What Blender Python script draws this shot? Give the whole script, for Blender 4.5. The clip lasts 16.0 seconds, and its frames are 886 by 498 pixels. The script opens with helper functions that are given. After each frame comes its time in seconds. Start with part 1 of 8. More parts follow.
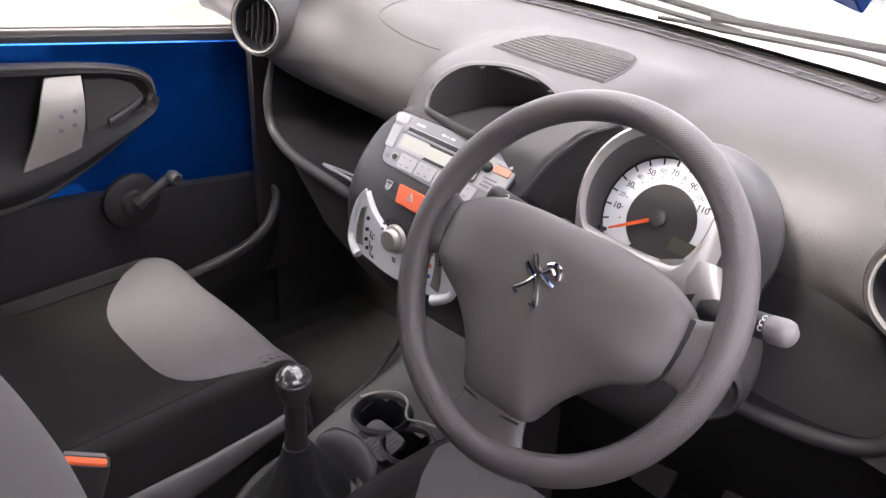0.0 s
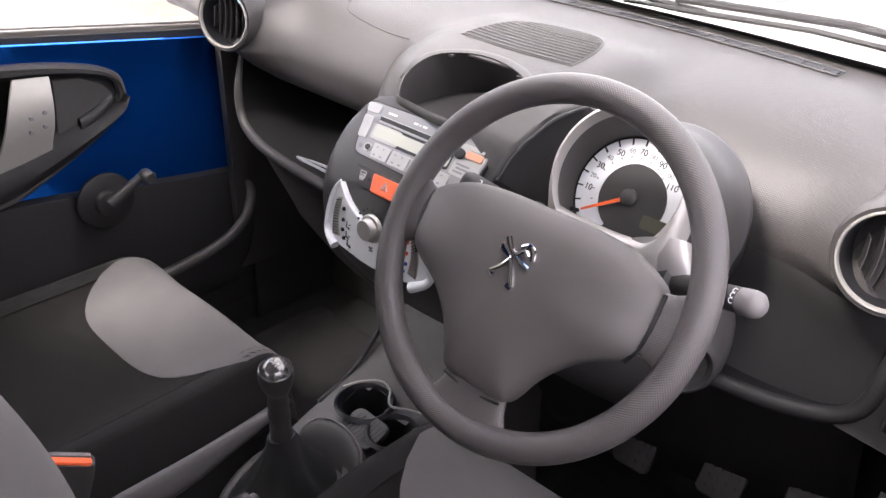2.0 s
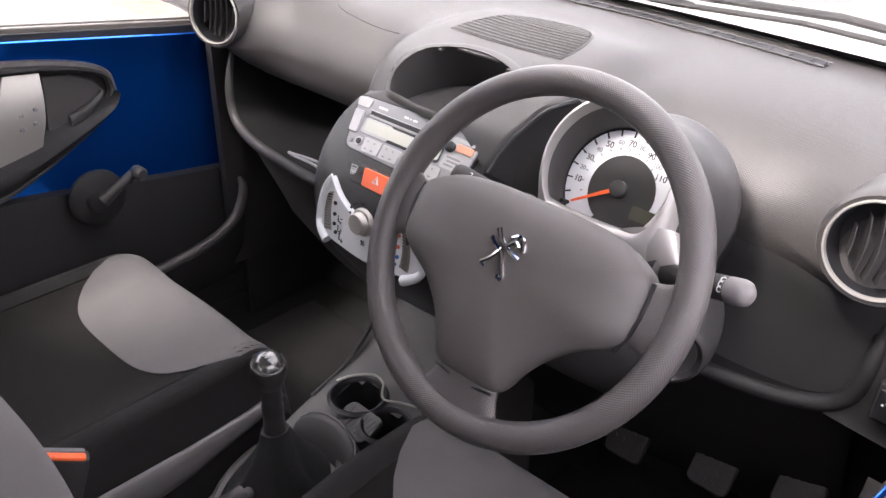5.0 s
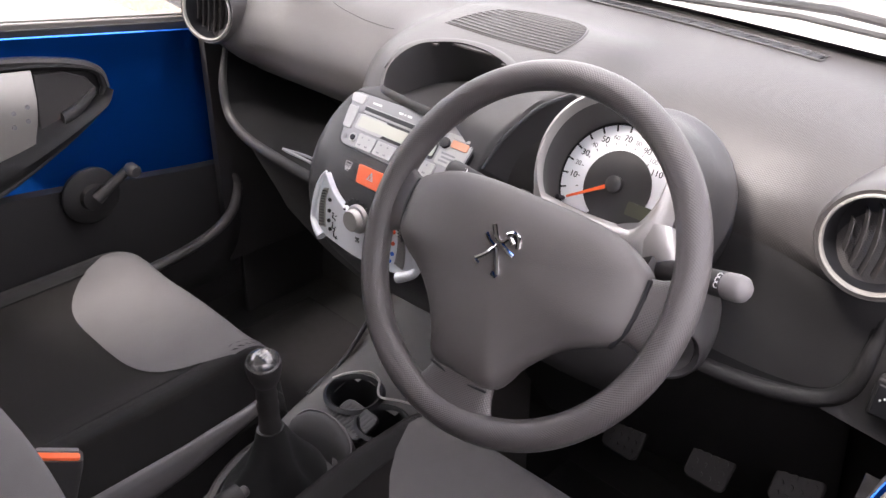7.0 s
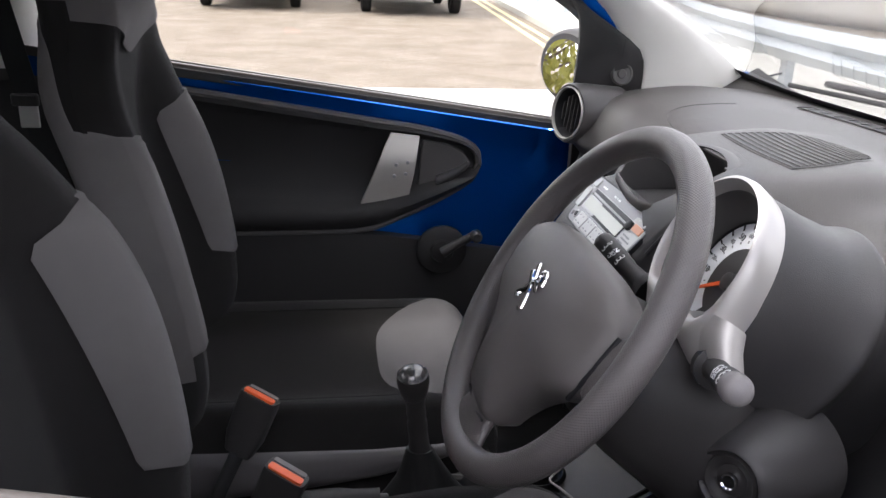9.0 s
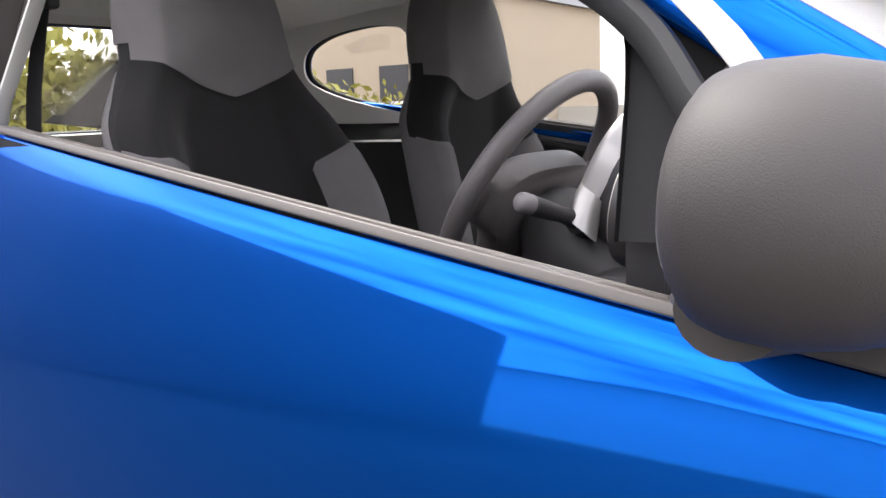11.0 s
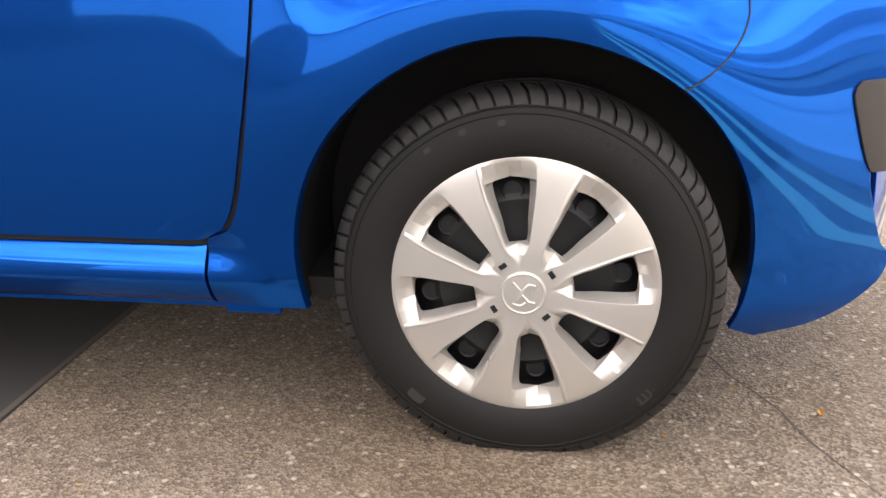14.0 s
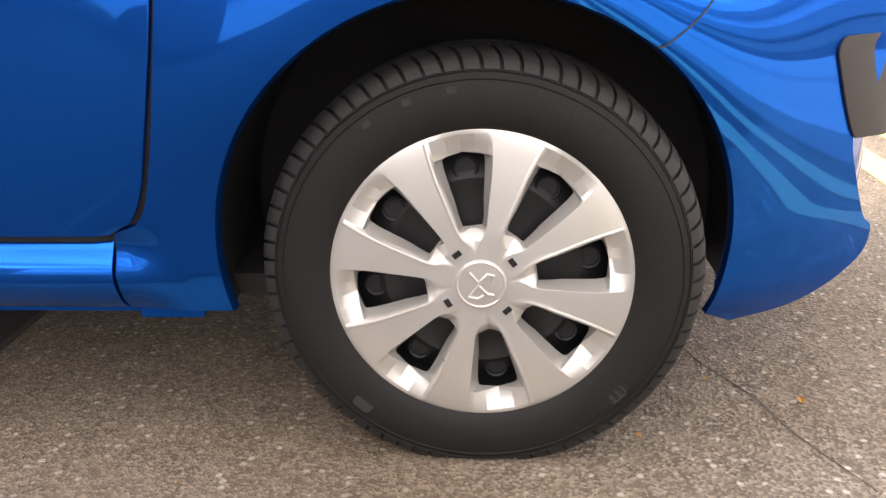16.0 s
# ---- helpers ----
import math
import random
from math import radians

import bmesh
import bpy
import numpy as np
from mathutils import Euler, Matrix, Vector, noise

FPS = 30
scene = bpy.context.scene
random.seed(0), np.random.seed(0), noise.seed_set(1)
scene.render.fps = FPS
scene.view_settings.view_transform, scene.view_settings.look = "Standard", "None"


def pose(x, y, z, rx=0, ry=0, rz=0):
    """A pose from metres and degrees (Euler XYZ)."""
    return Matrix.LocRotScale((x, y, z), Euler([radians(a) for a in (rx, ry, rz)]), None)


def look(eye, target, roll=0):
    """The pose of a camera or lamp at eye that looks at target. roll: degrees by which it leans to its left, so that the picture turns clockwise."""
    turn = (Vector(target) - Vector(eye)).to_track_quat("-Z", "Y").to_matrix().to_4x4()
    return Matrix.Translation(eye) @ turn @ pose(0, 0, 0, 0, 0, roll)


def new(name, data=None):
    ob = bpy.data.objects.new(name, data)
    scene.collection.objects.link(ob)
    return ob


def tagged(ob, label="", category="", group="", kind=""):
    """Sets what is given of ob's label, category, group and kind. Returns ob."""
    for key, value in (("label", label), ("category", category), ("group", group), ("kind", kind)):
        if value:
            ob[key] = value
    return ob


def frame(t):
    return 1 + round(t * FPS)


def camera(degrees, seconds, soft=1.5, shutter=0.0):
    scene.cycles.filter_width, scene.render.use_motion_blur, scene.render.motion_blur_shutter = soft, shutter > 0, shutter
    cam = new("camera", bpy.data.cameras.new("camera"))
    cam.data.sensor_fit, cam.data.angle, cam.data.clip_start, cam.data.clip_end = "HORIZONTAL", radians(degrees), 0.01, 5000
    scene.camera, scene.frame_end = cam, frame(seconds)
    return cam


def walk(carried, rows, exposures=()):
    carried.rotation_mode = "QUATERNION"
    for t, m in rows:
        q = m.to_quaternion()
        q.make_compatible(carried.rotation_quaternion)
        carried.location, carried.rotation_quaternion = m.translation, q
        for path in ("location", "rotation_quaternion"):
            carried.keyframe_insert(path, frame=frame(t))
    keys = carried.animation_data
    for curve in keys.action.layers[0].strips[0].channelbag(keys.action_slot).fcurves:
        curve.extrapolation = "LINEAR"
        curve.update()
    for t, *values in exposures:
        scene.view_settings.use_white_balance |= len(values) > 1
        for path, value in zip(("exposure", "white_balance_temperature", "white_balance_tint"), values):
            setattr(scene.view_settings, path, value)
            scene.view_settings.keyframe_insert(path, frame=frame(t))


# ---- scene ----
cam = camera(55.0, 16.0)
PATH = [
    (0, (0.751, -1.508, 1.385), (-0.491, -0.285, 0.404), 3.0),
    (0.5, (0.752, -1.517, 1.386), (-0.469, -0.278, 0.398), 3.0),
    (1, (0.762, -1.523, 1.385), (-0.437, -0.271, 0.386), 2.3),
    (1.5, (0.762, -1.517, 1.386), (-0.429, -0.261, 0.384), 2.0),
    (2, (0.761, -1.514, 1.386), (-0.437, -0.262, 0.388), 1.7),
    (2.5, (0.763, -1.519, 1.387), (-0.432, -0.261, 0.393), 1.9),
    (3, (0.764, -1.519, 1.385), (-0.43, -0.257, 0.394), 1.8),
    (3.5, (0.767, -1.521, 1.385), (-0.422, -0.254, 0.393), 1.7),
    (4, (0.769, -1.52, 1.386), (-0.416, -0.256, 0.389), 1.6),
    (6.5, (0.765, -1.515, 1.383), (-0.414, -0.254, 0.374), 1.4),
    (7, (0.765, -1.511, 1.383), (-0.41, -0.25, 0.369), 1.3),
    (7.5, (0.808, -1.45, 1.362), (-0.432, -0.243, 0.358), 0.8),
    (8, (0.933, -1.345, 1.351), (-0.58, -0.391, 0.457), 1.3),
    (8.5, (1.005, -1.253, 1.297), (-0.735, -0.601, 0.556), 2.2),
    (9, (1.063, -1.16, 1.283), (-0.803, -0.909, 0.608), 1.9),
    (9.5, (1.149, -1.034, 1.259), (-0.731, -1.357, 0.659), -1.0),
    (9.7, (1.174, -0.97, 1.239), (-0.67, -1.478, 0.656), -1.4),
    (11.8, (1.615, -0.071, 0.941), (0.028, -1.272, 0.686), -1.6),
    (12, (1.662, -0.038, 0.899), (0.023, -1.159, 0.654), -0.2),
    (12.2, (1.705, -0.010, 0.869), (0.010, -1.030, 0.577), -0.2),
    (12.5, (1.768, 0.022, 0.830), (0.000, -0.835, 0.446), -1.1),
    (12.8, (1.816, 0.025, 0.787), (-0.016, -0.661, 0.369), -1.7),
    (13, (1.832, 0.045, 0.777), (-0.006, -0.591, 0.308), -2.2),
    (13.5, (1.906, 0.052, 0.732), (0.036, -0.388, 0.175), -0.8),
    (14, (1.913, 0.044, 0.705), (0.036, -0.22, 0.067), -0.7),
    (14.5, (1.854, 0.03, 0.681), (-0.027, -0.14, 0.022), -1.0),
    (15, (1.799, 0.013, 0.662), (-0.079, -0.112, -0.014), -0.0),
    (15.5, (1.776, 0.012, 0.651), (-0.112, -0.1, 0.0), -0.5),
    (16, (1.777, 0.017, 0.659), (-0.104, -0.104, -0.01), -1.2),
]
walk(cam, [(t, look(e, g, r)) for t, e, g, r in PATH],
     [(0, 2.45, 6550, 16), (7.4, 2.4, 6550, 16), (8.0, 2.5, 6500, 14), (8.5, 2.05, 6300, 10), (9.0, 1.6, 6250, 11), (9.7, 1.8, 6400, 12),
      (11.8, 1.5, 6400, 10), (13, 1.65, 6550, 10), (14, 1.6, 7100, 13), (16, 1.55, 7100, 13)])

# ---- world and light ----
SUN_EL, SUN_ROT = 54, 200
world = bpy.data.worlds.new("sky_world")
scene.world = world
world.use_nodes = True
wn = world.node_tree
sky = wn.nodes.new("ShaderNodeTexSky")
sky.sky_type = "NISHITA"
sky.sun_disc = False
sky.sun_elevation, sky.sun_rotation = radians(SUN_EL), radians(SUN_ROT)
sky.air_density, sky.dust_density, sky.ozone_density = 1.0, 4.0, 1.0
# high thin cloud over the sky
tc = wn.nodes.new("ShaderNodeTexCoord")
mapn = wn.nodes.new("ShaderNodeMapping")
mapn.inputs["Scale"].default_value = (1.6, 1.6, 5.0)
cl = wn.nodes.new("ShaderNodeTexNoise")
cl.inputs["Scale"].default_value, cl.inputs["Detail"].default_value = 1.7, 7.0
rampc = wn.nodes.new("ShaderNodeValToRGB")
rampc.color_ramp.elements[0].position, rampc.color_ramp.elements[1].position = 0.32, 0.62
mixc = wn.nodes.new("ShaderNodeMix")
mixc.data_type = "RGBA"
mixc.inputs["B"].default_value = (13.7, 13.1, 13.2, 1)
wn.links.new(tc.outputs["Generated"], mapn.inputs["Vector"])
wn.links.new(mapn.outputs["Vector"], cl.inputs["Vector"])
wn.links.new(cl.outputs["Fac"], rampc.inputs["Fac"])
wn.links.new(rampc.outputs["Color"], mixc.inputs["Factor"])
wn.links.new(sky.outputs["Color"], mixc.inputs["A"])
wn.links.new(mixc.outputs["Result"], wn.nodes["Background"].inputs["Color"])
wn.nodes["Background"].inputs["Strength"].default_value = 0.12
sl = bpy.data.lights.new("sun", "SUN")
sl.energy, sl.angle, sl.color = 1.15, radians(12), (1.0, 0.96, 0.9)
sun = new("sun", sl)
sun.rotation_euler = (radians(90 - SUN_EL), 0, radians(180 - SUN_ROT))


# ---- materials ----
def mat(name, base, rough=0.5, metal=0.0, base2=None, scale=8.0, fine=0.0, fscale=400.0, rvar=0.08, coat=0.0, spec=0.5,
        sheen=0.0, transmission=0.0, ior=1.45, weave=0.0, emit=None, wscale=900.0, detail=4.0, loose=0.55, knurl=0.0, pitch=0.002):
    """Principled material with colour variation (base to base2 by noise), roughness variation and fine relief."""
    m = bpy.data.materials.new(name)
    m.use_nodes = True
    nt = m.node_tree
    p = nt.nodes["Principled BSDF"]
    p.inputs["Base Color"].default_value = (*base, 1)
    p.inputs["Roughness"].default_value = rough
    p.inputs["Metallic"].default_value = metal
    p.inputs["Coat Weight"].default_value = coat
    p.inputs["Coat Roughness"].default_value = 0.02
    p.inputs["Specular IOR Level"].default_value = spec
    p.inputs["Sheen Weight"].default_value = sheen
    p.inputs["Transmission Weight"].default_value = transmission
    p.inputs["IOR"].default_value = ior
    if emit:
        p.inputs["Emission Color"].default_value = (*emit[:3], 1)
        p.inputs["Emission Strength"].default_value = emit[3]
    co = nt.nodes.new("ShaderNodeTexCoord")
    if base2:
        n1 = nt.nodes.new("ShaderNodeTexNoise")
        n1.inputs["Scale"].default_value, n1.inputs["Detail"].default_value = scale, detail
        mx = nt.nodes.new("ShaderNodeMix")
        mx.data_type = "RGBA"
        mx.inputs["A"].default_value, mx.inputs["B"].default_value = (*base, 1), (*base2, 1)
        nt.links.new(co.outputs["Object"], n1.inputs["Vector"])
        nt.links.new(n1.outputs["Fac"], mx.inputs["Factor"])
        nt.links.new(mx.outputs["Result"], p.inputs["Base Color"])
        mr = nt.nodes.new("ShaderNodeMapRange")
        mr.inputs["To Min"].default_value, mr.inputs["To Max"].default_value = max(0, rough - rvar), min(1, rough + rvar)
        nt.links.new(n1.outputs["Fac"], mr.inputs["Value"])
        nt.links.new(mr.outputs["Result"], p.inputs["Roughness"])
    if fine:
        n2 = nt.nodes.new("ShaderNodeTexNoise")
        n2.inputs["Scale"].default_value, n2.inputs["Detail"].default_value = fscale, 2.0
        bp = nt.nodes.new("ShaderNodeBump")
        bp.inputs["Strength"].default_value, bp.inputs["Distance"].default_value = fine, 0.001
        nt.links.new(co.outputs["Object"], n2.inputs["Vector"])
        nt.links.new(n2.outputs["Fac"], bp.inputs["Height"])
        nt.links.new(bp.outputs["Normal"], p.inputs["Normal"])
    if weave:
        vo = nt.nodes.new("ShaderNodeTexVoronoi")
        vo.inputs["Scale"].default_value, vo.inputs["Randomness"].default_value = wscale, loose
        bp = nt.nodes.new("ShaderNodeBump")
        bp.inputs["Strength"].default_value, bp.inputs["Distance"].default_value = weave, 0.001
        nt.links.new(co.outputs["Object"], vo.inputs["Vector"])
        nt.links.new(vo.outputs["Distance"], bp.inputs["Height"])
        nt.links.new(bp.outputs["Normal"], p.inputs["Normal"])
    if knurl:
        # fine diamond grain laid along the moulding
        uvn = nt.nodes.new("ShaderNodeUVMap")
        mp = nt.nodes.new("ShaderNodeMapping")
        mp.inputs["Rotation"].default_value = (0, 0, radians(45))
        mp.inputs["Scale"].default_value = (1 / pitch, 1 / pitch, 1)
        vo = nt.nodes.new("ShaderNodeTexVoronoi")
        vo.voronoi_dimensions = "2D"
        vo.inputs["Scale"].default_value, vo.inputs["Randomness"].default_value = 1.0, 0.0
        bp = nt.nodes.new("ShaderNodeBump")
        bp.invert = True
        bp.inputs["Strength"].default_value, bp.inputs["Distance"].default_value = knurl, 0.0006
        nt.links.new(uvn.outputs["UV"], mp.inputs["Vector"])
        nt.links.new(mp.outputs["Vector"], vo.inputs["Vector"])
        nt.links.new(vo.outputs["Distance"], bp.inputs["Height"])
        nt.links.new(bp.outputs["Normal"], p.inputs["Normal"])
    return m


M = dict(
    paint=None,
    dash=mat("dash_grey_plastic", (0.036, 0.033, 0.033), 0.45, 0, (0.044, 0.040, 0.039), 5, knurl=0.6, pitch=0.0028, spec=0.45),
    black=mat("black_plastic", (0.026, 0.0242, 0.0245), 0.5, 0, (0.034, 0.0318, 0.032), 9, 0.25, 900, spec=0.4),
    trim=mat("trim_dark_grey", (0.056, 0.052, 0.051), 0.46, 0, (0.067, 0.062, 0.061), 7, 0.3, 900),
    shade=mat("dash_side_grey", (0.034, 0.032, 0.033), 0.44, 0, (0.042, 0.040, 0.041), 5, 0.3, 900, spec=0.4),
    rim=mat("wheel_grip", (0.074, 0.066, 0.066), 0.34, 0, (0.090, 0.081, 0.080), 14, knurl=0.75, pitch=0.0021),
    pad=mat("airbag_pad", (0.088, 0.079, 0.077), 0.48, 0, (0.100, 0.090, 0.087), 8, 0.25, 1100),
    silver=mat("silver_painted_plastic", (0.39, 0.372, 0.36), 0.38, 0.5, (0.45, 0.43, 0.415), 9, 0.08, 1500, 0.05),
    satin=mat("satin_silver_trim", (0.36, 0.342, 0.318), 0.42, 0.5, (0.41, 0.39, 0.364), 30, 0.1, 1200),
    chrome=mat("chrome", (0.85, 0.85, 0.86), 0.08, 1.0),
    radio=mat("radio_silver_grey", (0.25, 0.25, 0.255), 0.36, 0.2, (0.29, 0.29, 0.295), 20, 0.05, 1500),
    button=mat("radio_button_grey", (0.36, 0.355, 0.35), 0.32, 0.15, (0.46, 0.455, 0.45), 40, 0.05, 1500),
    stalkgrey=mat("stalk_end_grey", (0.14, 0.13, 0.13), 0.45, 0, (0.17, 0.158, 0.158), 30, 0.2, 900),
    valance=mat("seat_valance_grey", (0.10, 0.094, 0.096), 0.5, 0, (0.12, 0.112, 0.114), 10, 0.2, 800),
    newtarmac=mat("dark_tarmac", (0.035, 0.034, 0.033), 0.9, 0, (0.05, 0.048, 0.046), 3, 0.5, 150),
    doorblack=mat("door_black_plastic", (0.018, 0.017, 0.0176), 0.55, 0, (0.025, 0.0238, 0.0245), 8, 0.3, 800, spec=0.3),
    white=mat("heater_panel_white", (0.72, 0.73, 0.76), 0.4, 0.1, (0.76, 0.77, 0.79), 12),
    dimlcd=mat("display_dim_olive", (0.085, 0.088, 0.062), 0.3, 0, (0.10, 0.103, 0.073), 10),
    lcd=mat("display_pale", (0.50, 0.51, 0.45), 0.10, 0, (0.56, 0.57, 0.51), 10),
    dial=mat("dial_white", (0.72, 0.73, 0.76), 0.5, 0, (0.76, 0.77, 0.8), 20),
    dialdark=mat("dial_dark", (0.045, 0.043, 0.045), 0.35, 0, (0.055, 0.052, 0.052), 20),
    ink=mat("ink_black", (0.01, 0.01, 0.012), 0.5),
    print=mat("print_white", (0.75, 0.75, 0.75), 0.5),
    greyprint=mat("print_grey", (0.2, 0.2, 0.21), 0.5),
    orange=mat("orange_red_plastic", (0.82, 0.12, 0.03), 0.35, 0, (0.86, 0.14, 0.04), 30),
    amber=mat("faded_amber_key", (0.55, 0.27, 0.17), 0.4, 0, (0.6, 0.3, 0.2), 30),
    redtick=mat("red_marks", (0.75, 0.12, 0.05), 0.5),
    bluetick=mat("blue_marks", (0.03, 0.12, 0.5), 0.5),
    fabric=mat("seat_fabric_dark", (0.012, 0.0112, 0.0115), 0.92, 0, (0.018, 0.0165, 0.0165), 26, weave=0.5, wscale=1200, sheen=0.08, loose=1.0, spec=0.15),
    greyfab=mat("seat_fabric_grey", (0.112, 0.105, 0.105), 0.92, 0, (0.135, 0.127, 0.127), 30, weave=0.5, wscale=1200, sheen=0.08, loose=1.0, spec=0.15),
    midfab=mat("seat_fabric_mid", (0.0105, 0.0092, 0.0088), 0.92, 0, (0.016, 0.0142, 0.0136), 26, weave=0.5, wscale=1200, sheen=0.06, loose=1.0, spec=0.15),
    # near-black: the shade of the deep shelf recess is put into this colour
    cavity=mat("shelf_recess_shade", (0.008, 0.0076, 0.0082), 0.9, 0, (0.012, 0.0114, 0.012), 40, 0.4, 600, spec=0.15),
    carpet=mat("carpet_black", (0.017, 0.0158, 0.0162), 0.95, 0, (0.026, 0.0242, 0.0248), 60, 0.6, 500, spec=0.1),
    webbing=mat("belt_webbing", (0.014, 0.014, 0.016), 0.8, 0, (0.02, 0.02, 0.022), 60, 0.3, 900),
    liner=mat("pillar_liner_grey", (0.62, 0.605, 0.57), 0.75, 0, (0.66, 0.645, 0.61), 9, 0.3, 700),
    knobcap=mat("knob_cap_metal", (0.10, 0.097, 0.097), 0.25, 0.7, (0.13, 0.126, 0.126), 30, coat=0.5),
    rubber=mat("rubber_seal", (0.012, 0.012, 0.013), 0.55, 0, (0.02, 0.02, 0.02), 20, 0.2, 700),
    sill=mat("sill_moulding", (0.10, 0.09, 0.082), 0.40, 0, (0.125, 0.112, 0.10), 12, 0.15, 800),
    tyre=mat("tyre_rubber", (0.010, 0.0096, 0.0095), 0.66, 0, (0.016, 0.0152, 0.0148), 22, 0.35, 500, 0.1, spec=0.3),
    tread=mat("tread_rubber", (0.016, 0.0152, 0.0148), 0.62, 0, (0.026, 0.0245, 0.0235), 40, 0.4, 400),
    tyremark=mat("tyre_marks", (0.028, 0.027, 0.026), 0.7),
    cover=mat("wheel_cover_silver", (0.58, 0.56, 0.525), 0.30, 0.55, (0.64, 0.615, 0.575), 14, 0.05, 1600, 0.06, coat=0.3),
    steel=mat("black_steel_wheel", (0.010, 0.010, 0.011), 0.5, 0, (0.016, 0.016, 0.017), 25, 0.2, 500),
    liner_dark=mat("arch_liner", (0.010, 0.010, 0.011), 0.75, 0, (0.02, 0.019, 0.018), 16, 0.5, 300),
    bare=mat("grey_bumper_plastic", (0.052, 0.047, 0.045), 0.55, 0, (0.062, 0.056, 0.054), 14, 0.3, 800, spec=0.35),
    glass=mat("clear_glass", (0.96, 0.98, 0.97), 0.0, 0, transmission=1.0, ior=1.45),
    lens=mat("clear_lens", (0.86, 0.86, 0.84), 0.10, 0, (0.92, 0.92, 0.90), 40, transmission=0.15),
    mirror=mat("mirror_glass", (0.92, 0.93, 0.94), 0.0, 1.0),
    vanwhite=mat("van_white_paint", (0.75, 0.75, 0.74), 0.3, 0, (0.8, 0.8, 0.79), 2, coat=0.5),
    vandark=mat("van_grey_plastic", (0.035, 0.036, 0.04), 0.55, 0, (0.05, 0.05, 0.054), 5),
    bluecar=mat("pale_blue_paint", (0.22, 0.36, 0.42), 0.3, 0, (0.25, 0.39, 0.45), 2, coat=0.5),
    lamp_red=mat("lamp_red", (0.6, 0.03, 0.02), 0.2),
    yellow=mat("yellow_plate", (0.85, 0.62, 0.05), 0.5),
    seam=mat("tarmac_joint", (0.07, 0.06, 0.05), 0.9, 0, (0.11, 0.095, 0.08), 30, 0.5, 200),
    line=mat("road_line_yellow", (0.66, 0.54, 0.24), 0.8, 0, (0.42, 0.37, 0.24), 14, 0.3, 200),
    galv=mat("galvanised_steel", (0.45, 0.48, 0.50), 0.5, 0.5, (0.6, 0.63, 0.65), 3, 0.1, 200, 0.1),
    concrete=mat("concrete_pale", (0.42, 0.40, 0.36), 0.85, 0, (0.52, 0.5, 0.45), 5, 0.4, 120),
    slab=mat("pale_slab", (0.56, 0.54, 0.50), 0.85, 0, (0.68, 0.66, 0.62), 4, 0.4, 120),
    brickwall=mat("render_cream", (0.34, 0.28, 0.21), 0.85, 0, (0.42, 0.35, 0.27), 2, 0.3, 60),
    cladding=mat("cladding_dark", (0.10, 0.105, 0.115), 0.6, 0, (0.125, 0.13, 0.14), 1.2),
    cladlight=mat("cladding_pale", (0.58, 0.60, 0.62), 0.6, 0, (0.66, 0.68, 0.70), 1.2),
    roofing=mat("roof_grey", (0.12, 0.12, 0.13), 0.8, 0, (0.16, 0.16, 0.17), 2),
    leafy=mat("leaf_yellow_green", (0.16, 0.17, 0.03), 0.7, 0, (0.30, 0.26, 0.05), 9),
    leafdark=mat("leaf_green", (0.035, 0.07, 0.02), 0.7, 0, (0.07, 0.11, 0.035), 5),
    bark=mat("bark", (0.10, 0.07, 0.05), 0.9, 0, (0.15, 0.11, 0.08), 12, 0.6, 60),
    dryleaf=mat("dry_leaf", (0.45, 0.25, 0.06), 0.7),
)


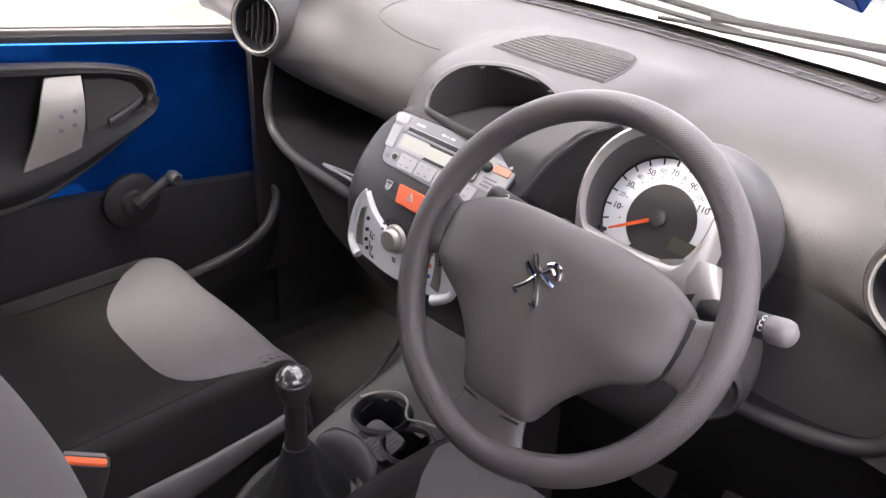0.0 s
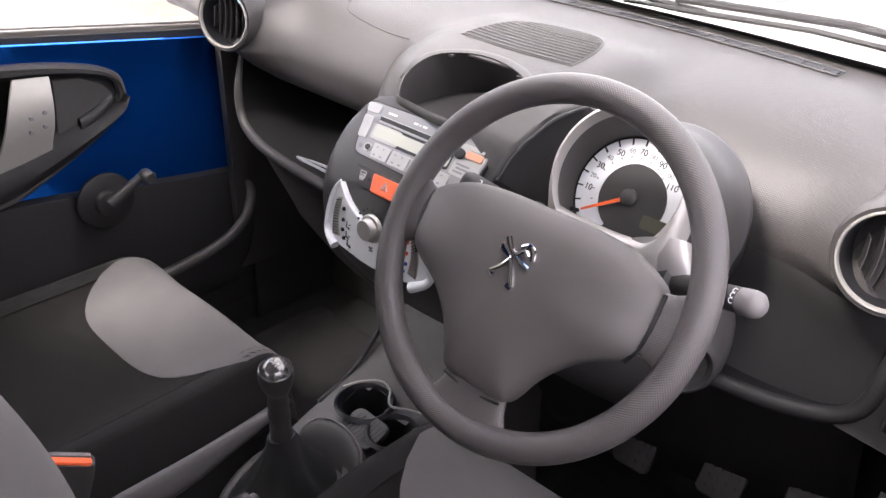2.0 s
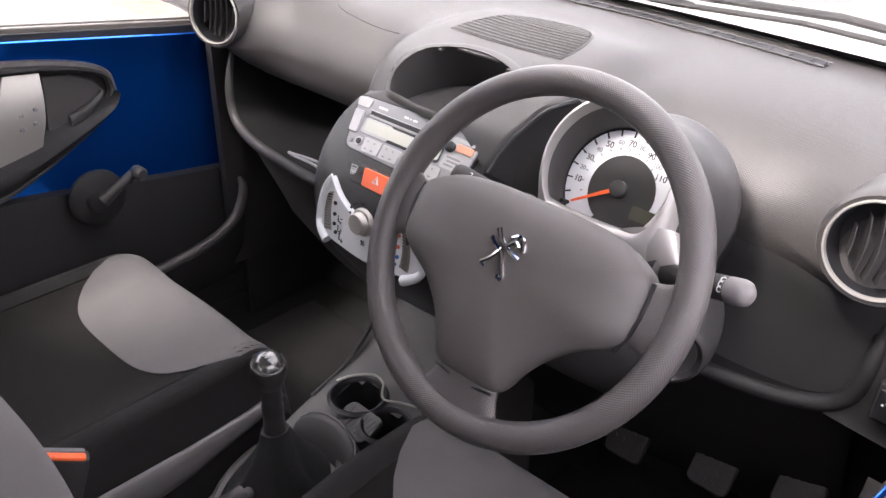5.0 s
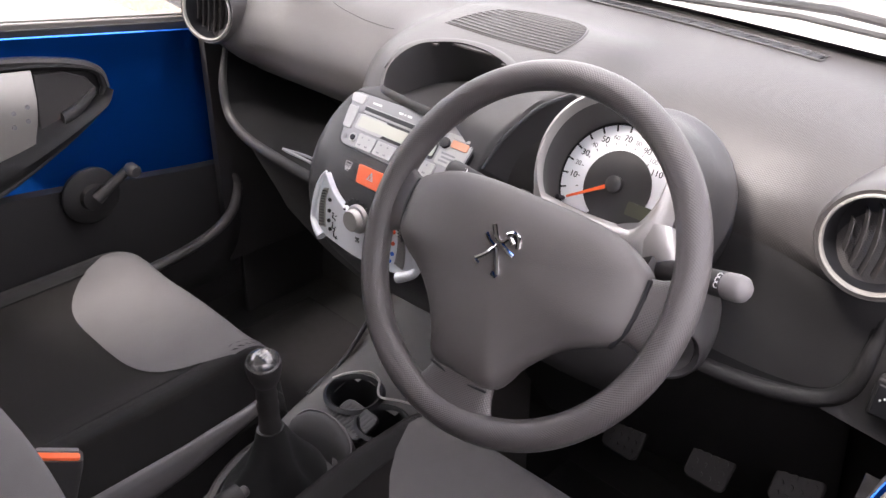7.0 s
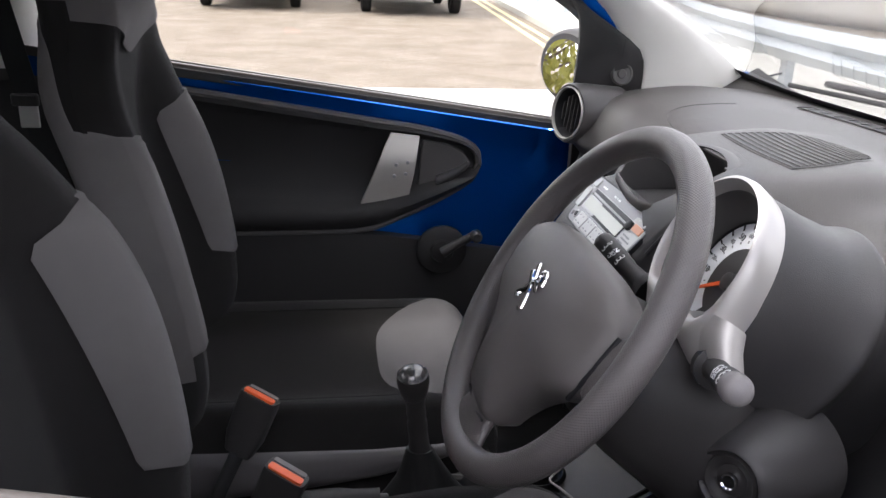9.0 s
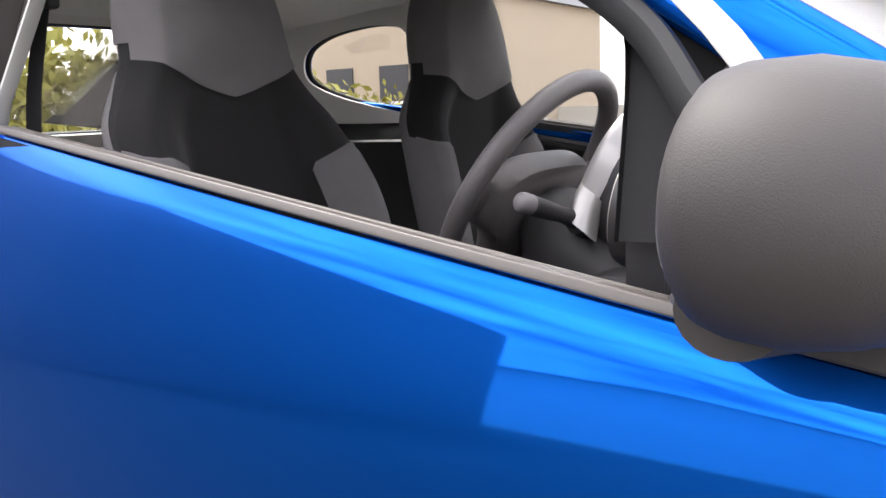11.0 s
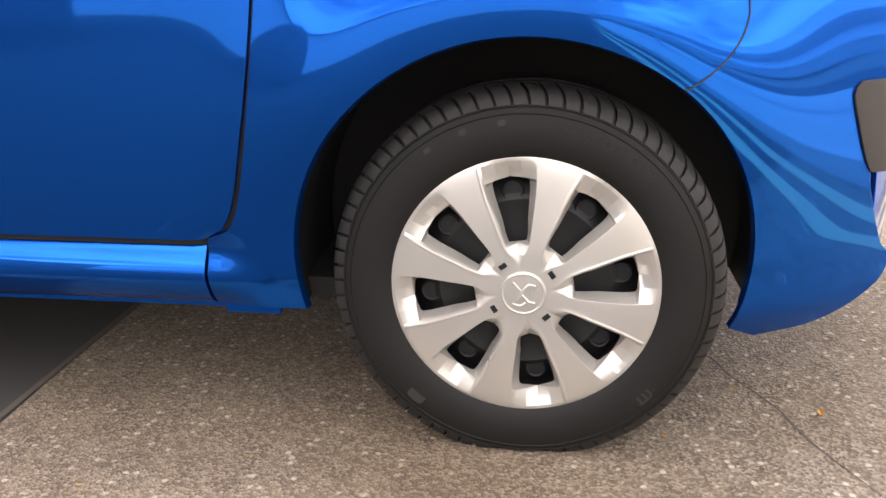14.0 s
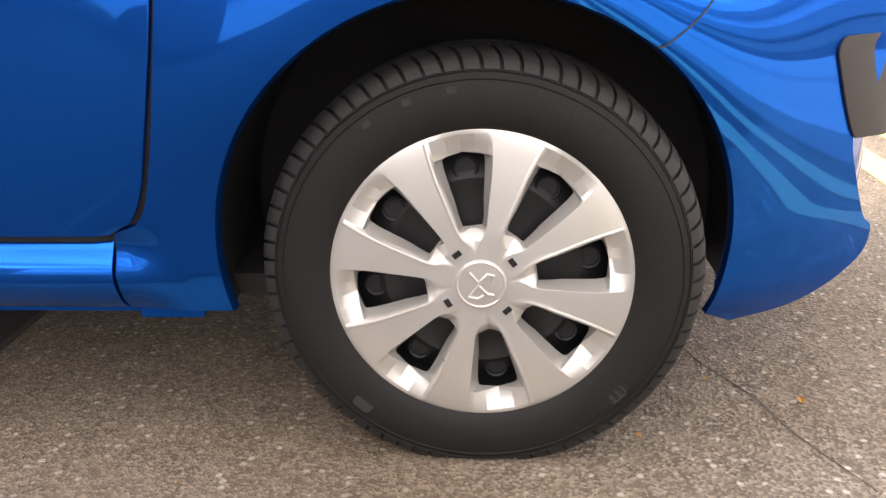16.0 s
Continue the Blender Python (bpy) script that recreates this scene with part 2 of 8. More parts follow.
def asphalt():
    """Worn tarmac: brown-grey binder with pale exposed stones and broad stains."""
    m = bpy.data.materials.new("worn_tarmac")
    m.use_nodes = True
    nt = m.node_tree
    p = nt.nodes["Principled BSDF"]
    co = nt.nodes.new("ShaderNodeTexCoord")

    def tex(kind, **kw):
        n = nt.nodes.new(kind)
        for k, v in kw.items():
            n.inputs[k].default_value = v
        nt.links.new(co.outputs["Object"], n.inputs["Vector"])
        return n

    def mix(fac, a, b, kind="MIX"):
        n = nt.nodes.new("ShaderNodeMix")
        n.data_type, n.blend_type = "RGBA", kind
        for sock, v in (("Factor", fac), ("A", a), ("B", b)):
            if isinstance(v, (tuple, float, int)):
                n.inputs[sock].default_value = v
            else:
                nt.links.new(v, n.inputs[sock])
        return n.outputs["Result"]

    def ramp(src, lo, hi):
        n = nt.nodes.new("ShaderNodeMapRange")
        n.inputs["From Min"].default_value, n.inputs["From Max"].default_value = lo, hi
        nt.links.new(src, n.inputs["Value"])
        return n.outputs["Result"]

    fine = tex("ShaderNodeTexVoronoi", Scale=210.0)
    stones = tex("ShaderNodeTexVoronoi", Scale=75.0)
    broad = tex("ShaderNodeTexNoise", Scale=1.7, Detail=6.0)
    mid = tex("ShaderNodeTexNoise", Scale=16.0, Detail=5.0)
    base = mix(ramp(mid.outputs["Fac"], 0.3, 0.7), (0.120, 0.092, 0.066, 1), (0.200, 0.160, 0.118, 1))
    base = mix(ramp(fine.outputs["Color"], 0.35, 0.95), base, (0.38, 0.32, 0.25, 1))
    sep = nt.nodes.new("ShaderNodeSeparateColor")
    nt.links.new(stones.outputs["Color"], sep.inputs["Color"])
    pick = ramp(sep.outputs["Red"], 0.84, 0.92)
    near = ramp(stones.outputs["Distance"], 0.45, 0.25)
    both = nt.nodes.new("ShaderNodeMath")
    both.operation = "MULTIPLY"
    nt.links.new(pick, both.inputs[0])
    nt.links.new(near, both.inputs[1])
    base = mix(both.outputs["Value"], base, (0.50, 0.46, 0.39, 1))
    base = mix(ramp(broad.outputs["Fac"], 0.35, 0.70), base, mix(1.0, base, (0.70, 0.65, 0.59, 1), "MULTIPLY"))
    nt.links.new(base, p.inputs["Base Color"])
    p.inputs["Roughness"].default_value = 0.85
    bp = nt.nodes.new("ShaderNodeBump")
    bp.inputs["Strength"].default_value, bp.inputs["Distance"].default_value = 0.8, 0.004
    nt.links.new(fine.outputs["Distance"], bp.inputs["Height"])
    nt.links.new(bp.outputs["Normal"], p.inputs["Normal"])
    return m


M["tarmac"] = asphalt()


def car_paint():
    """Blue metallic paint: sharp blue-tinted gloss over a softer flake layer."""
    m = mat("blue_metallic_paint", (0.001, 0.122, 0.58), 0.035, 0.95, (0.001, 0.130, 0.62), 3.0, rvar=0.01, coat=0.12)
    nt = m.node_tree
    p = nt.nodes["Principled BSDF"]
    q = nt.nodes.new("ShaderNodeBsdfPrincipled")
    q.inputs["Base Color"].default_value = (0.001, 0.105, 0.56, 1)
    q.inputs["Roughness"].default_value, q.inputs["Metallic"].default_value = 0.42, 0.9
    fl = nt.nodes.new("ShaderNodeTexNoise")
    fl.inputs["Scale"].default_value, fl.inputs["Detail"].default_value = 2500.0, 1.0
    bp = nt.nodes.new("ShaderNodeBump")
    bp.inputs["Strength"].default_value, bp.inputs["Distance"].default_value = 0.12, 0.0005
    co = nt.nodes.new("ShaderNodeTexCoord")
    nt.links.new(co.outputs["Object"], fl.inputs["Vector"])
    nt.links.new(fl.outputs["Fac"], bp.inputs["Height"])
    nt.links.new(bp.outputs["Normal"], q.inputs["Normal"])
    mx = nt.nodes.new("ShaderNodeMixShader")
    mx.inputs["Fac"].default_value = 0.34
    nt.links.new(p.outputs["BSDF"], mx.inputs[1])
    nt.links.new(q.outputs["BSDF"], mx.inputs[2])
    nt.links.new(mx.outputs["Shader"], nt.nodes["Material Output"].inputs["Surface"])
    return m


M["paint"] = car_paint()


# ---- geometry helpers ----
class Geo:
    """Vertices and faces of one mesh."""

    def __init__(self):
        self.v, self.f = [], []

    def add(self, vs, fs):
        o = len(self.v)
        self.v += [tuple(x) for x in vs]
        self.f += [tuple(i + o for i in q) for q in fs]
        return self

    def grid(self, rows, close_u=False, close_v=False):
        """rows: equal-long lists of points."""
        n, m = len(rows), len(rows[0])
        fs = []
        for i in range(n if close_u else n - 1):
            for j in range(m if close_v else m - 1):
                a, b = i, (i + 1) % n
                c, d = j, (j + 1) % m
                fs.append((a * m + c, a * m + d, b * m + d, b * m + c))
        return self.add([p for r in rows for p in r], fs)

    def loft(self, rings, caps=True):
        self_o = len(self.v)
        self.grid(rings, close_v=True)
        m = len(rings[0])
        if caps:
            self.f.append(tuple(self_o + k for k in range(m))[::-1])
            self.f.append(tuple(self_o + (len(rings) - 1) * m + k for k in range(m)))
        return self

    def box(self, c, s, m=None):
        vs = [Vector(((i & 1) - 0.5, ((i >> 1) & 1) - 0.5, ((i >> 2) & 1) - 0.5)) for i in range(8)]
        vs = [Vector((v.x * s[0], v.y * s[1], v.z * s[2])) for v in vs]
        if m is not None:
            vs = [m @ v for v in vs]
        vs = [v + Vector(c) for v in vs]
        return self.add(vs, [(0, 2, 3, 1), (4, 5, 7, 6), (0, 1, 5, 4), (2, 6, 7, 3), (0, 4, 6, 2), (1, 3, 7, 5)])

    def tube(self, pts, r, n=10, closed=False, caps=True, flat=1.0):
        """Sweeps a circle (or an ellipse, flat times as high) along points; r: a number or one for each point."""
        pts = [Vector(p) for p in pts]
        k = len(pts)
        rr = r if isinstance(r, (list, tuple)) else [r] * k
        rings, up = [], None
        for i in range(k):
            a = pts[(i - 1) % k] if closed or i else pts[0]
            b = pts[(i + 1) % k] if closed or i < k - 1 else pts[-1]
            d = (b - a).normalized()
            if up is None:
                up = d.orthogonal().normalized() if abs(d.z) > 0.9 else Vector((0, 0, 1))
            s = d.cross(up).normalized()
            up = s.cross(d).normalized()
            rings.append([pts[i] + (s * math.cos(2 * math.pi * j / n) + up * flat * math.sin(2 * math.pi * j / n)) * rr[i] for j in range(n)])
        if closed:
            return self.grid(rings, close_u=True, close_v=True)
        return self.loft(rings, caps)

    def lathe(self, prof, m, n=32, a0=0.0, a1=2 * math.pi):
        """prof: (radius, height) along m's z axis."""
        full = abs(a1 - a0 - 2 * math.pi) < 1e-6
        k = n if full else n + 1
        rows = [[m @ Vector((r * math.cos(a0 + (a1 - a0) * j / n), r * math.sin(a0 + (a1 - a0) * j / n), h)) for j in range(k)] for r, h in prof]
        return self.grid(rows, close_v=full)

    def prism(self, poly, m, h0, h1):
        """A flat outline (x, y) raised from h0 to h1 along m's z."""
        k = len(poly)
        vs = [m @ Vector((x, y, h)) for h in (h0, h1) for x, y in poly]
        fs = [tuple(range(k))[::-1], tuple(range(k, 2 * k))] + [(i, (i + 1) % k, k + (i + 1) % k, k + i) for i in range(k)]
        return self.add(vs, fs)


def thing(name, at, label, category, group="", kind=""):
    ob = new(name)
    ob.empty_display_size = 0.05
    ob.location = at
    return tagged(ob, label, category, group, kind)


def part(name, geo, material, parent=None, label="", smooth=40, bevel=0.0, thick=0.0, seg=2, sub=0, offset=-1.0, uv=None):
    """One mesh object, in world coordinates, under a thing or a part."""
    me = bpy.data.meshes.new(name)
    me.from_pydata(geo.v, [], geo.f)
    bm = bmesh.new()
    bm.from_mesh(me)
    bmesh.ops.remove_doubles(bm, verts=bm.verts, dist=1e-6)
    bmesh.ops.recalc_face_normals(bm, faces=bm.faces)
    if thick and material == "paint" and name != "door_inside":
        # body panels face outwards, so that their thickness lies inside
        mid = Vector((0, -1.1, 0.6))
        if sum(f.normal.dot(f.calc_center_median() - mid) * f.calc_area() for f in bm.faces) < 0:
            bmesh.ops.reverse_faces(bm, faces=bm.faces)
    bm.to_mesh(me)
    bm.free()
    if uv:
        lay = me.uv_layers.new(name="UVMap")
        for lp in me.loops:
            lay.data[lp.index].uv = uv(me.vertices[lp.vertex_index].co)
    me.materials.append(M[material])
    me.shade_smooth()
    me.set_sharp_from_angle(angle=radians(smooth))
    ob = new(name, me)
    if parent is not None:
        ob.parent = parent
        root, inv = parent, Matrix.Identity(4)
        while root.parent is not None:
            root = root.parent
        ob.matrix_parent_inverse = Matrix.Translation(root.location).inverted() if parent is root else inv
        if parent is not root:
            ob.matrix_parent_inverse = Matrix.Identity(4)
    if label:
        tagged(ob, label)
    if thick:
        s = ob.modifiers.new("solid", "SOLIDIFY")
        s.thickness, s.offset = thick, offset
    if bevel:
        b = ob.modifiers.new("bevel", "BEVEL")
        b.width, b.segments, b.limit_method, b.angle_limit = bevel, seg, "ANGLE", radians(35)
        b.harden_normals = True
    elif thick:
        b = ob.modifiers.new("edge", "BEVEL")
        b.width, b.segments, b.limit_method, b.angle_limit = min(0.0012, thick * 0.25), 1, "ANGLE", radians(50)
        b.harden_normals = True
    if sub:
        s = ob.modifiers.new("sub", "SUBSURF")
        s.levels = s.render_levels = sub
    return ob


def spline(pts, n, closed=False):
    """Catmull-Rom through points, n steps a span."""
    pts = [Vector(p) for p in pts]
    k = len(pts)
    out = []
    for i in range(k if closed else k - 1):
        p1, p2 = pts[i], pts[(i + 1) % k]
        p0 = pts[i - 1] if closed or i else p1 * 2 - p2
        p3 = pts[(i + 2) % k] if closed or i + 2 < k else p2 * 2 - p1
        for s in range(n):
            t = s / n
            out.append(0.5 * (2 * p1 + (p2 - p0) * t + (2 * p0 - 5 * p1 + 4 * p2 - p3) * t * t + (3 * p1 - p0 - 3 * p2 + p3) * t ** 3))
    if not closed:
        out.append(pts[-1])
    return out


def table(rows):
    """A smooth function through (x, y) rows."""
    xs, ys = [r[0] for r in rows], [r[1] for r in rows]

    def f(x):
        if x <= xs[0]:
            return ys[0]
        if x >= xs[-1]:
            return ys[-1]
        i = max(k for k in range(len(xs)) if xs[k] <= x)
        i = min(i, len(xs) - 2)
        h = xs[i + 1] - xs[i]

        def slope(k):
            if k == 0 or k == len(xs) - 1:
                k2 = min(max(k, 1), len(xs) - 1)
                return (ys[k2] - ys[k2 - 1]) / (xs[k2] - xs[k2 - 1])
            return (ys[k + 1] - ys[k - 1]) / (xs[k + 1] - xs[k - 1])

        t = (x - xs[i]) / h
        return ((2 * t ** 3 - 3 * t * t + 1) * ys[i] + (t ** 3 - 2 * t * t + t) * h * slope(i)
                + (-2 * t ** 3 + 3 * t * t) * ys[i + 1] + (t ** 3 - t * t) * h * slope(i + 1))
    return f


def frame_at(o, z, x=(1, 0, 0)):
    """A matrix at o whose z axis is z and whose x axis is near x."""
    z = Vector(z).normalized()
    x = Vector(x)
    if abs(x.normalized().dot(z)) > 0.999:
        x = Vector((0, 1, 0))
    x = (x - z * x.dot(z)).normalized()
    y = z.cross(x)
    return Matrix(((x.x, y.x, z.x, o[0]), (x.y, y.y, z.y, o[1]), (x.z, y.z, z.z, o[2]), (0, 0, 0, 1)))


def disc(cx, cy, rx, ry, n=32, power=2.0, a0=0.0):
    out = []
    for i in range(n):
        a = a0 + 2 * math.pi * i / n
        c, s = math.cos(a), math.sin(a)
        out.append((cx + rx * math.copysign(abs(c) ** (2 / power), c), cy + ry * math.copysign(abs(s) ** (2 / power), s)))
    return out


def text(name, words, size, m, material, parent, depth=0.0006, spacing=1.0):
    """Raised lettering in the built-in font, turned into a mesh."""
    cu = bpy.data.curves.new(name, "FONT")
    cu.body, cu.size, cu.align_x, cu.align_y, cu.extrude, cu.space_character = words, size, "CENTER", "CENTER", depth, spacing
    tmp = bpy.data.objects.new(name, cu)
    scene.collection.objects.link(tmp)
    me = bpy.data.meshes.new_from_object(tmp.evaluated_get(bpy.context.evaluated_depsgraph_get()))
    bpy.data.objects.remove(tmp)
    bpy.data.curves.remove(cu)
    g = Geo()
    g.add([m @ v.co for v in me.vertices], [tuple(p.vertices) for p in me.polygons])
    bpy.data.meshes.remove(me)
    return part(name, g, material, parent)


# ---- ground and surroundings ----
def ground():
    g = Geo()
    xs = [-400, -60, -30, -12, -4, -1, 1, 3, 8, 20, 60, 400]
    g.grid([[(x, y, 0) for y in xs] for x in xs])
    return tagged(part("ground", g, "tarmac"), "worn brown-grey tarmac with pale exposed stones", "tarmac", kind="structure")


def strip(name, mat_name, label, category, a, b, w, z0, z1):
    """A straight band on the ground from a to b."""
    a, b = Vector((*a, 0)), Vector((*b, 0))
    d = (b - a).normalized()
    s = Vector((-d.y, d.x, 0)) * w / 2
    g = Geo()
    g.prism([((a + s).x, (a + s).y), ((a - s).x, (a - s).y), ((b - s).x, (b - s).y), ((b + s).x, (b + s).y)], Matrix.Identity(4), z0, z1)
    return tagged(part(name, g, mat_name), label, category, kind="structure")


ground()
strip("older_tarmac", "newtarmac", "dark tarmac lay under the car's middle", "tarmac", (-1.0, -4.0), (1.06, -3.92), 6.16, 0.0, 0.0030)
strip("tarmac_seam", "seam", "dark seam between two tarmac lays", "seam", (-6, -0.925), (6, -0.805), 0.012, 0.001, 0.0045)
# added out of view, so that the door and wing mirror dark ground
strip("dark_tarmac", "newtarmac", "unseen dark tarmac added to darken the paint's reflections", "tarmac", (1.06, -2.5), (20, -2.5), 17.0, 0.0, 0.004)
strip("road_line", "line", "worn yellow no-parking line on tarmac", "road line", (-40, 3.4), (9, 0.62), 0.1, 0.001, 0.005)
strip("road_line", "line", "worn yellow no-parking line on tarmac", "road line", (-40, 3.62), (9, 0.84), 0.1, 0.001, 0.005)
strip("concrete_slab", "slab", "pale sun-bleached concrete bay beside the car", "concrete", (-3.95, -14), (-3.95, 0.9), 5.9, 0.0, 0.006)
strip("pavement", "concrete", "pale concrete pavement behind the yellow lines", "pavement", (-40, 5.0), (9, 2.22), 2.3, 0.0, 0.10)


crack = spline([(0.24, 0.20, 0), (0.31, 0.262, 0), (0.37, 0.29, 0), (0.42, 0.335, 0), (0.50, 0.362, 0), (0.595, 0.411, 0), (0.70, 0.44, 0), (0.84, 0.50, 0)], 4)
rnd = random.Random(7)
g = Geo().grid([[(p.x + rnd.uniform(-0.003, 0.003), p.y - w, 0.0008), (p.x, p.y, 0.0016), (p.x + rnd.uniform(-0.003, 0.003), p.y + w, 0.0008)] for p, w in ((p, 0.0012 + 0.0016 * rnd.random()) for p in crack)])
tagged(part("tarmac_crack", g, "seam"), "fine dark crack across the worn tarmac", "crack", kind="structure")


# ---- car body ----
SIDE = table([(0.15, 0.735), (0.20, 0.762), (0.26, 0.775), (0.32, 0.785), (0.45, 0.797), (0.60, 0.803), (0.72, 0.800),
              (0.80, 0.789), (0.88, 0.768), (0.95, 0.745), (1.05, 0.705), (1.2, 0.655), (1.4, 0.58)])
CAR = thing("car", (0, -1.2, 0), "blue metallic three-door hatchback parked on tarmac, driver's window open", "car")


ROCK_ON_WING = table([(0.195, -0.035), (0.212, -0.014), (0.228, -0.002), (0.245, 0.005), (0.262, 0.009), (0.274, 0.005), (0.286, -0.003), (0.297, -0.009), (0.308, -0.011), (0.322, -0.006), (0.338, 0.0), (0.365, 0.0)])


def side_x(y, z):
    """Half width of the body at a place along and up the car."""
    x = SIDE(z)
    rho = math.hypot(y, z - 0.285)
    up = min(1, max(0, ((z - 0.285) / max(rho, 0.01) - 0.05) / 0.75))
    x += 0.024 * math.exp(-((rho - 0.365) / 0.105) ** 2) * up * up * (3 - 2 * up)
    if -0.48 < y < -0.38 and z < 0.37:
        f = min(1, (-0.38 - y) / 0.085)
        x += ROCK_ON_WING(z) * f * f * (3 - 2 * f)
    if y > 0.08:
        x -= 0.50 * (y - 0.08) ** 1.35 * (1 + 0.04 * math.log(1 + math.exp((z - 0.6) * 12)))
    if y < -2.1:
        x -= 0.35 * (-2.1 - y) ** 1.6
    return x


def sill_z(y):
    return 0.872 + 0.147 * (-0.355 - y)


def mirrored(geo):
    h = Geo()
    h.v = [(-x, y, z) for x, y, z in geo.v]
    h.f = [q[::-1] for q in geo.f]
    return h


def ruled(low, high, n, off=0.0):
    """Skin between two lines (y, z), lying on the body side."""
    rows = []
    for (y0, z0), (y1, z1) in zip(low, high):
        row = []
        for k in range(n + 1):
            t = k / n
            y, z = y0 + (y1 - y0) * t, z0 + (z1 - z0) * t
            row.append((side_x(y, z) + off, y, z))
        rows.append(row)
    return Geo().grid(rows)


def both(name, geo, *args, **kw):
    """The same part on both flanks."""
    a = part(name, geo, *args, **kw)
    b = part(name, mirrored(geo), *args, **kw)
    return a, b


ARCH_R, ARCH_Z = 0.330, 0.287


def arch(a, r=ARCH_R, cy=-0.004):
    return cy + r * math.cos(radians(a)), ARCH_Z + r * math.sin(radians(a))


# front wing: between the arch and the door gap, the corner trim and the bonnet seam
def lines(keys, n):
    """Keys of (angle, y, z): smooth lists of arch points and outer points."""
    pts = spline([(a / 100.0, y, z) for a, y, z in keys], n)
    return [arch(p.x * 100) for p in pts], [(p.y, p.z) for p in pts]


WING = [(193, -0.470, 0.212), (187, -0.468, 0.30), (184, -0.462, 0.325), (177, -0.425, 0.345), (168, -0.398, 0.42), (156, -0.373, 0.545),
        (144, -0.353, 0.695), (133, -0.342, 0.80), (127, -0.340, 0.86), (120, -0.347, 0.93),
        (113, -0.366, 1.005), (108, -0.335, 1.040), (103, -0.265, 1.042), (97, -0.20, 1.018), (89, -0.09, 0.976), (80, 0.0, 0.915), (73, 0.067, 0.85),
        (66, 0.155, 0.778), (60, 0.225, 0.735), (57, 0.262, 0.70), (55.5, 0.276, 0.64), (54, 0.255, 0.59), (52.5, 0.212, 0.553)]
lo, hi = lines(WING, 5)
wing = ruled(lo, hi, 24)
# the wing rolls over its crest towards the bonnet
wing.grid([[(side_x(y, z) - a, y + b, z + c) for a, b, c in ((0, 0, 0), (0.012, 0.002, 0.003), (0.03, 0.006, 0.002), (0.06, 0.012, -0.004), (0.10, 0.02, -0.014))] for y, z in hi[len(hi) - 61:len(hi) - 35]])
wing.f = [q for q in wing.f if not (all(wing.v[i][2] > 0.98 for i in q) and min(wing.v[i][1] for i in q) < -0.262 and min(wing.v[i][0] for i in q) < 0.678)]
both("front_wing", wing, "paint", CAR, thick=0.012, smooth=50)
sm = [(side_x(y, z) + 0.0012, y, z) for y, z in ((-0.289, 0.974), (-0.272, 0.995), (-0.255, 1.014), (-0.238, 1.032))]
both("wing_seam", Geo().tube(sm + [(0.66, -0.215, 1.05)], 0.0022, 6), "rubber", CAR)
# lip of the arch
lipp = []
for k in range(41):
    a = 193 - (193 + 12) * k / 40
    y, z = arch(a)
    lipp.append([(side_x(y, z), y, z), (side_x(y, z) - 0.006, y * 0.992, ARCH_Z + (z - ARCH_Z) * 0.992), (side_x(y, z) - 0.016, y * 0.99, ARCH_Z + (z - ARCH_Z) * 0.99)])
both("arch_lip", Geo().grid(lipp), "paint", CAR, smooth=60)
# bumper corner
BUMP = [(52, 0.268, 0.737), (47, 0.30, 0.735), (43, 0.345, 0.730), (38, 0.42, 0.715), (33, 0.52, 0.66), (28, 0.535, 0.60), (23, 0.53, 0.55), (18, 0.515, 0.49), (12, 0.50, 0.445), (6, 0.489, 0.41), (0, 0.508, 0.35), (-5, 0.531, 0.295), (-8, 0.550, 0.272), (-11, 0.538, 0.225), (-16, 0.455, 0.165), (-20, 0.35, 0.150)]
seam = spline([(0, 0.1995, 0.548), (0, 0.2128, 0.5530), (0, 0.2560, 0.5898), (0, 0.2772, 0.64), (0, 0.2636, 0.70), (0, 0.268, 0.737)], 4)
pts = spline([(a / 100.0, y, z) for a, y, z in BUMP], 6)
key = min(pts, key=lambda p: abs(p.x - 0.34))


def straight(p, t):
    y, z = arch(p.x * 100)
    return Vector((0, y + (p.y - y) * t, z + (p.z - z) * t))


rows = []
for p in pts:
    a, row = p.x * 100, []
    for k in range(21):
        t = k / 20
        q = straight(p, t)
        if a > key.x * 100:
            w = (52 - a) / (52 - key.x * 100)
            q = seam[k].lerp(straight(key, t), w)
            q += (Vector((0, *arch(a))) - seam[0].lerp(straight(key, 0), w)) * (1 - t) ** 2
        row.append((side_x(q.y, q.z), q.y, q.z))
    rows.append(row)
both("bumper_corner", Geo().grid(rows), "paint", CAR, thick=0.01, smooth=50)
both("bumper_seam", Geo().tube([(side_x(p.y, p.z) + 0.0006, p.y - 0.0006, p.z) for p in seam], 0.0013, 6), "rubber", CAR)
# nose of the bumper, from corner to corner
rows = []
for k in range(25):
    u = -1 + 2 * k / 24
    row = []
    for z, yo, xo in ((0.165, 0.48, 0.52), (0.22, 0.54, 0.54), (0.32, 0.56, 0.48), (0.42, 0.56, 0.46), (0.52, 0.56, 0.48), (0.62, 0.55, 0.55), (0.70, 0.50, 0.55)):
        x = u * xo
        row.append((x, yo + 0.14 * (1 - abs(u) ** 2.2), z))
    rows.append(row)
part("front_bumper", Geo().grid(rows), "paint", CAR, thick=0.01, smooth=60)
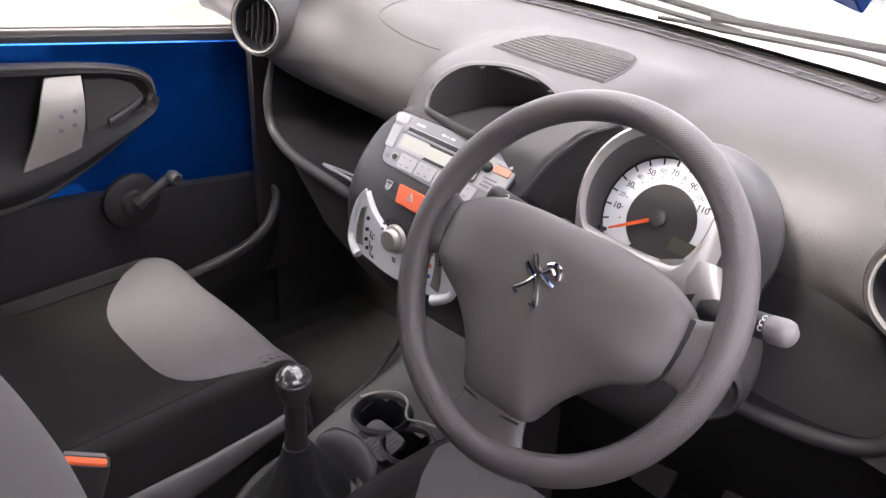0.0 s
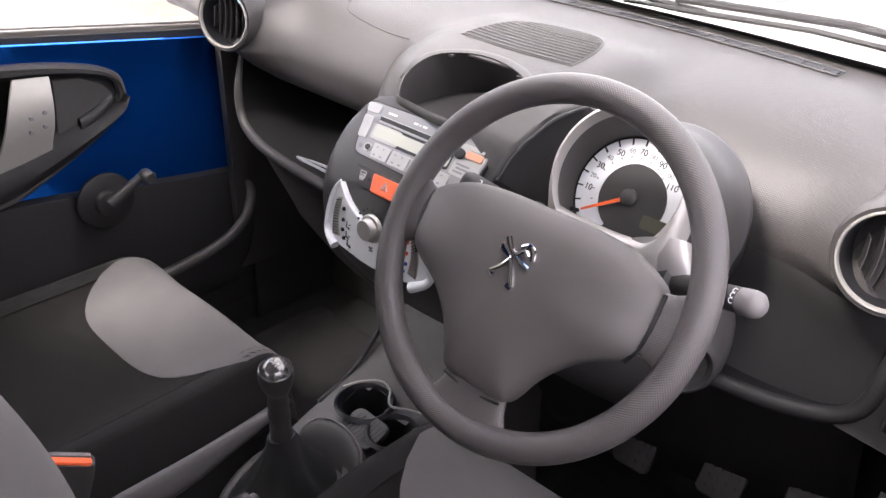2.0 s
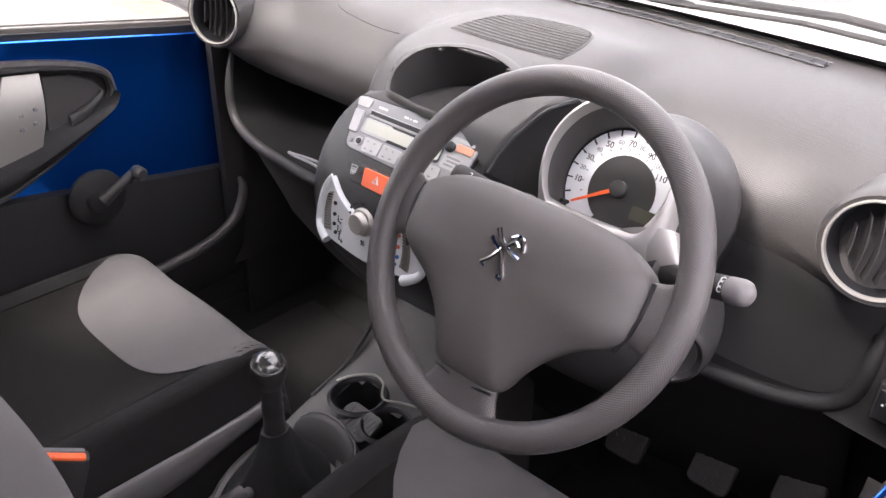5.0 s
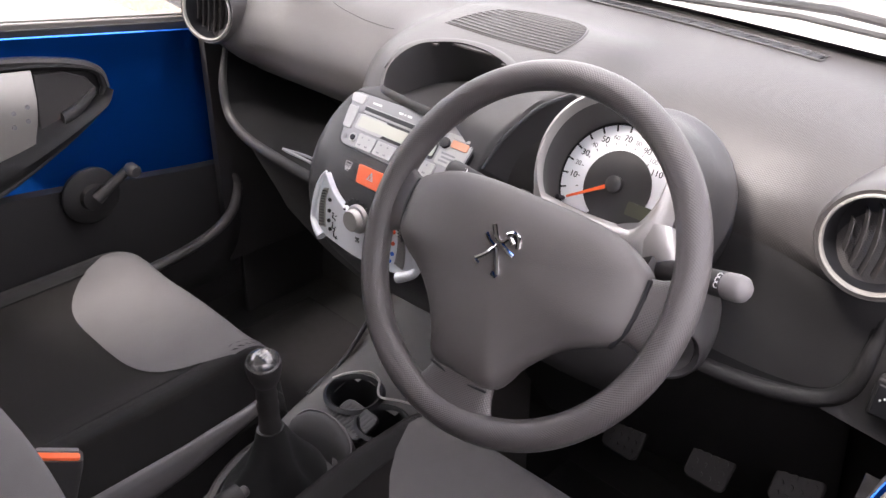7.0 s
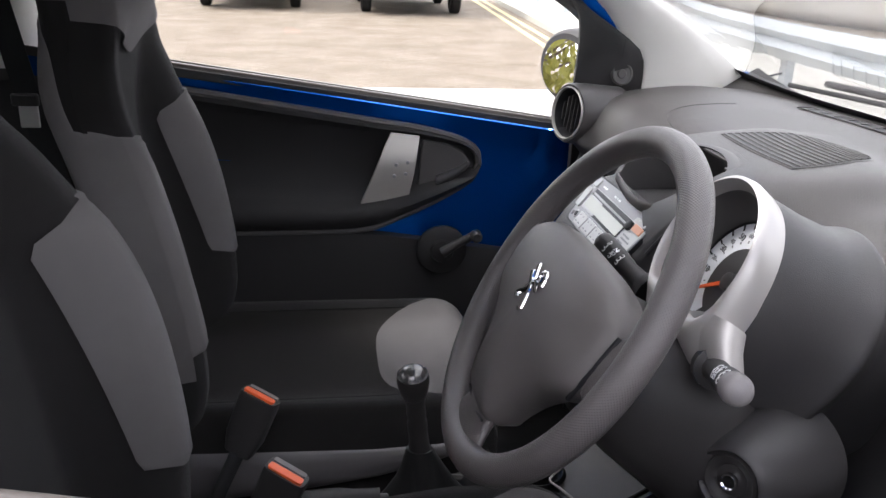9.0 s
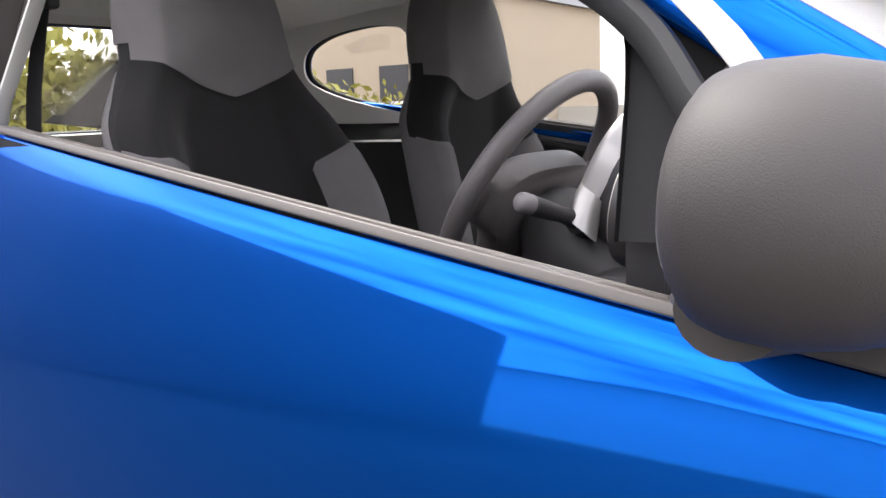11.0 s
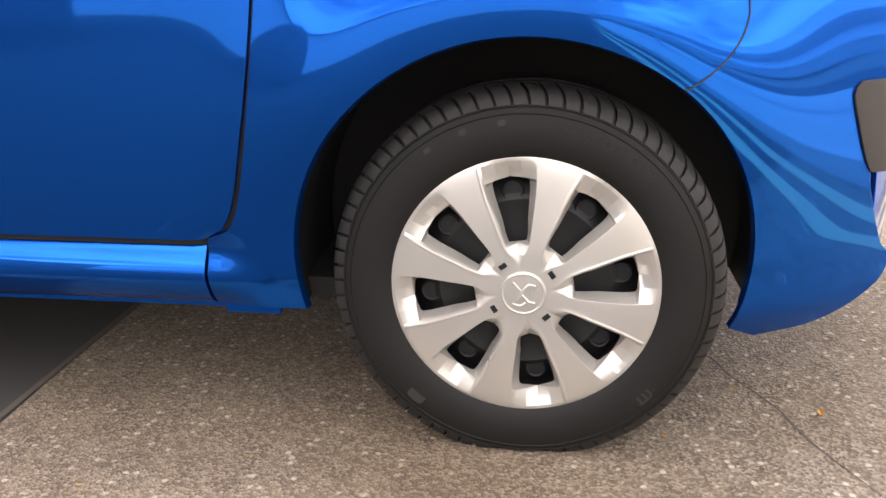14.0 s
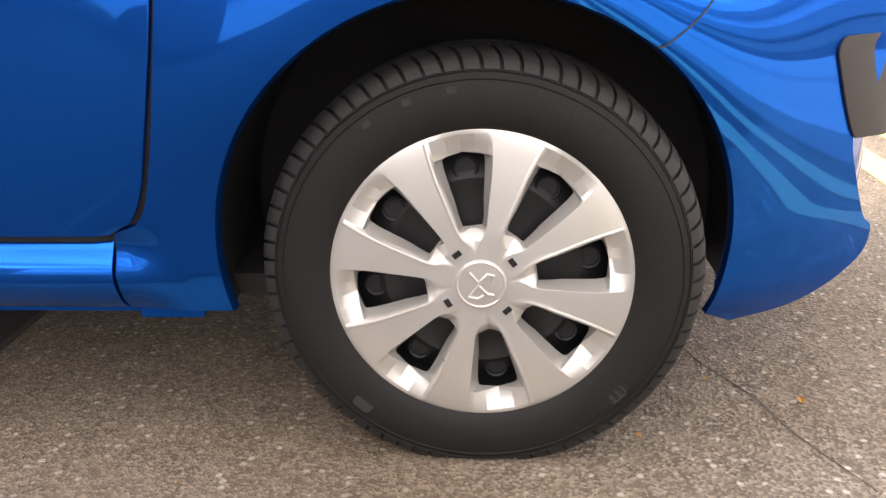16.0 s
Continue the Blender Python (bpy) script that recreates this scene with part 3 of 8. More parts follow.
# painted blade under the fog-lamp recess, the grey recess plate and its joint
g = Geo()
rows = []
for k in range(13):
    t = k / 12
    z = 0.412 + 0.134 * t
    ye = 0.487 - 0.053 * t ** 0.8 + 0.016 * max(0, t - 0.82) ** 2 / 0.0324
    rows.append([(side_x(ye, z) - 0.006, ye, z), (side_x(ye, z) + 0.004, ye + 0.001, z), (side_x(ye + 0.012, z) + 0.006, ye + 0.012, z), (side_x(ye + 0.05, z) + 0.004, ye + 0.05, z), (0.50, 0.63, z)])
g.grid(rows)
both("fog_lamp_panel", g, "bare", CAR, "matt grey plastic panel", thick=0.012)
# bonnet and headlamps
rows = []
for k in range(21):
    u = -1 + 2 * k / 20
    row = []
    for y, z, w in ((-0.25, 0.982, 0.64), (-0.20, 0.980, 0.64), (-0.09, 0.95, 0.65), (0.0, 0.905, 0.665), (0.12, 0.86, 0.66), (0.25, 0.81, 0.59), (0.38, 0.75, 0.52), (0.50, 0.69, 0.46)):
        row.append((u * w, y + 0.06 * (1 - u * u), z + 0.006 * (1 - abs(u) ** 2.5)))
    rows.append(row)
part("bonnet", Geo().grid(rows), "paint", CAR, thick=0.012, smooth=60)
LAMP = spline([(0, 0.0, 0.915), (0, 0.067, 0.85), (0, 0.155, 0.778), (0, 0.225, 0.735), (0, 0.262, 0.70)], 6)
rows = []
for k in range(25):
    t = k / 24
    p = LAMP[int(round(t * (len(LAMP) - 1)))]
    x = side_x(p.y, p.z)
    rows.append([(x - 0.003, p.y + 0.002, p.z + 0.002), (x - 0.006, p.y + 0.010, p.z + 0.010), (x - 0.022 - 0.01 * t, p.y + 0.03, p.z + 0.022), (x - 0.06 - 0.03 * t, p.y + 0.07, p.z + 0.022), (x - 0.12 - 0.05 * t, p.y + 0.13, p.z + 0.0)])
hl, hr = both("headlamp", Geo().grid(rows), "lens", CAR, "clear headlamp", thick=0.004)
for h, fl in ((hl, lambda q: q), (hr, mirrored)):
    part("lamp_seal", fl(Geo().tube([(side_x(p.y, p.z) - 0.001, p.y + 0.001, p.z + 0.001) for p in LAMP], 0.0025, 6)), "rubber", h)
    part("lamp_housing", fl(Geo().grid([[(r[2][0] - 0.03, r[2][1], r[2][2] - 0.03), (r[3][0] - 0.03, r[3][1], r[3][2] - 0.04), (r[4][0], r[4][1] - 0.02, r[4][2] - 0.05)] for r in rows])), "chrome", h)
# sill panel along the floor
rows = []
ROCK = ((0.204, -0.034), (0.212, -0.014), (0.220, -0.006), (0.228, -0.001), (0.245, 0.006), (0.262, 0.009), (0.274, 0.005), (0.286, -0.003), (0.298, -0.013), (0.308, -0.020), (0.314, -0.023), (0.3195, -0.024))
for y in np.linspace(-0.474, -2.02, 30):
    rows.append([(side_x(-0.8, z) + d, y, z) for z, d in ROCK])
both("rocker", Geo().grid(rows), "paint", CAR, thick=0.01, smooth=60)
rows = [[(side_x(-0.8, z) + d - 0.001, y, z) for z, d in ROCK[:-2]] for y in (-0.466, -0.44, -0.41, -0.385)]
g = Geo()
g.box((0.735, -0.42, 0.205), (0.012, 0.09, 0.03))
g.box((0.728, -0.43, 0.197), (0.010, 0.03, 0.014))
both("jacking_point", g, "paint", CAR, bevel=0.004)
g = Geo().box((0.718, -1.2, 0.203), (0.004, 1.5, 0.022))
both("floor_seam", g, "paint", CAR, "welded seam under the sill")


# doors
def door_rear(z):
    return -1.79 + 0.03 * (z - 0.6) + 0.10 * max(0, 0.42 - z) / 0.1 * 0.6


GAP = table([(0.318, -0.482), (0.3225, -0.468), (0.327, -0.458), (0.342, -0.435), (0.38, -0.416), (0.43, -0.402), (0.545, -0.377), (0.69, -0.357), (0.80, -0.348), (0.875, -0.346), (0.95, -0.357), (1.06, -0.396)])


def door_skin():
    rows = []
    for k in range(61):
        t = k / 60
        row = []
        for j in range(45):
            s = 1 - (1 - j / 44) ** 1.5
            z0 = 0.3215
            yb = GAP(z0) - 0.004 + (door_rear(z0) - GAP(z0)) * t
            z1 = sill_z(GAP(0.87) + (door_rear(1.05) - GAP(0.87)) * t)
            z = z0 + (z1 - z0) * s
            y = GAP(z) - 0.002 + (door_rear(z) - GAP(z) + 0.004) * t
            roll = max(0, (s - 0.92) / 0.08)
            row.append((side_x(y, z) - 0.007 * roll * roll, y, z))
        rows.append(row)
    return Geo().grid(rows)


skin = door_skin()
DOOR_R = part("door", skin, "paint", CAR, "closed blue door with its window down", thick=0.01, smooth=60)
DOOR_L = part("door", mirrored(skin), "paint", CAR, "closed blue door", thick=0.01, smooth=60)
# dark gap behind the door edges
g = Geo()
g.grid([[(side_x(GAP(z), z) - 0.008, GAP(z) + d, z) for d in (-0.016, 0.016)] for z in np.linspace(0.32, 1.05, 40)])
g.grid([[(side_x(y, z) - 0.009, y, z) for z in (0.312, 0.336)] for y in np.linspace(-0.45, -1.95, 30)])
both("door_seal", g, "rubber", CAR)


def sill_strip(x0, x1, z0, z1, y0=-0.50, y1=-1.70, n=24):
    """A moulding along the window sill, by offsets from the sill's line."""
    rows = []
    for k in range(n + 1):
        y = y0 + (y1 - y0) * k / n
        b, z = side_x(y, sill_z(y)), sill_z(y)
        rows.append([(b + x0, y, z + z0), (b + x1, y, z + z0 + 0.002), (b + x1 - 0.001, y, z + (z0 + z1) / 2), (b + x1 - 0.006, y, z + z1), (b + x0, y, z + z1)])
    return Geo().loft(rows, True)


for side, dr in ((1, DOOR_R), (-1, DOOR_L)):
    fl = (lambda q: q) if side > 0 else mirrored
    part("sill_moulding", fl(sill_strip(-0.016, 0.003, 0.002, 0.015)), "sill", dr, "grey-brown rubber sill moulding", bevel=0.002)
    part("sill_seal", fl(sill_strip(-0.022, -0.013, 0.0, 0.011)), "rubber", dr, bevel=0.002)
    inner = 0.008 if side > 0 else 0.0
    part("inner_seal", fl(sill_strip(-0.038 + inner, -0.020 + inner * 0.3, 0.0, 0.0135)), "sill", dr, "grey-brown inner sill strip", bevel=0.003)
    part("sill_cap", fl(sill_strip(-0.044 + inner, -0.034 + inner * 0.7, -0.014, 0.005, -0.46, -1.76)), "paint" if side > 0 else "rubber", dr, bevel=0.004)
    # window frame
    g = Geo()
    fr = spline([(0.742, -0.575, 1.075), (0.700, -0.64, 1.150), (0.668, -0.74, 1.215), (0.634, -0.96, 1.320), (0.608, -1.20, 1.398), (0.598, -1.45, 1.412), (0.60, -1.68, 1.395), (0.63, -1.745, 1.30), (0.70, -1.765, 1.10)], 6)
    g.tube(fr, 0.015, 8, flat=1.2)
    part("window_frame", fl(g), "rubber", dr)
    # quarter trim in front of the window
    g = Geo()
    tri = [(-0.350, 0.874), (-0.386, 1.03), (-0.44, 1.08), (-0.56, 1.13), (-0.60, 1.06), (-0.57, 0.905)]
    o = 0.0 if side > 0 else 0.035
    g.add([(side_x(y, z) + 0.006 + o, y, z) for y, z in tri] + [(side_x(y, z) - 0.012 + o, y, z) for y, z in tri],
          [tuple(range(6)), tuple(range(6, 12))[::-1]] + [(i, (i + 1) % 6, 6 + (i + 1) % 6, 6 + i) for i in range(6)])
    part("mirror_base_panel", fl(g), "bare", dr, "matt dark grey corner panel", bevel=0.006)
g = Geo()
tri = spline([(0, -0.339, 0.868), (0, -0.30, 0.864), (0, -0.245, 0.862), (0, -0.222, 0.866), (0, -0.212, 0.884), (0, -0.228, 0.92), (0, -0.292, 0.977), (0, -0.366, 1.022), (0, -0.347, 0.94)], 4)
k = len(tri)
g.add([(side_x(p.y, p.z) + 0.004, p.y, p.z) for p in tri] + [(side_x(p.y, p.z) - 0.03, p.y, p.z) for p in tri],
      [tuple(range(k)), tuple(range(k, 2 * k))[::-1]] + [(i, (i + 1) % k, k + (i + 1) % k, k + i) for i in range(k)])
both("corner_trim", g, "bare", CAR, "matt dark grey triangular trim", bevel=0.004)
g = Geo().tube([(side_x(p.y, p.z) + 0.002, p.y, p.z) for p in tri[4:]], 0.0028, 6)
both("trim_seal", g, "rubber", CAR)

# door handle and lock
HM = frame_at((side_x(-1.76, 0.94) + 0.002, -1.765, 0.94), (1, 0, 0.1), (0, 1, 0))
g = Geo().lathe([(0.0, -0.03), (0.035, -0.028), (0.052, -0.012), (0.058, 0.001), (0.061, 0.003)], HM, 36)
part("handle_recess", g, "paint", DOOR_R, "dished handle recess")
g = Geo().prism(disc(-0.01, 0.018, 0.062, 0.030, 28, 2.6), HM, -0.004, 0.016)
part("door_handle", g, "bare", DOOR_R, "matt grey pull handle", bevel=0.008, seg=3)
g = Geo().lathe([(0.0, 0.007), (0.016, 0.007), (0.018, 0.0), (0.018, -0.004)], frame_at((side_x(-1.80, 0.83), -1.81, 0.828), (1, 0, 0)), 24)
part("door_lock", g, "chrome", DOOR_R, "round silver key lock")

# side repeater
IM = frame_at((side_x(-0.260, 0.779) + 0.002, -0.260, 0.779), (1, 0.03, 0.18), (0, 1, 0))
g = Geo().loft([[IM @ Vector((x, y, h)) for x, y in disc(0, 0, rx, ry, 32, 2.2)] for rx, ry, h in ((0.036, 0.0185, -0.003), (0.0365, 0.019, 0.001), (0.034, 0.0165, 0.004))])
g2 = Geo().loft([[IM @ Vector((x, y, h)) for x, y in disc(0, 0, rx, ry, 32, 2.2)] for rx, ry, h in ((0.033, 0.0155, 0.003), (0.031, 0.014, 0.008), (0.022, 0.009, 0.0105), (0.008, 0.003, 0.0112))])
rep = part("side_repeater", g, "rubber", CAR, "oval clear indicator lamp")
part("repeater_lens", g2, "lens", rep)
g = Geo().box((0, 0, 0), (0.009, 0.011, 0.003), None)
g.v = [tuple(IM @ (Vector(p) + Vector((-0.002, 0.001, 0.0118)))) for p in g.v]
part("repeater_bulb", g, "satin", rep, bevel=0.001)


# outside mirrors
def door_mirror(fl, parent, dy=0.0, dz=0.0, turn=-6, arm=1.0, aim=(-0.03, -1, 0.05)):
    c = Vector((0.882, -0.475 + dy, 1.022 + dz))
    g = Geo()
    rings = []
    for t, ry, rz, oy in ((0.0, 0.025, 0.025, 0), (0.04, 0.045, 0.045, 0), (0.15, 0.066, 0.064, 0), (0.35, 0.080, 0.079, 0), (0.6, 0.086, 0.086, 0), (0.85, 0.085, 0.085, 0), (0.96, 0.080, 0.081, 0), (1.0, 0.074, 0.075, 0), (0.985, 0.070, 0.071, 0)):
        y = c.y + 0.105 - 0.145 * t
        rings.append([(c.x + ry * 1.28 * math.cos(a) + 0.012 * (1 - t), y, c.z + rz * math.sin(a)) for a in np.linspace(0, 2 * math.pi, 36, endpoint=False)])
    R = Matrix.Translation(c) @ Matrix.Rotation(radians(turn), 4, "Z") @ Matrix.Translation(-c)
    g.loft([[R @ Vector(p) for p in r] for r in rings], True)
    m = part("door_mirror", fl(g), "bare", parent, "matt dark grey mirror housing", smooth=50)
    g = Geo().prism(disc(0, 0, 0.076, 0.062, 36, 2.2), R @ frame_at((c.x, c.y - 0.044, c.z), aim, (1, 0, 0)), 0.0, 0.003)
    part("mirror_glass", fl(g), "mirror", m, "mirror glass")
    g = Geo()
    g.loft([[(0.762 + 0.15 * t, -0.47 + dy - 0.035 * t + ry * arm * math.cos(a), 0.93 + dz + 0.025 * t + rz * math.sin(a)) for a in np.linspace(0, 2 * math.pi, 20, endpoint=False)]
            for t, ry, rz in ((0, 0.115, 0.022), (0.3, 0.095, 0.024), (0.65, 0.06, 0.026), (0.95, 0.035, 0.03))])
    part("mirror_arm", fl(g), "bare", m, smooth=50)
    return m


door_mirror(lambda q: q, DOOR_R)
door_mirror(mirrored, DOOR_L, -0.12, 0.004, -23, 0.4, (0.0, -1, 0.10))

# rear quarter, roof, pillars and tail
rows = []
for k in range(25):
    y = -1.785 - 0.75 * k / 24
    row = []
    for j in range(15):
        z = 0.33 + (sill_z(-1.75) + 0.10 * k / 24 - 0.33) * j / 14
        row.append((side_x(y, z), y, z))
    rows.append(row)
g = Geo().grid(rows)
g.f = [q for q in g.f if math.hypot(sum(g.v[i][1] for i in q) / 4 + 2.34, sum(g.v[i][2] for i in q) / 4 - ARCH_Z) > 0.315]
both("rear_wing", g, "paint", CAR, thick=0.01, smooth=60)
rows = []
for k in range(21):
    u = -1 + 2 * k / 20
    row = []
    for y, z, w in ((-0.98, 1.315, 0.56), (-1.10, 1.385, 0.565), (-1.3, 1.435, 0.57), (-1.6, 1.452, 0.57), (-1.9, 1.445, 0.565), (-2.2, 1.415, 0.555), (-2.45, 1.37, 0.54)):
        row.append((u * w, y, z - 0.045 * abs(u) ** 3 + 0.012))
    rows.append(row)
part("roof", Geo().grid(rows), "paint", CAR, thick=0.012, smooth=60)
part("headlining", Geo().grid([[(x * 0.99, y, z - 0.03) for x, y, z in r[1:]] for r in rows]), "liner", CAR, thick=0.008, smooth=60)
# windscreen pillars: painted outside, grey lining inside
for fl in (lambda q: q, mirrored):
    g = Geo()
    path = [(0.700, -0.365, 0.995), (0.685, -0.435, 1.055), (0.660, -0.58, 1.15), (0.632, -0.78, 1.245), (0.60, -1.0, 1.33), (0.585, -1.15, 1.375)]
    rows = []
    for x, y, z in path:
        x -= 0.0 if fl is mirrored else 0.020
        rows.append([(x + 0.036, y - 0.066, z + 0.036), (x + 0.036, y - 0.01, z + 0.048), (x + 0.024, y + 0.010, z + 0.050), (x + 0.026, y - 0.005, z + 0.035), (x + 0.034, y - 0.074, z + 0.016)])
    part("windscreen_pillar", fl(Geo().loft(rows)), "paint", CAR, bevel=0.006)
    front = [(0.664, -0.27, 1.012), (0.662, -0.39, 1.108), (0.652, -0.51, 1.185), (0.628, -0.72, 1.285), (0.585, -1.0, 1.375)]
    rear = [(0.716, -0.53, 0.985), (0.712, -0.535, 1.075), (0.690, -0.645, 1.195), (0.652, -0.82, 1.29), (0.602, -1.06, 1.385)]
    front, rear = spline(front, 4), spline(rear, 4)
    rows = []
    for a, b in zip(front, rear):
        rows.append([a + Vector((0.012, 0.004, 0.01)), a, a.lerp(b, 0.2) + Vector((-0.012, 0, 0)), a.lerp(b, 0.5) + Vector((-0.016, 0, 0)), a.lerp(b, 0.8) + Vector((-0.012, 0, 0)), b, b + Vector((0.012, -0.004, 0.005))])
    part("pillar_lining", fl(Geo().grid(rows)), "liner", CAR, "pale grey pillar lining", thick=0.004, smooth=70, offset=1.0)
    # pillar behind the door, with its lining
    g = Geo()
    rows = [[(x + 0.012, y + 0.015, z), (x + 0.004, y - d, z), (x - 0.06, y - d, z), (x - 0.05, y + 0.01, z)] for x, y, z, d in
            ((0.775, -1.79, 0.35, 0.12), (0.775, -1.79, 0.7, 0.12), (0.735, -1.79, 0.98, 0.10), (0.715, -1.775, 1.08, 0.085), (0.655, -1.74, 1.29, 0.085), (0.598, -1.70, 1.40, 0.085))]
    part("door_pillar", fl(Geo().loft(rows)), "bare", CAR, "matt dark grey pillar", bevel=0.006)
    rows = [[(x - 0.015, y + 0.062, z), (x - 0.048, y + 0.046, z), (x - 0.064, y + 0.020, z), (x - 0.067, y - 0.030, z), (x - 0.067, y - 0.075, z), (x - 0.055, y - 0.098, z), (x - 0.03, y - 0.100, z)] for x, y, z in
            ((0.72, -1.785, 1.035), (0.70, -1.775, 1.12), (0.64, -1.74, 1.29), (0.585, -1.70, 1.40))]
    part("pillar_cover", fl(Geo().grid(rows)), "liner", CAR, "pale grey lining of the door pillar", thick=0.004, smooth=60)
    # rear quarter window, its surround
    def q_at(y, z):
        t = (z - 1.08) / 0.32
        return (0.725 - 0.13 * t - 0.06 * max(0, -1.95 - y) / 0.5, y, z)
    win = [(-1.842, 1.125), (-1.862, 1.094), (-1.92, 1.077), (-2.08, 1.112), (-2.2, 1.155), (-2.25, 1.2), (-2.22, 1.27), (-2.12, 1.315), (-1.98, 1.335), (-1.89, 1.33), (-1.850, 1.31), (-1.836, 1.25)]
    out = [(-1.76, 1.08), (-1.80, 1.05), (-1.92, 1.02), (-2.12, 1.03), (-2.40, 1.06), (-2.50, 1.18), (-2.46, 1.33), (-2.2, 1.40), (-1.98, 1.42), (-1.80, 1.42), (-1.74, 1.38), (-1.74, 1.2)]
    win = [(p.y, p.z) for p in spline([(0, *q) for q in win], 4, True)]
    bare_out = [(-1.785, 1.10), (-1.765, 1.037), (-1.93, 1.046), (-2.12, 1.05)] + out[4:]
    trim_out = [(a[0] + (b[0] - a[0]) * t / 4, a[1] + (b[1] - a[1]) * t / 4) for a, b in zip(bare_out, bare_out[1:] + bare_out[:1]) for t in range(4)]
    out = [(p.y, p.z) for p in spline([(0, *q) for q in out], 4, True)]
    g = Geo().grid([[q_at(*p) for p in win], [q_at(*p) for p in out]], close_v=True)
    part("quarter_panel", fl(g), "paint", CAR, thick=0.012)
    g = Geo().grid([[(q_at(*p)[0] - 0.03, p[0], p[1]) for p in win], [(q_at(*p)[0] - 0.045, p[0], p[1]) for p in trim_out]], close_v=True)
    part("quarter_lining", fl(g), "liner", CAR, "pale grey lining round the rear side window", thick=0.01)
    g = Geo().grid([[(x, y, z + 0.006 * (-1.765 - y) / 0.1) for y in (-1.70, -1.80, -1.95, -2.15, -2.40)] for x, z in ((0.700, 1.036), (0.685, 1.030), (0.668, 0.98), (0.655, 0.80), (0.66, 0.45))])
    part("side_trim", fl(g), "doorblack", CAR, "black trim panel beside the rear bench", thick=0.006, smooth=60)
    g = Geo()
    g.tube([(q_at(*p)[0] - 0.012, *p) for p in win], 0.007, 6, closed=True)
    part("quarter_seal", fl(g), "rubber", CAR)
    k = len(win)
    g = Geo().loft([[(q_at(*p)[0] - 0.01, *p) for p in win], [(q_at(*p)[0] - 0.014, *p) for p in win]])
    part("quarter_window", fl(g), "glass", CAR).visible_shadow = False
    # door glass of the passenger's side only: the driver's is down
    if fl is mirrored:
        gl = [(0.748, -0.56, 0.89), (0.690, -0.56, 1.115), (0.668, -0.74, 1.21), (0.634, -0.96, 1.315), (0.608, -1.2, 1.393), (0.60, -1.45, 1.407), (0.603, -1.68, 1.39), (0.64, -1.745, 1.28), (0.715, -1.76, 1.06)]
        k = len(gl)
        g = Geo().loft([[(x - 0.012, y, z) for x, y, z in gl], [(x - 0.016, y, z) for x, y, z in gl]])
        part("window_pane", fl(g), "glass", DOOR_L).visible_shadow = False

# windscreen
rows = []
for k in range(17):
    u = -1 + 2 * k / 16
    row = []
    for t in np.linspace(0, 1, 9):
        x = u * (0.672 - 0.10 * t)
        row.append((x, -0.215 - 0.80 * t - 0.055 * u * u, 1.02 + 0.33 * t + 0.045 * math.sin(math.pi * t) + (0.012 + 0.035 * math.sin(math.pi * t)) * u ** 4 - 0.012 * u * u * (1 - min(1, 8 * t))))
    rows.append(row)
ws = part("windscreen", Geo().grid(rows), "glass", CAR, thick=0.004)
ws.visible_shadow = False
g = Geo().tube([(r[0][0], r[0][1] - 0.004, r[0][2] - 0.006) for r in rows], 0.012, 8)
part("windscreen_seal", g, "rubber", CAR)
# printed black band along the foot of the glass
g = Geo().grid([[(p[0][0], p[0][1] - 0.006, p[0][2] - 0.002), (p[0][0] + (p[1][0] - p[0][0]) * f, p[0][1] + (p[1][1] - p[0][1]) * f - 0.006, p[0][2] + (p[1][2] - p[0][2]) * f - 0.004)] for p, f in ((r, 0.33 + 0.15 * max(0, abs(r[0][0]) / 0.672 - 0.7) / 0.3) for r in rows)])
part("glass_border", g, "ink", CAR, "black printed border of the windscreen")
# scuttle and wipers
g = Geo().grid([[(r[0][0] * 1.0, r[0][1] + 0.012 + d, r[0][2] - 0.012 - h) for d, h in ((0, 0), (0.05, 0.008), (0.10, 0.02))] for r in rows])
part("scuttle", g, "black", CAR, thick=0.01)
for x0, x1 in ((-0.45, 0.05), (0.05, 0.52)):
    wp = part("wiper", Geo().tube([(x1, -0.16, 1.045), (x1 - 0.2, -0.185, 1.062), (x0, -0.235, 1.06)], 0.007, 8), "black", CAR, "black windscreen wiper")
    part("wiper_blade", Geo().tube([(x1 + 0.05, -0.225, 1.045), ((x0 + x1) / 2, -0.245, 1.058), (x0 - 0.08, -0.265, 1.045)], 0.005, 6), "rubber", wp)

# tail: hatch frame with the rear window, inner shelf
hat_o = [(-0.60, 1.02), (-0.62, 1.12), (-0.55, 1.36), (-0.3, 1.40), (0.3, 1.40), (0.55, 1.36), (0.62, 1.12), (0.60, 1.02), (0.3, 1.0), (-0.3, 1.0)]
hat_i = [(-0.47, 1.075), (-0.50, 1.13), (-0.45, 1.31), (-0.27, 1.335), (0.27, 1.335), (0.45, 1.31), (0.50, 1.13), (0.47, 1.075), (0.27, 1.055), (-0.27, 1.055)]
hat_o = [(p.x, p.y) for p in spline([(*q, 0) for q in hat_o], 4, True)]
hat_i = [(p.x, p.y) for p in spline([(*q, 0) for q in hat_i], 4, True)]
hy = lambda x, z: -2.66 + 0.62 * (z - 1.0) + 0.12 * x * x
hatch = part("hatch", Geo().grid([[(x, hy(x, z), z) for x, z in hat_i], [(x, hy(x, z), z) for x, z in hat_o]], close_v=True), "paint", CAR, thick=0.02)
part("hatch_lining", Geo().grid([[(x, hy(x, z) + 0.035, z) for x, z in hat_i], [(x, hy(x, z) + 0.04, z) for x, z in hat_o]], close_v=True), "liner", hatch, thick=0.01)
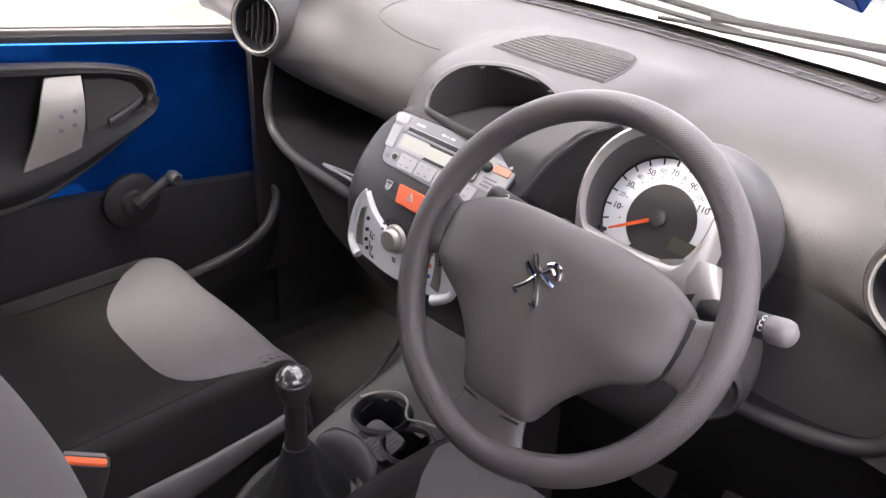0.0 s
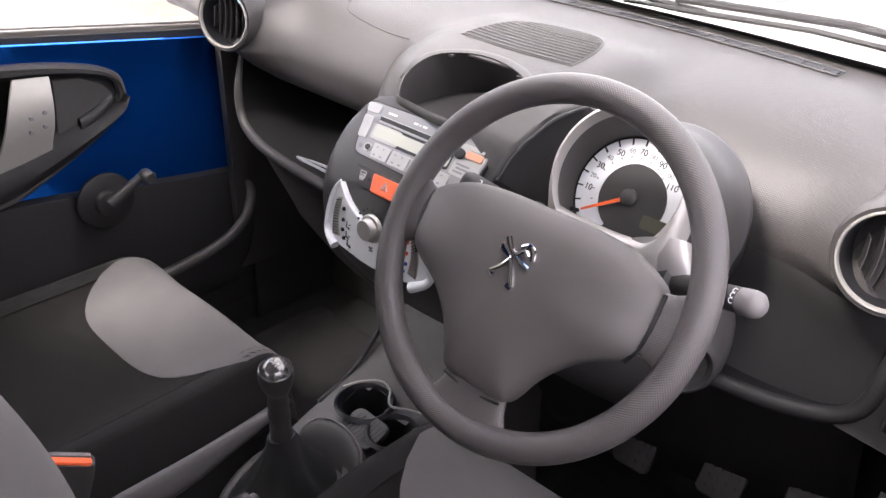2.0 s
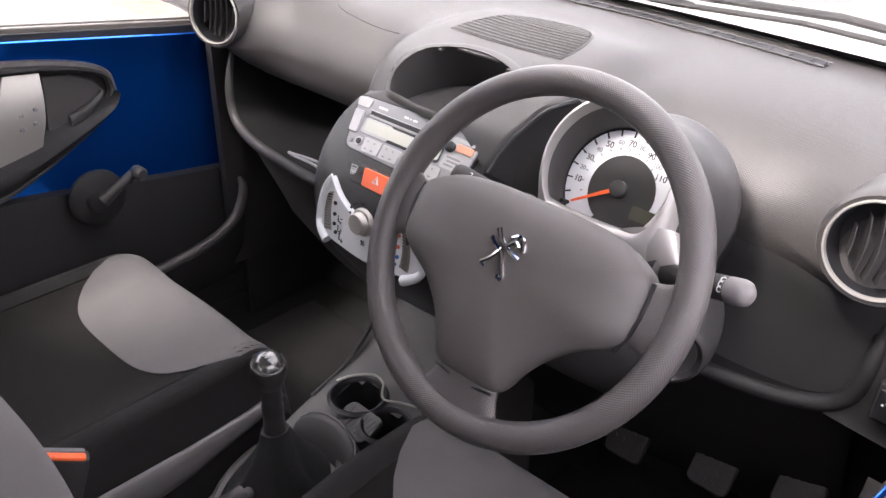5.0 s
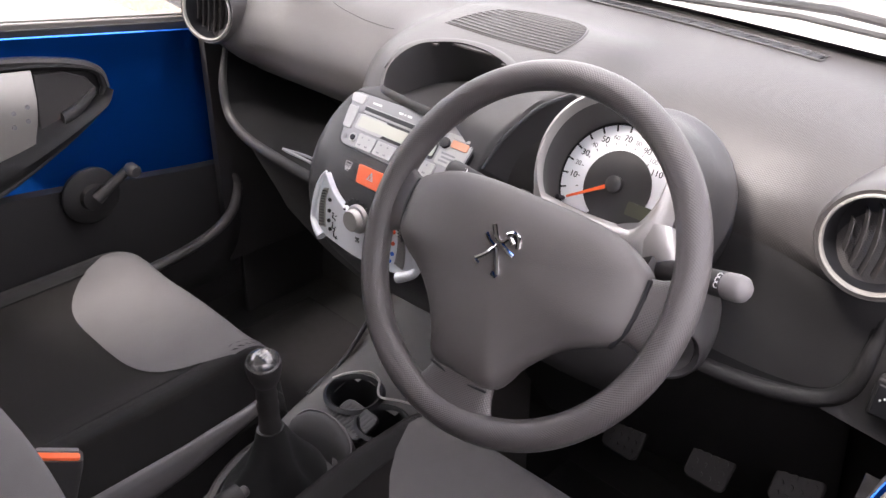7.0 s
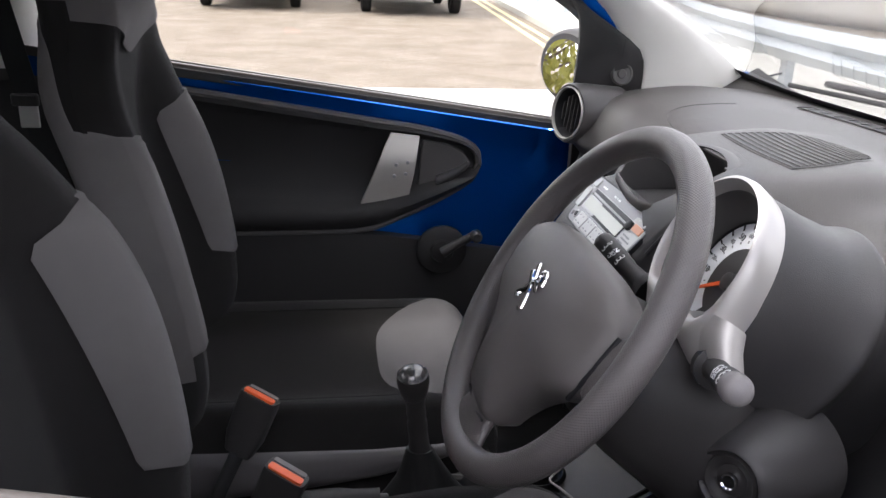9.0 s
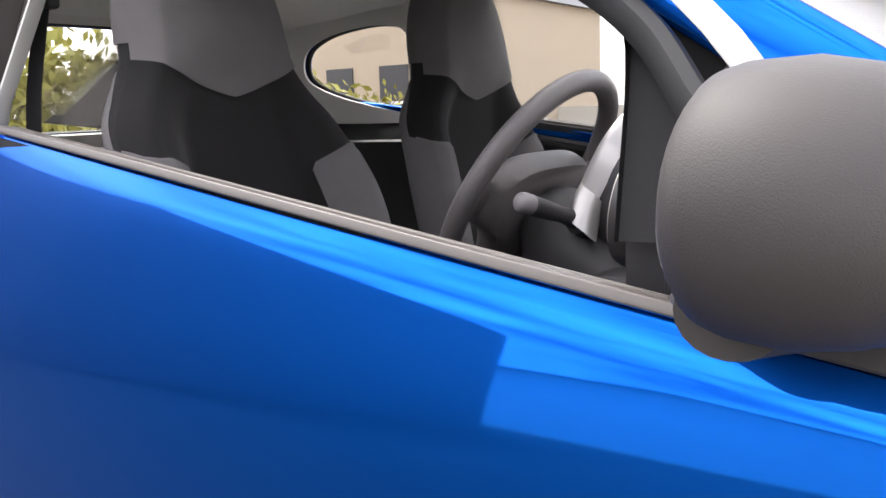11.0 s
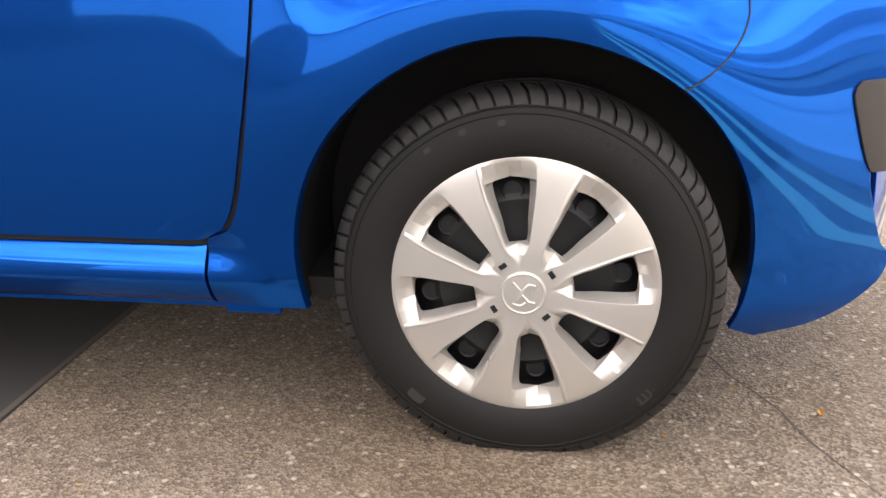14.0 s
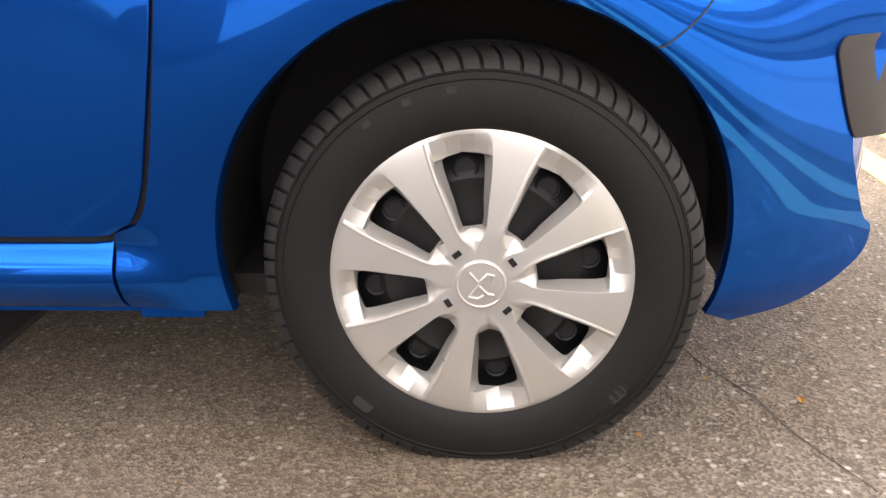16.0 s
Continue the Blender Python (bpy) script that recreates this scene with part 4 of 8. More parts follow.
part("rear_window_seal", Geo().tube([(x, hy(x, z) + 0.02, z) for x, z in hat_i], 0.008, 6, closed=True), "rubber", hatch)
k = len(hat_i)
part("rear_window", Geo().loft([[(x, hy(x, z) + 0.012, z) for x, z in hat_i], [(x, hy(x, z) + 0.016, z) for x, z in hat_i]]), "glass", hatch).visible_shadow = False
rows = [[(u * 0.70 * (1 - 0.12 * abs(u) ** 4), -2.62 - 0.10 * (1 - abs(u) ** 3) + d, z) for z, d in ((0.28, 0.05), (0.4, 0.0), (0.6, -0.01), (0.8, 0.0), (1.01, 0.05))] for u in np.linspace(-1, 1, 17)]
part("tail_panel", Geo().grid(rows), "paint", CAR, thick=0.015)
rows = [[(0.693, y, z) for y in (-0.375, -0.5, -0.62)] for z in (0.22, 0.6, 0.98)]
both('kick_panel', Geo().grid(rows), 'black', CAR, thick=0.012)
# floor pan and bulkhead
g = Geo().box((0.732, -1.15, 0.305), (0.06, 1.55, 0.15))
both('inner_sill', g, 'black', CAR, bevel=0.01)
g = Geo().box((0, -1.3, 0.225), (1.40, 2.5, 0.03))
part("floor_pan", g, "liner_dark", CAR)
g = Geo().grid([[(x, y, z) for x in (-0.70, 0.70)] for y, z in ((-0.40, 0.23), (-0.385, 0.4), (-0.36, 0.65), (-0.24, 1.0))])
part("bulkhead", g, "liner_dark", CAR, thick=0.01)
rows = [[(side_x(y, z) - 0.11, y, z) for z in (0.23, 0.5, 0.8, 1.0)] for y in (-1.80, -2.1, -2.55)]
both("rear_side_trim", Geo().grid(rows), "black", CAR, thick=0.02)


# wheels: tyre, steel wheel, silver cover with eight spokes
def wheel(fl, cy, parent, detail):
    c = Vector((0.713, cy, 0.2645))
    W = frame_at(c, (1, 0, 0), (0, 1, 0))
    prof = [(0.185, 0.060), (0.192, 0.070), (0.205, 0.0765), (0.225, 0.079), (0.243, 0.0765), (0.256, 0.0715), (0.262, 0.0675), (0.266, 0.0630), (0.2715, 0.0565), (0.2760, 0.045), (0.2785, 0.02), (0.2785, -0.02), (0.2765, -0.045), (0.268, -0.06), (0.243, -0.077), (0.2, -0.075), (0.185, -0.06)]

    def flat(g):
        """Presses the rubber flat where it stands on the ground."""
        g.v = [(x, y, max(z, 0.0015)) for x, y, z in g.v]
        return fl(g)
    t = part("wheel", flat(Geo().lathe(prof, W, 120)), "tyre", parent, "black road tyre on a steel wheel with silver cover", smooth=35)
    if not detail:
        part("wheel_disc", fl(Geo().lathe([(0.19, 0.06), (0.15, 0.075), (0.05, 0.07), (0.0, 0.07)], W, 32)), "cover", t)
        return t
    # tread blocks round the shoulder
    n = 72
    for i in range(n):
        a0 = 2 * math.pi * i / n
        a1 = a0 + 2 * math.pi / n * 0.80
        rings = []
        for r, h in ((0.2615, 0.0695), (0.2705, 0.0655), (0.2780, 0.0570), (0.2822, 0.045), (0.2845, 0.030), (0.2850, 0.019)):
            sk = (0.0675 - h) * 1.3
            ins = 0.0045 if h < 0.066 else 0.002
            rings.append([W @ Vector((q * math.cos(a + sk), q * math.sin(a + sk), h - (0.004 if q < r else 0))) for q, a in ((r, a0), (r, (a0 + a1) / 2), (r, a1), (r - ins, a1), (r - ins, a0))])
        part("tread_block", flat(Geo().loft(rings)), "tread", t, smooth=30)
    for h0 in (0.005, -0.03):
        part("tread_rib", flat(Geo().lathe([(0.278, h0 + 0.011), (0.285, h0 + 0.010), (0.285, h0 - 0.010), (0.278, h0 - 0.011)], W, 120)), "tyre", t)
    for r0, hh in ((0.2505, 0.0742), (0.2590, 0.0702)):
        part("sidewall_rib", fl(Geo().lathe([(r0 - 0.001, hh), (r0, hh + 0.0011), (r0 + 0.001, hh - 0.0004)], W, 120)), "tyre", t)
    # sidewall marks: size lettering, wear pads and blocked-out lettering
    for i, ch in enumerate("155/65 R14"):
        if ch == " ":
            continue
        a = radians(76 - i * 3.3)
        mm = W @ Matrix.Rotation(a - math.pi / 2, 4, "Z") @ Matrix.Translation((0, 0.2365, 0.0782))
        text("size_mark", ch, 0.0145, mm @ Matrix.Rotation(radians(8), 4, "X"), "tyremark", t, 0.0004)
    for a in (98, 111, 124):
        mm = W @ Matrix.Rotation(radians(a - 90), 4, "Z") @ Matrix.Translation((0, 0.2400, 0.0772))
        part("wear_mark", fl(Geo().loft([[mm @ Vector((x, y, h)) for x, y in disc(0, 0, 0.0062 * f, 0.0042 * f, 16, 4)] for f, h in ((1, -0.002), (1, 0.0006), (0.8, 0.001), (0.72, 0.0004))])), "tyremark", t)
    for a in (-52, -49.6, -47.2, -44.8, -42.4, -40, -37.6, -35.2):
        mm = W @ Matrix.Rotation(radians(a + 90), 4, "Z") @ Matrix.Translation((0, -0.232, 0.0782))
        part("maker_bar", fl(Geo().prism(disc(0, 0, 0.0030, 0.0085, 12, 6), mm, -0.002, 0.0004)), "tyre", t)
    for a in (228, 318):
        mm = W @ Matrix.Rotation(radians(a), 4, "Z") @ Matrix.Translation((0.232, 0, 0.0782))
        part("sidewall_panel", fl(Geo().prism(disc(0, 0, 0.011, 0.014, 20, 4), mm, -0.002, 0.0003)), "tyremark", t)
    # black steel wheel behind the cover
    sw = part("steel_wheel", fl(Geo().lathe([(0.186, 0.060), (0.176, 0.036), (0.168, 0.012), (0.155, 0.022), (0.125, 0.042), (0.10, 0.036), (0.07, 0.040), (0.0, 0.042)], W, 64)), "steel", t, "black steel wheel")
    for i in range(8):
        mm = W @ Matrix.Rotation(radians(98 + 45 * i), 4, "Z") @ Matrix.Translation((0.138, 0, 0.0365))
        part("wheel_hole", fl(Geo().lathe([(0.0115, -0.004), (0.0125, 0.002), (0.0145, 0.0035), (0.0170, 0.001)], mm, 20)), "steel", sw)
        # flat black disc paints the shadow inside the hole
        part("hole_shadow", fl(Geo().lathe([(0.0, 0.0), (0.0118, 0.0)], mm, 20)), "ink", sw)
    wheel_cover(W @ Matrix.Diagonal((1.018, 1.018, 1.0, 1.0)), fl, t)
    return t


def wheel_cover(W, fl, parent):
    """Domed disc of eight broad flat spokes with open windows between them."""
    half = table([(0.068, 0.0), (0.0695, 0.0112), (0.10, 0.0172), (0.14, 0.0245), (0.151, 0.0252), (0.156, 0.0215), (0.1585, 0.0)])
    wide = table([(0.033, 0.002), (0.050, 0.0045), (0.060, 0.0115), (0.072, 0.0170), (0.10, 0.0240), (0.14, 0.0335), (0.165, 0.0375), (0.186, 0.0400)])
    top = table([(0.0, 0.0845), (0.04, 0.0845), (0.07, 0.0835), (0.12, 0.0800), (0.165, 0.0745), (0.184, 0.0705), (0.189, 0.0680)])
    dip = table([(0.040, 0.0), (0.055, 0.003), (0.066, 0.014), (0.075, 0.023), (0.15, 0.0255), (0.160, 0.0235), (0.172, 0.0125), (0.182, 0.003), (0.187, 0.0)])
    rs = [0.031, 0.040, 0.048, 0.055, 0.061, 0.066, 0.068, 0.0705, 0.076, 0.085, 0.10, 0.12, 0.14, 0.150, 0.154, 0.156, 0.1585, 0.162, 0.167, 0.172, 0.178, 0.183, 0.187, 0.191, 0.1945, 0.1965]
    rows = []
    for r in rs:
        row = []
        inside = 0.0682 < r < 0.1584
        for i in range(8):
            mid = radians(98 + 45 * i)
            step = math.pi / 4
            hf = half(r) / r if inside else 0.0
            wd = min(wide(r), 0.40 * r) / r
            arcs = [(hf, 1.0), (hf + (wd - hf) * 0.45, 0.62), (wd - 0.0030 / r if wd - hf > 0.006 / r else wd * 0.9, 0.20), (wd, 0.0), (wd + 0.0022 / r, -0.04), (wd + 0.0044 / r, 0.0)]
            arcs += [(wd + 0.0044 / r + (step - 2 * wd - 0.0054 / r) * q, 0.0) for q in (0.25, 0.5, 0.75)]
            arcs += [(step - wd, 0.0), (step - wd + (wd - hf) * 0.12, 0.22), (step - hf - (wd - hf) * 0.45, 0.62), (step - hf, 1.0)]
            for k, (a, d) in enumerate(arcs):
                h = top(r) - dip(r) * max(0, d)
                if 0.05 < r < 0.184 and 3 <= k <= 9:
                    h += 0.0014 * (0.5 - (k - 3) / 6) * min(1, (r - 0.05) / 0.05) + (0.0006 if k == 4 else 0)
                if r > 0.188:
                    h = top(0.188) - (r - 0.188) * 0.55
                row.append(W @ Vector((r * math.cos(mid + a), r * math.sin(mid + a), h)))
        rows.append(row)
    g = Geo().grid(rows, close_v=True)
    m, keep = len(rows[0]), []
    for q in g.f:
        i, j = q[0] // m, q[0] % m
        across = j % 13 == 12
        if across and 0.0681 < rs[i] and rs[i + 1] < 0.1586:
            continue
        keep.append(q)
    g.f = keep
    cv = part("wheel_cover", fl(g), "cover", parent, "silver plastic cover with eight broad spokes", smooth=17, thick=0.0025)
    part("cover_edge", fl(Geo().lathe([(0.1930, 0.0660), (0.1965, 0.0675), (0.1985, 0.066), (0.1990, 0.062), (0.195, 0.058), (0.188, 0.056)], W, 96)), "cover", cv)
    part("hub_cap", fl(Geo().lathe([(0.0320, 0.083), (0.0310, 0.0875), (0.0290, 0.0885), (0.0275, 0.0868), (0.012, 0.0878), (0.0, 0.0880)], W, 40)), "cover", cv, "round hub cap")
    for pts in ([(-0.014, 0.016), (-0.003, 0.004), (0.008, 0.014), (0.016, 0.012), (0.014, 0.005)], [(0.010, 0.014), (-0.002, 0.0), (-0.012, -0.013)], [(-0.004, 0.001), (0.008, -0.012), (0.016, -0.013)], [(-0.015, -0.015), (-0.004, -0.018), (0.004, -0.013)]):
        part("emblem_bar", fl(Geo().tube([W @ Vector((x, y, 0.0880)) for x, y in pts], 0.0023, 8, flat=0.8)), "cover", cv)
    for a in (127, 36, -47, 212):
        mm = W @ Matrix.Rotation(radians(a), 4, "Z") @ Matrix.Translation((0.0475, 0, 0.0845))
        part("clip_slot", fl(Geo().prism([(-0.0035, -0.0055), (0.0035, -0.0055), (0.0035, 0.0055), (-0.0035, 0.0055)], mm, -0.004, 0.0012)), "ink", cv)
    return cv


ident = lambda q: q
wheel(ident, 0.0, CAR, True)
wheel(mirrored, 0.0, CAR, False)
wheel(ident, -2.34, CAR, False)
wheel(mirrored, -2.34, CAR, False)
# wheel housings
for cy in (0.0, -2.34):
    rows = []
    for k in range(33):
        a = radians(-13 + 206 * k / 32)
        edge = min(side_x(0.328 * math.cos(a), ARCH_Z + 0.328 * math.sin(a)), 0.80)
        rows.append([(x, cy - 0.004 + r * math.cos(a), ARCH_Z + r * math.sin(a)) for x, r in ((edge - 0.014, 0.328), (edge - 0.026, 0.338), (0.60, 0.348), (0.50, 0.348), (0.49, 0.05))])
    both("wheel_housing", Geo().grid(rows), "liner_dark", CAR)



# ---- dashboard ----
DASH = thing("dashboard", (0, -0.6, 0.8), "grey moulded plastic dashboard with round end vents", "dashboard")


def wind_y(x):
    return -0.235 - 0.24 * x * x


DPROF = [(0.0, 1.022), (-0.16, 1.028), (-0.28, 1.020), (-0.345, 1.002), (-0.385, 0.968), (-0.405, 0.932), (-0.406, 0.902), (-0.396, 0.874), (-0.374, 0.851), (-0.342, 0.836), (-0.30, 0.826), (-0.24, 0.820)]


def dash_at(x, q):
    """A point of the dash skin: q runs from the windscreen over the top and down the front."""
    e = max(0.0, (abs(x) - 0.56) / 0.14)
    y0 = wind_y(min(abs(x), 0.6))
    y, z = q
    shrink = 1 - 0.10 * e
    yy = y0 + y * shrink + 0.24 * min(abs(x), 0.6) ** 2 * min(1, -y / 0.35)
    # the middle swells towards the cabin
    w = min(1, max(0, (-y - 0.21) / 0.16))
    yy -= 0.150 * math.exp(-(abs(x - 0.026) / 0.182) ** 5) * w * w * (3 - 2 * w)
    # the ends swell round the vents
    yy -= 0.050 * math.exp(-(abs(abs(x) - 0.585) / 0.085) ** 2.5) * w * w * (3 - 2 * w) * min(1, max(0, (z - 0.86) / 0.06))
    # raised middle that carries the loudspeaker and runs forward to the tray
    f = min(1, max(0, (-0.40 - yy) / 0.13))
    lift = 0.022 * math.exp(-(abs(x - 0.022) / (0.150 + 0.02 * f)) ** 9) * f * f * (3 - 2 * f) * min(1, max(0, (z - 0.93) / 0.05))
    return (x, yy, z - 0.02 * e * e + lift)


# outline of the open tray above the radio
TR = [(-0.042, -0.768), (-0.010, -0.774), (0.030, -0.780), (0.072, -0.785), (0.103, -0.783), (0.118, -0.763), (0.122, -0.725), (0.113, -0.692), (0.056, -0.665), (0.001, -0.661), (-0.040, -0.682), (-0.053, -0.706), (-0.053, -0.745)]
TR = [(p.x, p.y) for p in spline([(*q, 0) for q in TR], 4, True)]


def in_tray(x, y, grow=1.06):
    """True inside the tray's outline."""
    x, y = 0.034 + (x - 0.034) / grow, -0.724 + (y + 0.724) / grow
    odd = False
    for (xa, ya), (xb, yb) in zip(TR, TR[1:] + TR[:1]):
        if (ya > y) != (yb > y) and x < xa + (xb - xa) * (y - ya) / (yb - ya):
            odd = not odd
    return odd


prof = [(p.x, p.y) for p in spline([(*q, 0) for q in DPROF], 8)]
def skin_z(x, y):
    """Height of the dash top at a place."""
    pts = sorted((p[1], p[2]) for p in (dash_at(x, q) for q in prof[:38]))
    return float(np.interp(y, [p[0] for p in pts], [p[1] for p in pts]))


rows = [[dash_at(x, q) for q in prof] for x in np.linspace(-0.695, 0.695, 181)]
g = Geo().grid(rows)
# opening for the tray and the middle console


def in_opening(q):
    cx, cy, cz = (sum(g.v[i][k] for i in q) / len(q) for k in range(3))
    return cz > 0.955 and in_tray(cx, cy)


g.f = [q for q in g.f if not in_opening(q)]
part("dash_skin", g, "dash", DASH, thick=0.004, smooth=60, uv=lambda c: (c.x, -c.y - c.z))
line = spline([(-0.395, -0.44, 0), (-0.41, -0.52, 0), (-0.388, -0.568, 0), (-0.30, -0.586, 0), (-0.21, -0.590, 0)], 6)
part("airbag_seam", Geo().tube([(p.x, p.y, skin_z(p.x, p.y) + 0.0002) for p in line], 0.0009, 6), "shade", DASH, "fine moulded line of the airbag cover")
# demister slot along the windscreen
g = Geo()
rows = [[(x, wind_y(x) - d, 1.0255 + 0.002) for d in (0.045, 0.068)] for x in np.linspace(-0.36, 0.36, 25)]
slot = part("demister_slot", Geo().grid(rows), "ink", DASH, "long black demister slot", thick=0.002)
for x in np.linspace(-0.34, 0.34, 22):
    part("demister_fin", Geo().box((x, wind_y(x) - 0.0565, 1.0283), (0.0014, 0.022, 0.0012)), "black", slot)
g = Geo().tube([(x, wind_y(x) - d, 1.0275) for x, d in [(v, 0.043) for v in np.linspace(-0.365, 0.365, 20)] + [(v, 0.070) for v in np.linspace(0.365, -0.365, 20)]], 0.0013, 6, closed=True)
part("demister_rim", g, "shade", slot)
# dark strip between the dash top and the foot of the glass
g = Geo().grid([[(x, wind_y(x) - 0.012, dash_at(x, (0.0, 1.022))[2] - 0.003), (x, -0.214 - 0.122 * x * x, dash_at(x, (0.0, 1.022))[2] - 0.004 + 0.050 * (abs(x) / 0.655) ** 6)] for x in np.linspace(-0.664, 0.664, 31)])
part("glass_foot_strip", g, "black", DASH, "dark strip at the foot of the windscreen", thick=0.004)


def end_vent(side, label):
    """Round swivel vent in a pod at the dash end."""
    c = Vector((0.581 * side, -0.689, 0.973))
    ax = Vector((0.06 if side > 0 else 0.34, -1, 0.12)).normalized()
    Mv = frame_at(c, ax) @ Matrix.Scale(0.86, 4)
    pod = part("vent_pod", Geo().lathe([(0.070, -0.12), (0.0705, -0.06), (0.0705, -0.02), (0.0695, 0.004), (0.0655, 0.013), (0.060, 0.012)], Mv, 48), "dash", DASH, label)
    part("vent_ring", Geo().lathe([(0.0605, 0.004), (0.0608, 0.013), (0.0594, 0.0162), (0.0576, 0.0158), (0.0566, 0.0120), (0.0564, 0.0090)], Mv, 56), "satin", pod, "satin silver ring")
    part("vent_cup", Geo().lathe([(0.0564, 0.0092), (0.0545, -0.004), (0.052, -0.03), (0.03, -0.045), (0, -0.045)], Mv, 56), "ink", pod)
    for i in range(6):
        u = -0.036 + 0.0144 * i
        h = math.sqrt(max(0.0004, 0.0455 ** 2 - (abs(u) + 0.007) ** 2))
        rows = []
        for k in range(9):
            v = -h + 2 * h * k / 8
            bow = 0.012 * (1 - (v / 0.05) ** 2)
            rows.append([Mv @ Vector((u + bow * 0.6 - 0.006, v, -0.012)), Mv @ Vector((u + bow * 0.6 + 0.002, v, 0.004 + bow * 0.4))])
        part("vent_slat", Geo().grid(rows), "black", pod, thick=0.0018)
    return pod


end_vent(-1, "passenger vent pod")
end_vent(1, "driver vent pod")

# loudspeaker grille set into the raised middle
GX, GY, GRX, GRY = 0.022, -0.611, 0.098, 0.154


def on_grille(x, y, h):
    return (x, y, skin_z(x, y) + h)


def grille_ring(f, h):
    """D-shaped ring: straight towards the cabin, rounded towards the glass."""
    pts = [(GX + GRX * f * math.cos(a), GY + 0.004 * (1 - f) * 10 + GRY * f * math.sin(a) ** 0.9) for a in np.linspace(0, math.pi, 37)]
    a, b = pts[-1], pts[0]
    pts += [(a[0] + (b[0] - a[0]) * t, a[1] - 0.006 * math.sin(math.pi * t)) for t in np.linspace(0.08, 0.92, 13)]
    return [on_grille(x, y, h) for x, y in pts]


sp = part("speaker_grille", Geo().grid([grille_ring(1.035, -0.002), grille_ring(1.02, 0.0014), grille_ring(1.0, 0.0014), grille_ring(0.985, -0.001)], close_v=True), "dash", DASH, "slatted loudspeaker grille", smooth=50)
part("grille_back", Geo().grid([grille_ring(f, h) for f, h in ((0.99, 0.0002), (0.7, 0.0006), (0.35, 0.0006), (0.03, 0.0006))], close_v=True), "ink", sp)
for i in range(15):
    y = GY + 0.004 + 0.143 * i / 14
    h = GRX * 0.985 * math.sqrt(max(0.02, 1 - ((y - GY) / (GRY * 0.985)) ** 2.15))
    rows = []
    for u in np.linspace(-1, 1, 15):
        x, yy = GX + h * u, y - 0.005 * (1 - u * u)
        rows.append([on_grille(x, yy - 0.0020, 0.0006), on_grille(x, yy - 0.0014, 0.0022), on_grille(x, yy + 0.0014, 0.0022), on_grille(x, yy + 0.0020, 0.0006)])
    part("grille_slat", Geo().grid(rows), "shade", sp)

# stack face: runs down from the tray to the heater panel


def stack_y(z):
    return table([(0.70, -0.800), (0.76, -0.842), (0.80, -0.858), (0.85, -0.858), (0.90, -0.838), (0.94, -0.808), (0.98, -0.775), (1.0, -0.755)])(z)


rows = []
STL = table([(0.70, -0.078), (0.80, -0.100), (0.88, -0.112), (0.93, -0.112), (0.955, -0.104), (0.970, -0.092), (0.980, -0.076), (0.989, -0.052)])
STR = table([(0.70, 0.112), (0.80, 0.140), (0.90, 0.150), (0.95, 0.156), (0.99, 0.166)])
for k in range(25):
    z = 0.70 + 0.288 * k / 24
    xl, xr = STL(z), STR(z)
    row = [(xl - 0.016, stack_y(z) + 0.16, z), (xl - 0.014, stack_y(z) + 0.06, z), (xl - 0.007, stack_y(z) + 0.018, z), (xl, stack_y(z) + 0.004, z)]
    row += [(xl + (xr - xl) * t, stack_y(z) - 0.006 * math.sin(math.pi * t) ** 0.8, z) for t in (0.04, 0.15, 0.3, 0.5, 0.7, 0.85, 0.96)]
    row += [(xr, stack_y(z) + 0.002, z), (xr + 0.004, stack_y(z) + 0.010, z), (xr + 0.006, stack_y(z) + 0.06, z), (xr + 0.008, stack_y(z) + 0.16, z)]
    rows.append(row)
stack = part("middle_console", Geo().grid(rows), "shade", DASH, "grey centre stack", smooth=50)
# cheek beside the tray, ending in a groove towards the instrument pod
near = spline([(0.100, -0.786, 0.986), (0.118, -0.770, 1.000), (0.125, -0.735, 1.020), (0.120, -0.690, 1.038), (0.110, -0.655, 1.044)], 4)
far = spline([(0.158, -0.801, 0.952), (0.165, -0.779, 0.983), (0.176, -0.758, 1.004), (0.190, -0.735, 1.024), (0.208, -0.700, 1.034)], 4)
part("stack_cheek", Geo().grid([[a.lerp(b, t) + Vector((0, 0, 0.003 * math.sin(math.pi * t))) for t in (0, 0.25, 0.5, 0.75, 0.93)] + [b, b + Vector((0.006, 0.006, -0.006)), b + Vector((0.010, 0.05, -0.04))] for a, b in zip(near, far)]), "shade", stack, "smooth cheek beside the tray", smooth=60)
part("cheek_groove", Geo().tube([p + Vector((0.006, 0.002, -0.004)) for p in far], 0.0028, 6), "ink", stack)
# tray above the radio: floor, walls and hood lip
def rim_z(x, y):
    return max(skin_z(x, y) + 0.002, 0.992)


k = len(TR)
g = Geo().grid([[(x, y, rim_z(x, y)) for x, y in TR], [(0.034 + (x - 0.034) * 0.97, y + 0.004 + 0.05 * min(1, max(0, (y + 0.74) / 0.08)), 0.962 + 0.045 * (y + 0.775)) for x, y in TR]], close_v=True)
tray = part("dash_tray", g, "black", stack, "open dash-top tray", smooth=60)
g = Geo().add([(0.034 + (x - 0.034) * 0.98, y + 0.005 + 0.05 * min(1, max(0, (y + 0.74) / 0.08)), 0.964 + 0.045 * (y + 0.775)) for x, y in TR], [tuple(range(k))])
part("tray_floor", g, "shade", tray)
OUT = []
for x, y in TR:
    d = Vector((x - 0.034, y + 0.724, 0))
    d = d * (1 + (0.006 if y < -0.74 else 0.008 + 0.008 * min(1, (y + 0.74) / 0.03)) / max(0.02, d.length))
    OUT.append((0.034 + d.x, -0.724 + d.y))
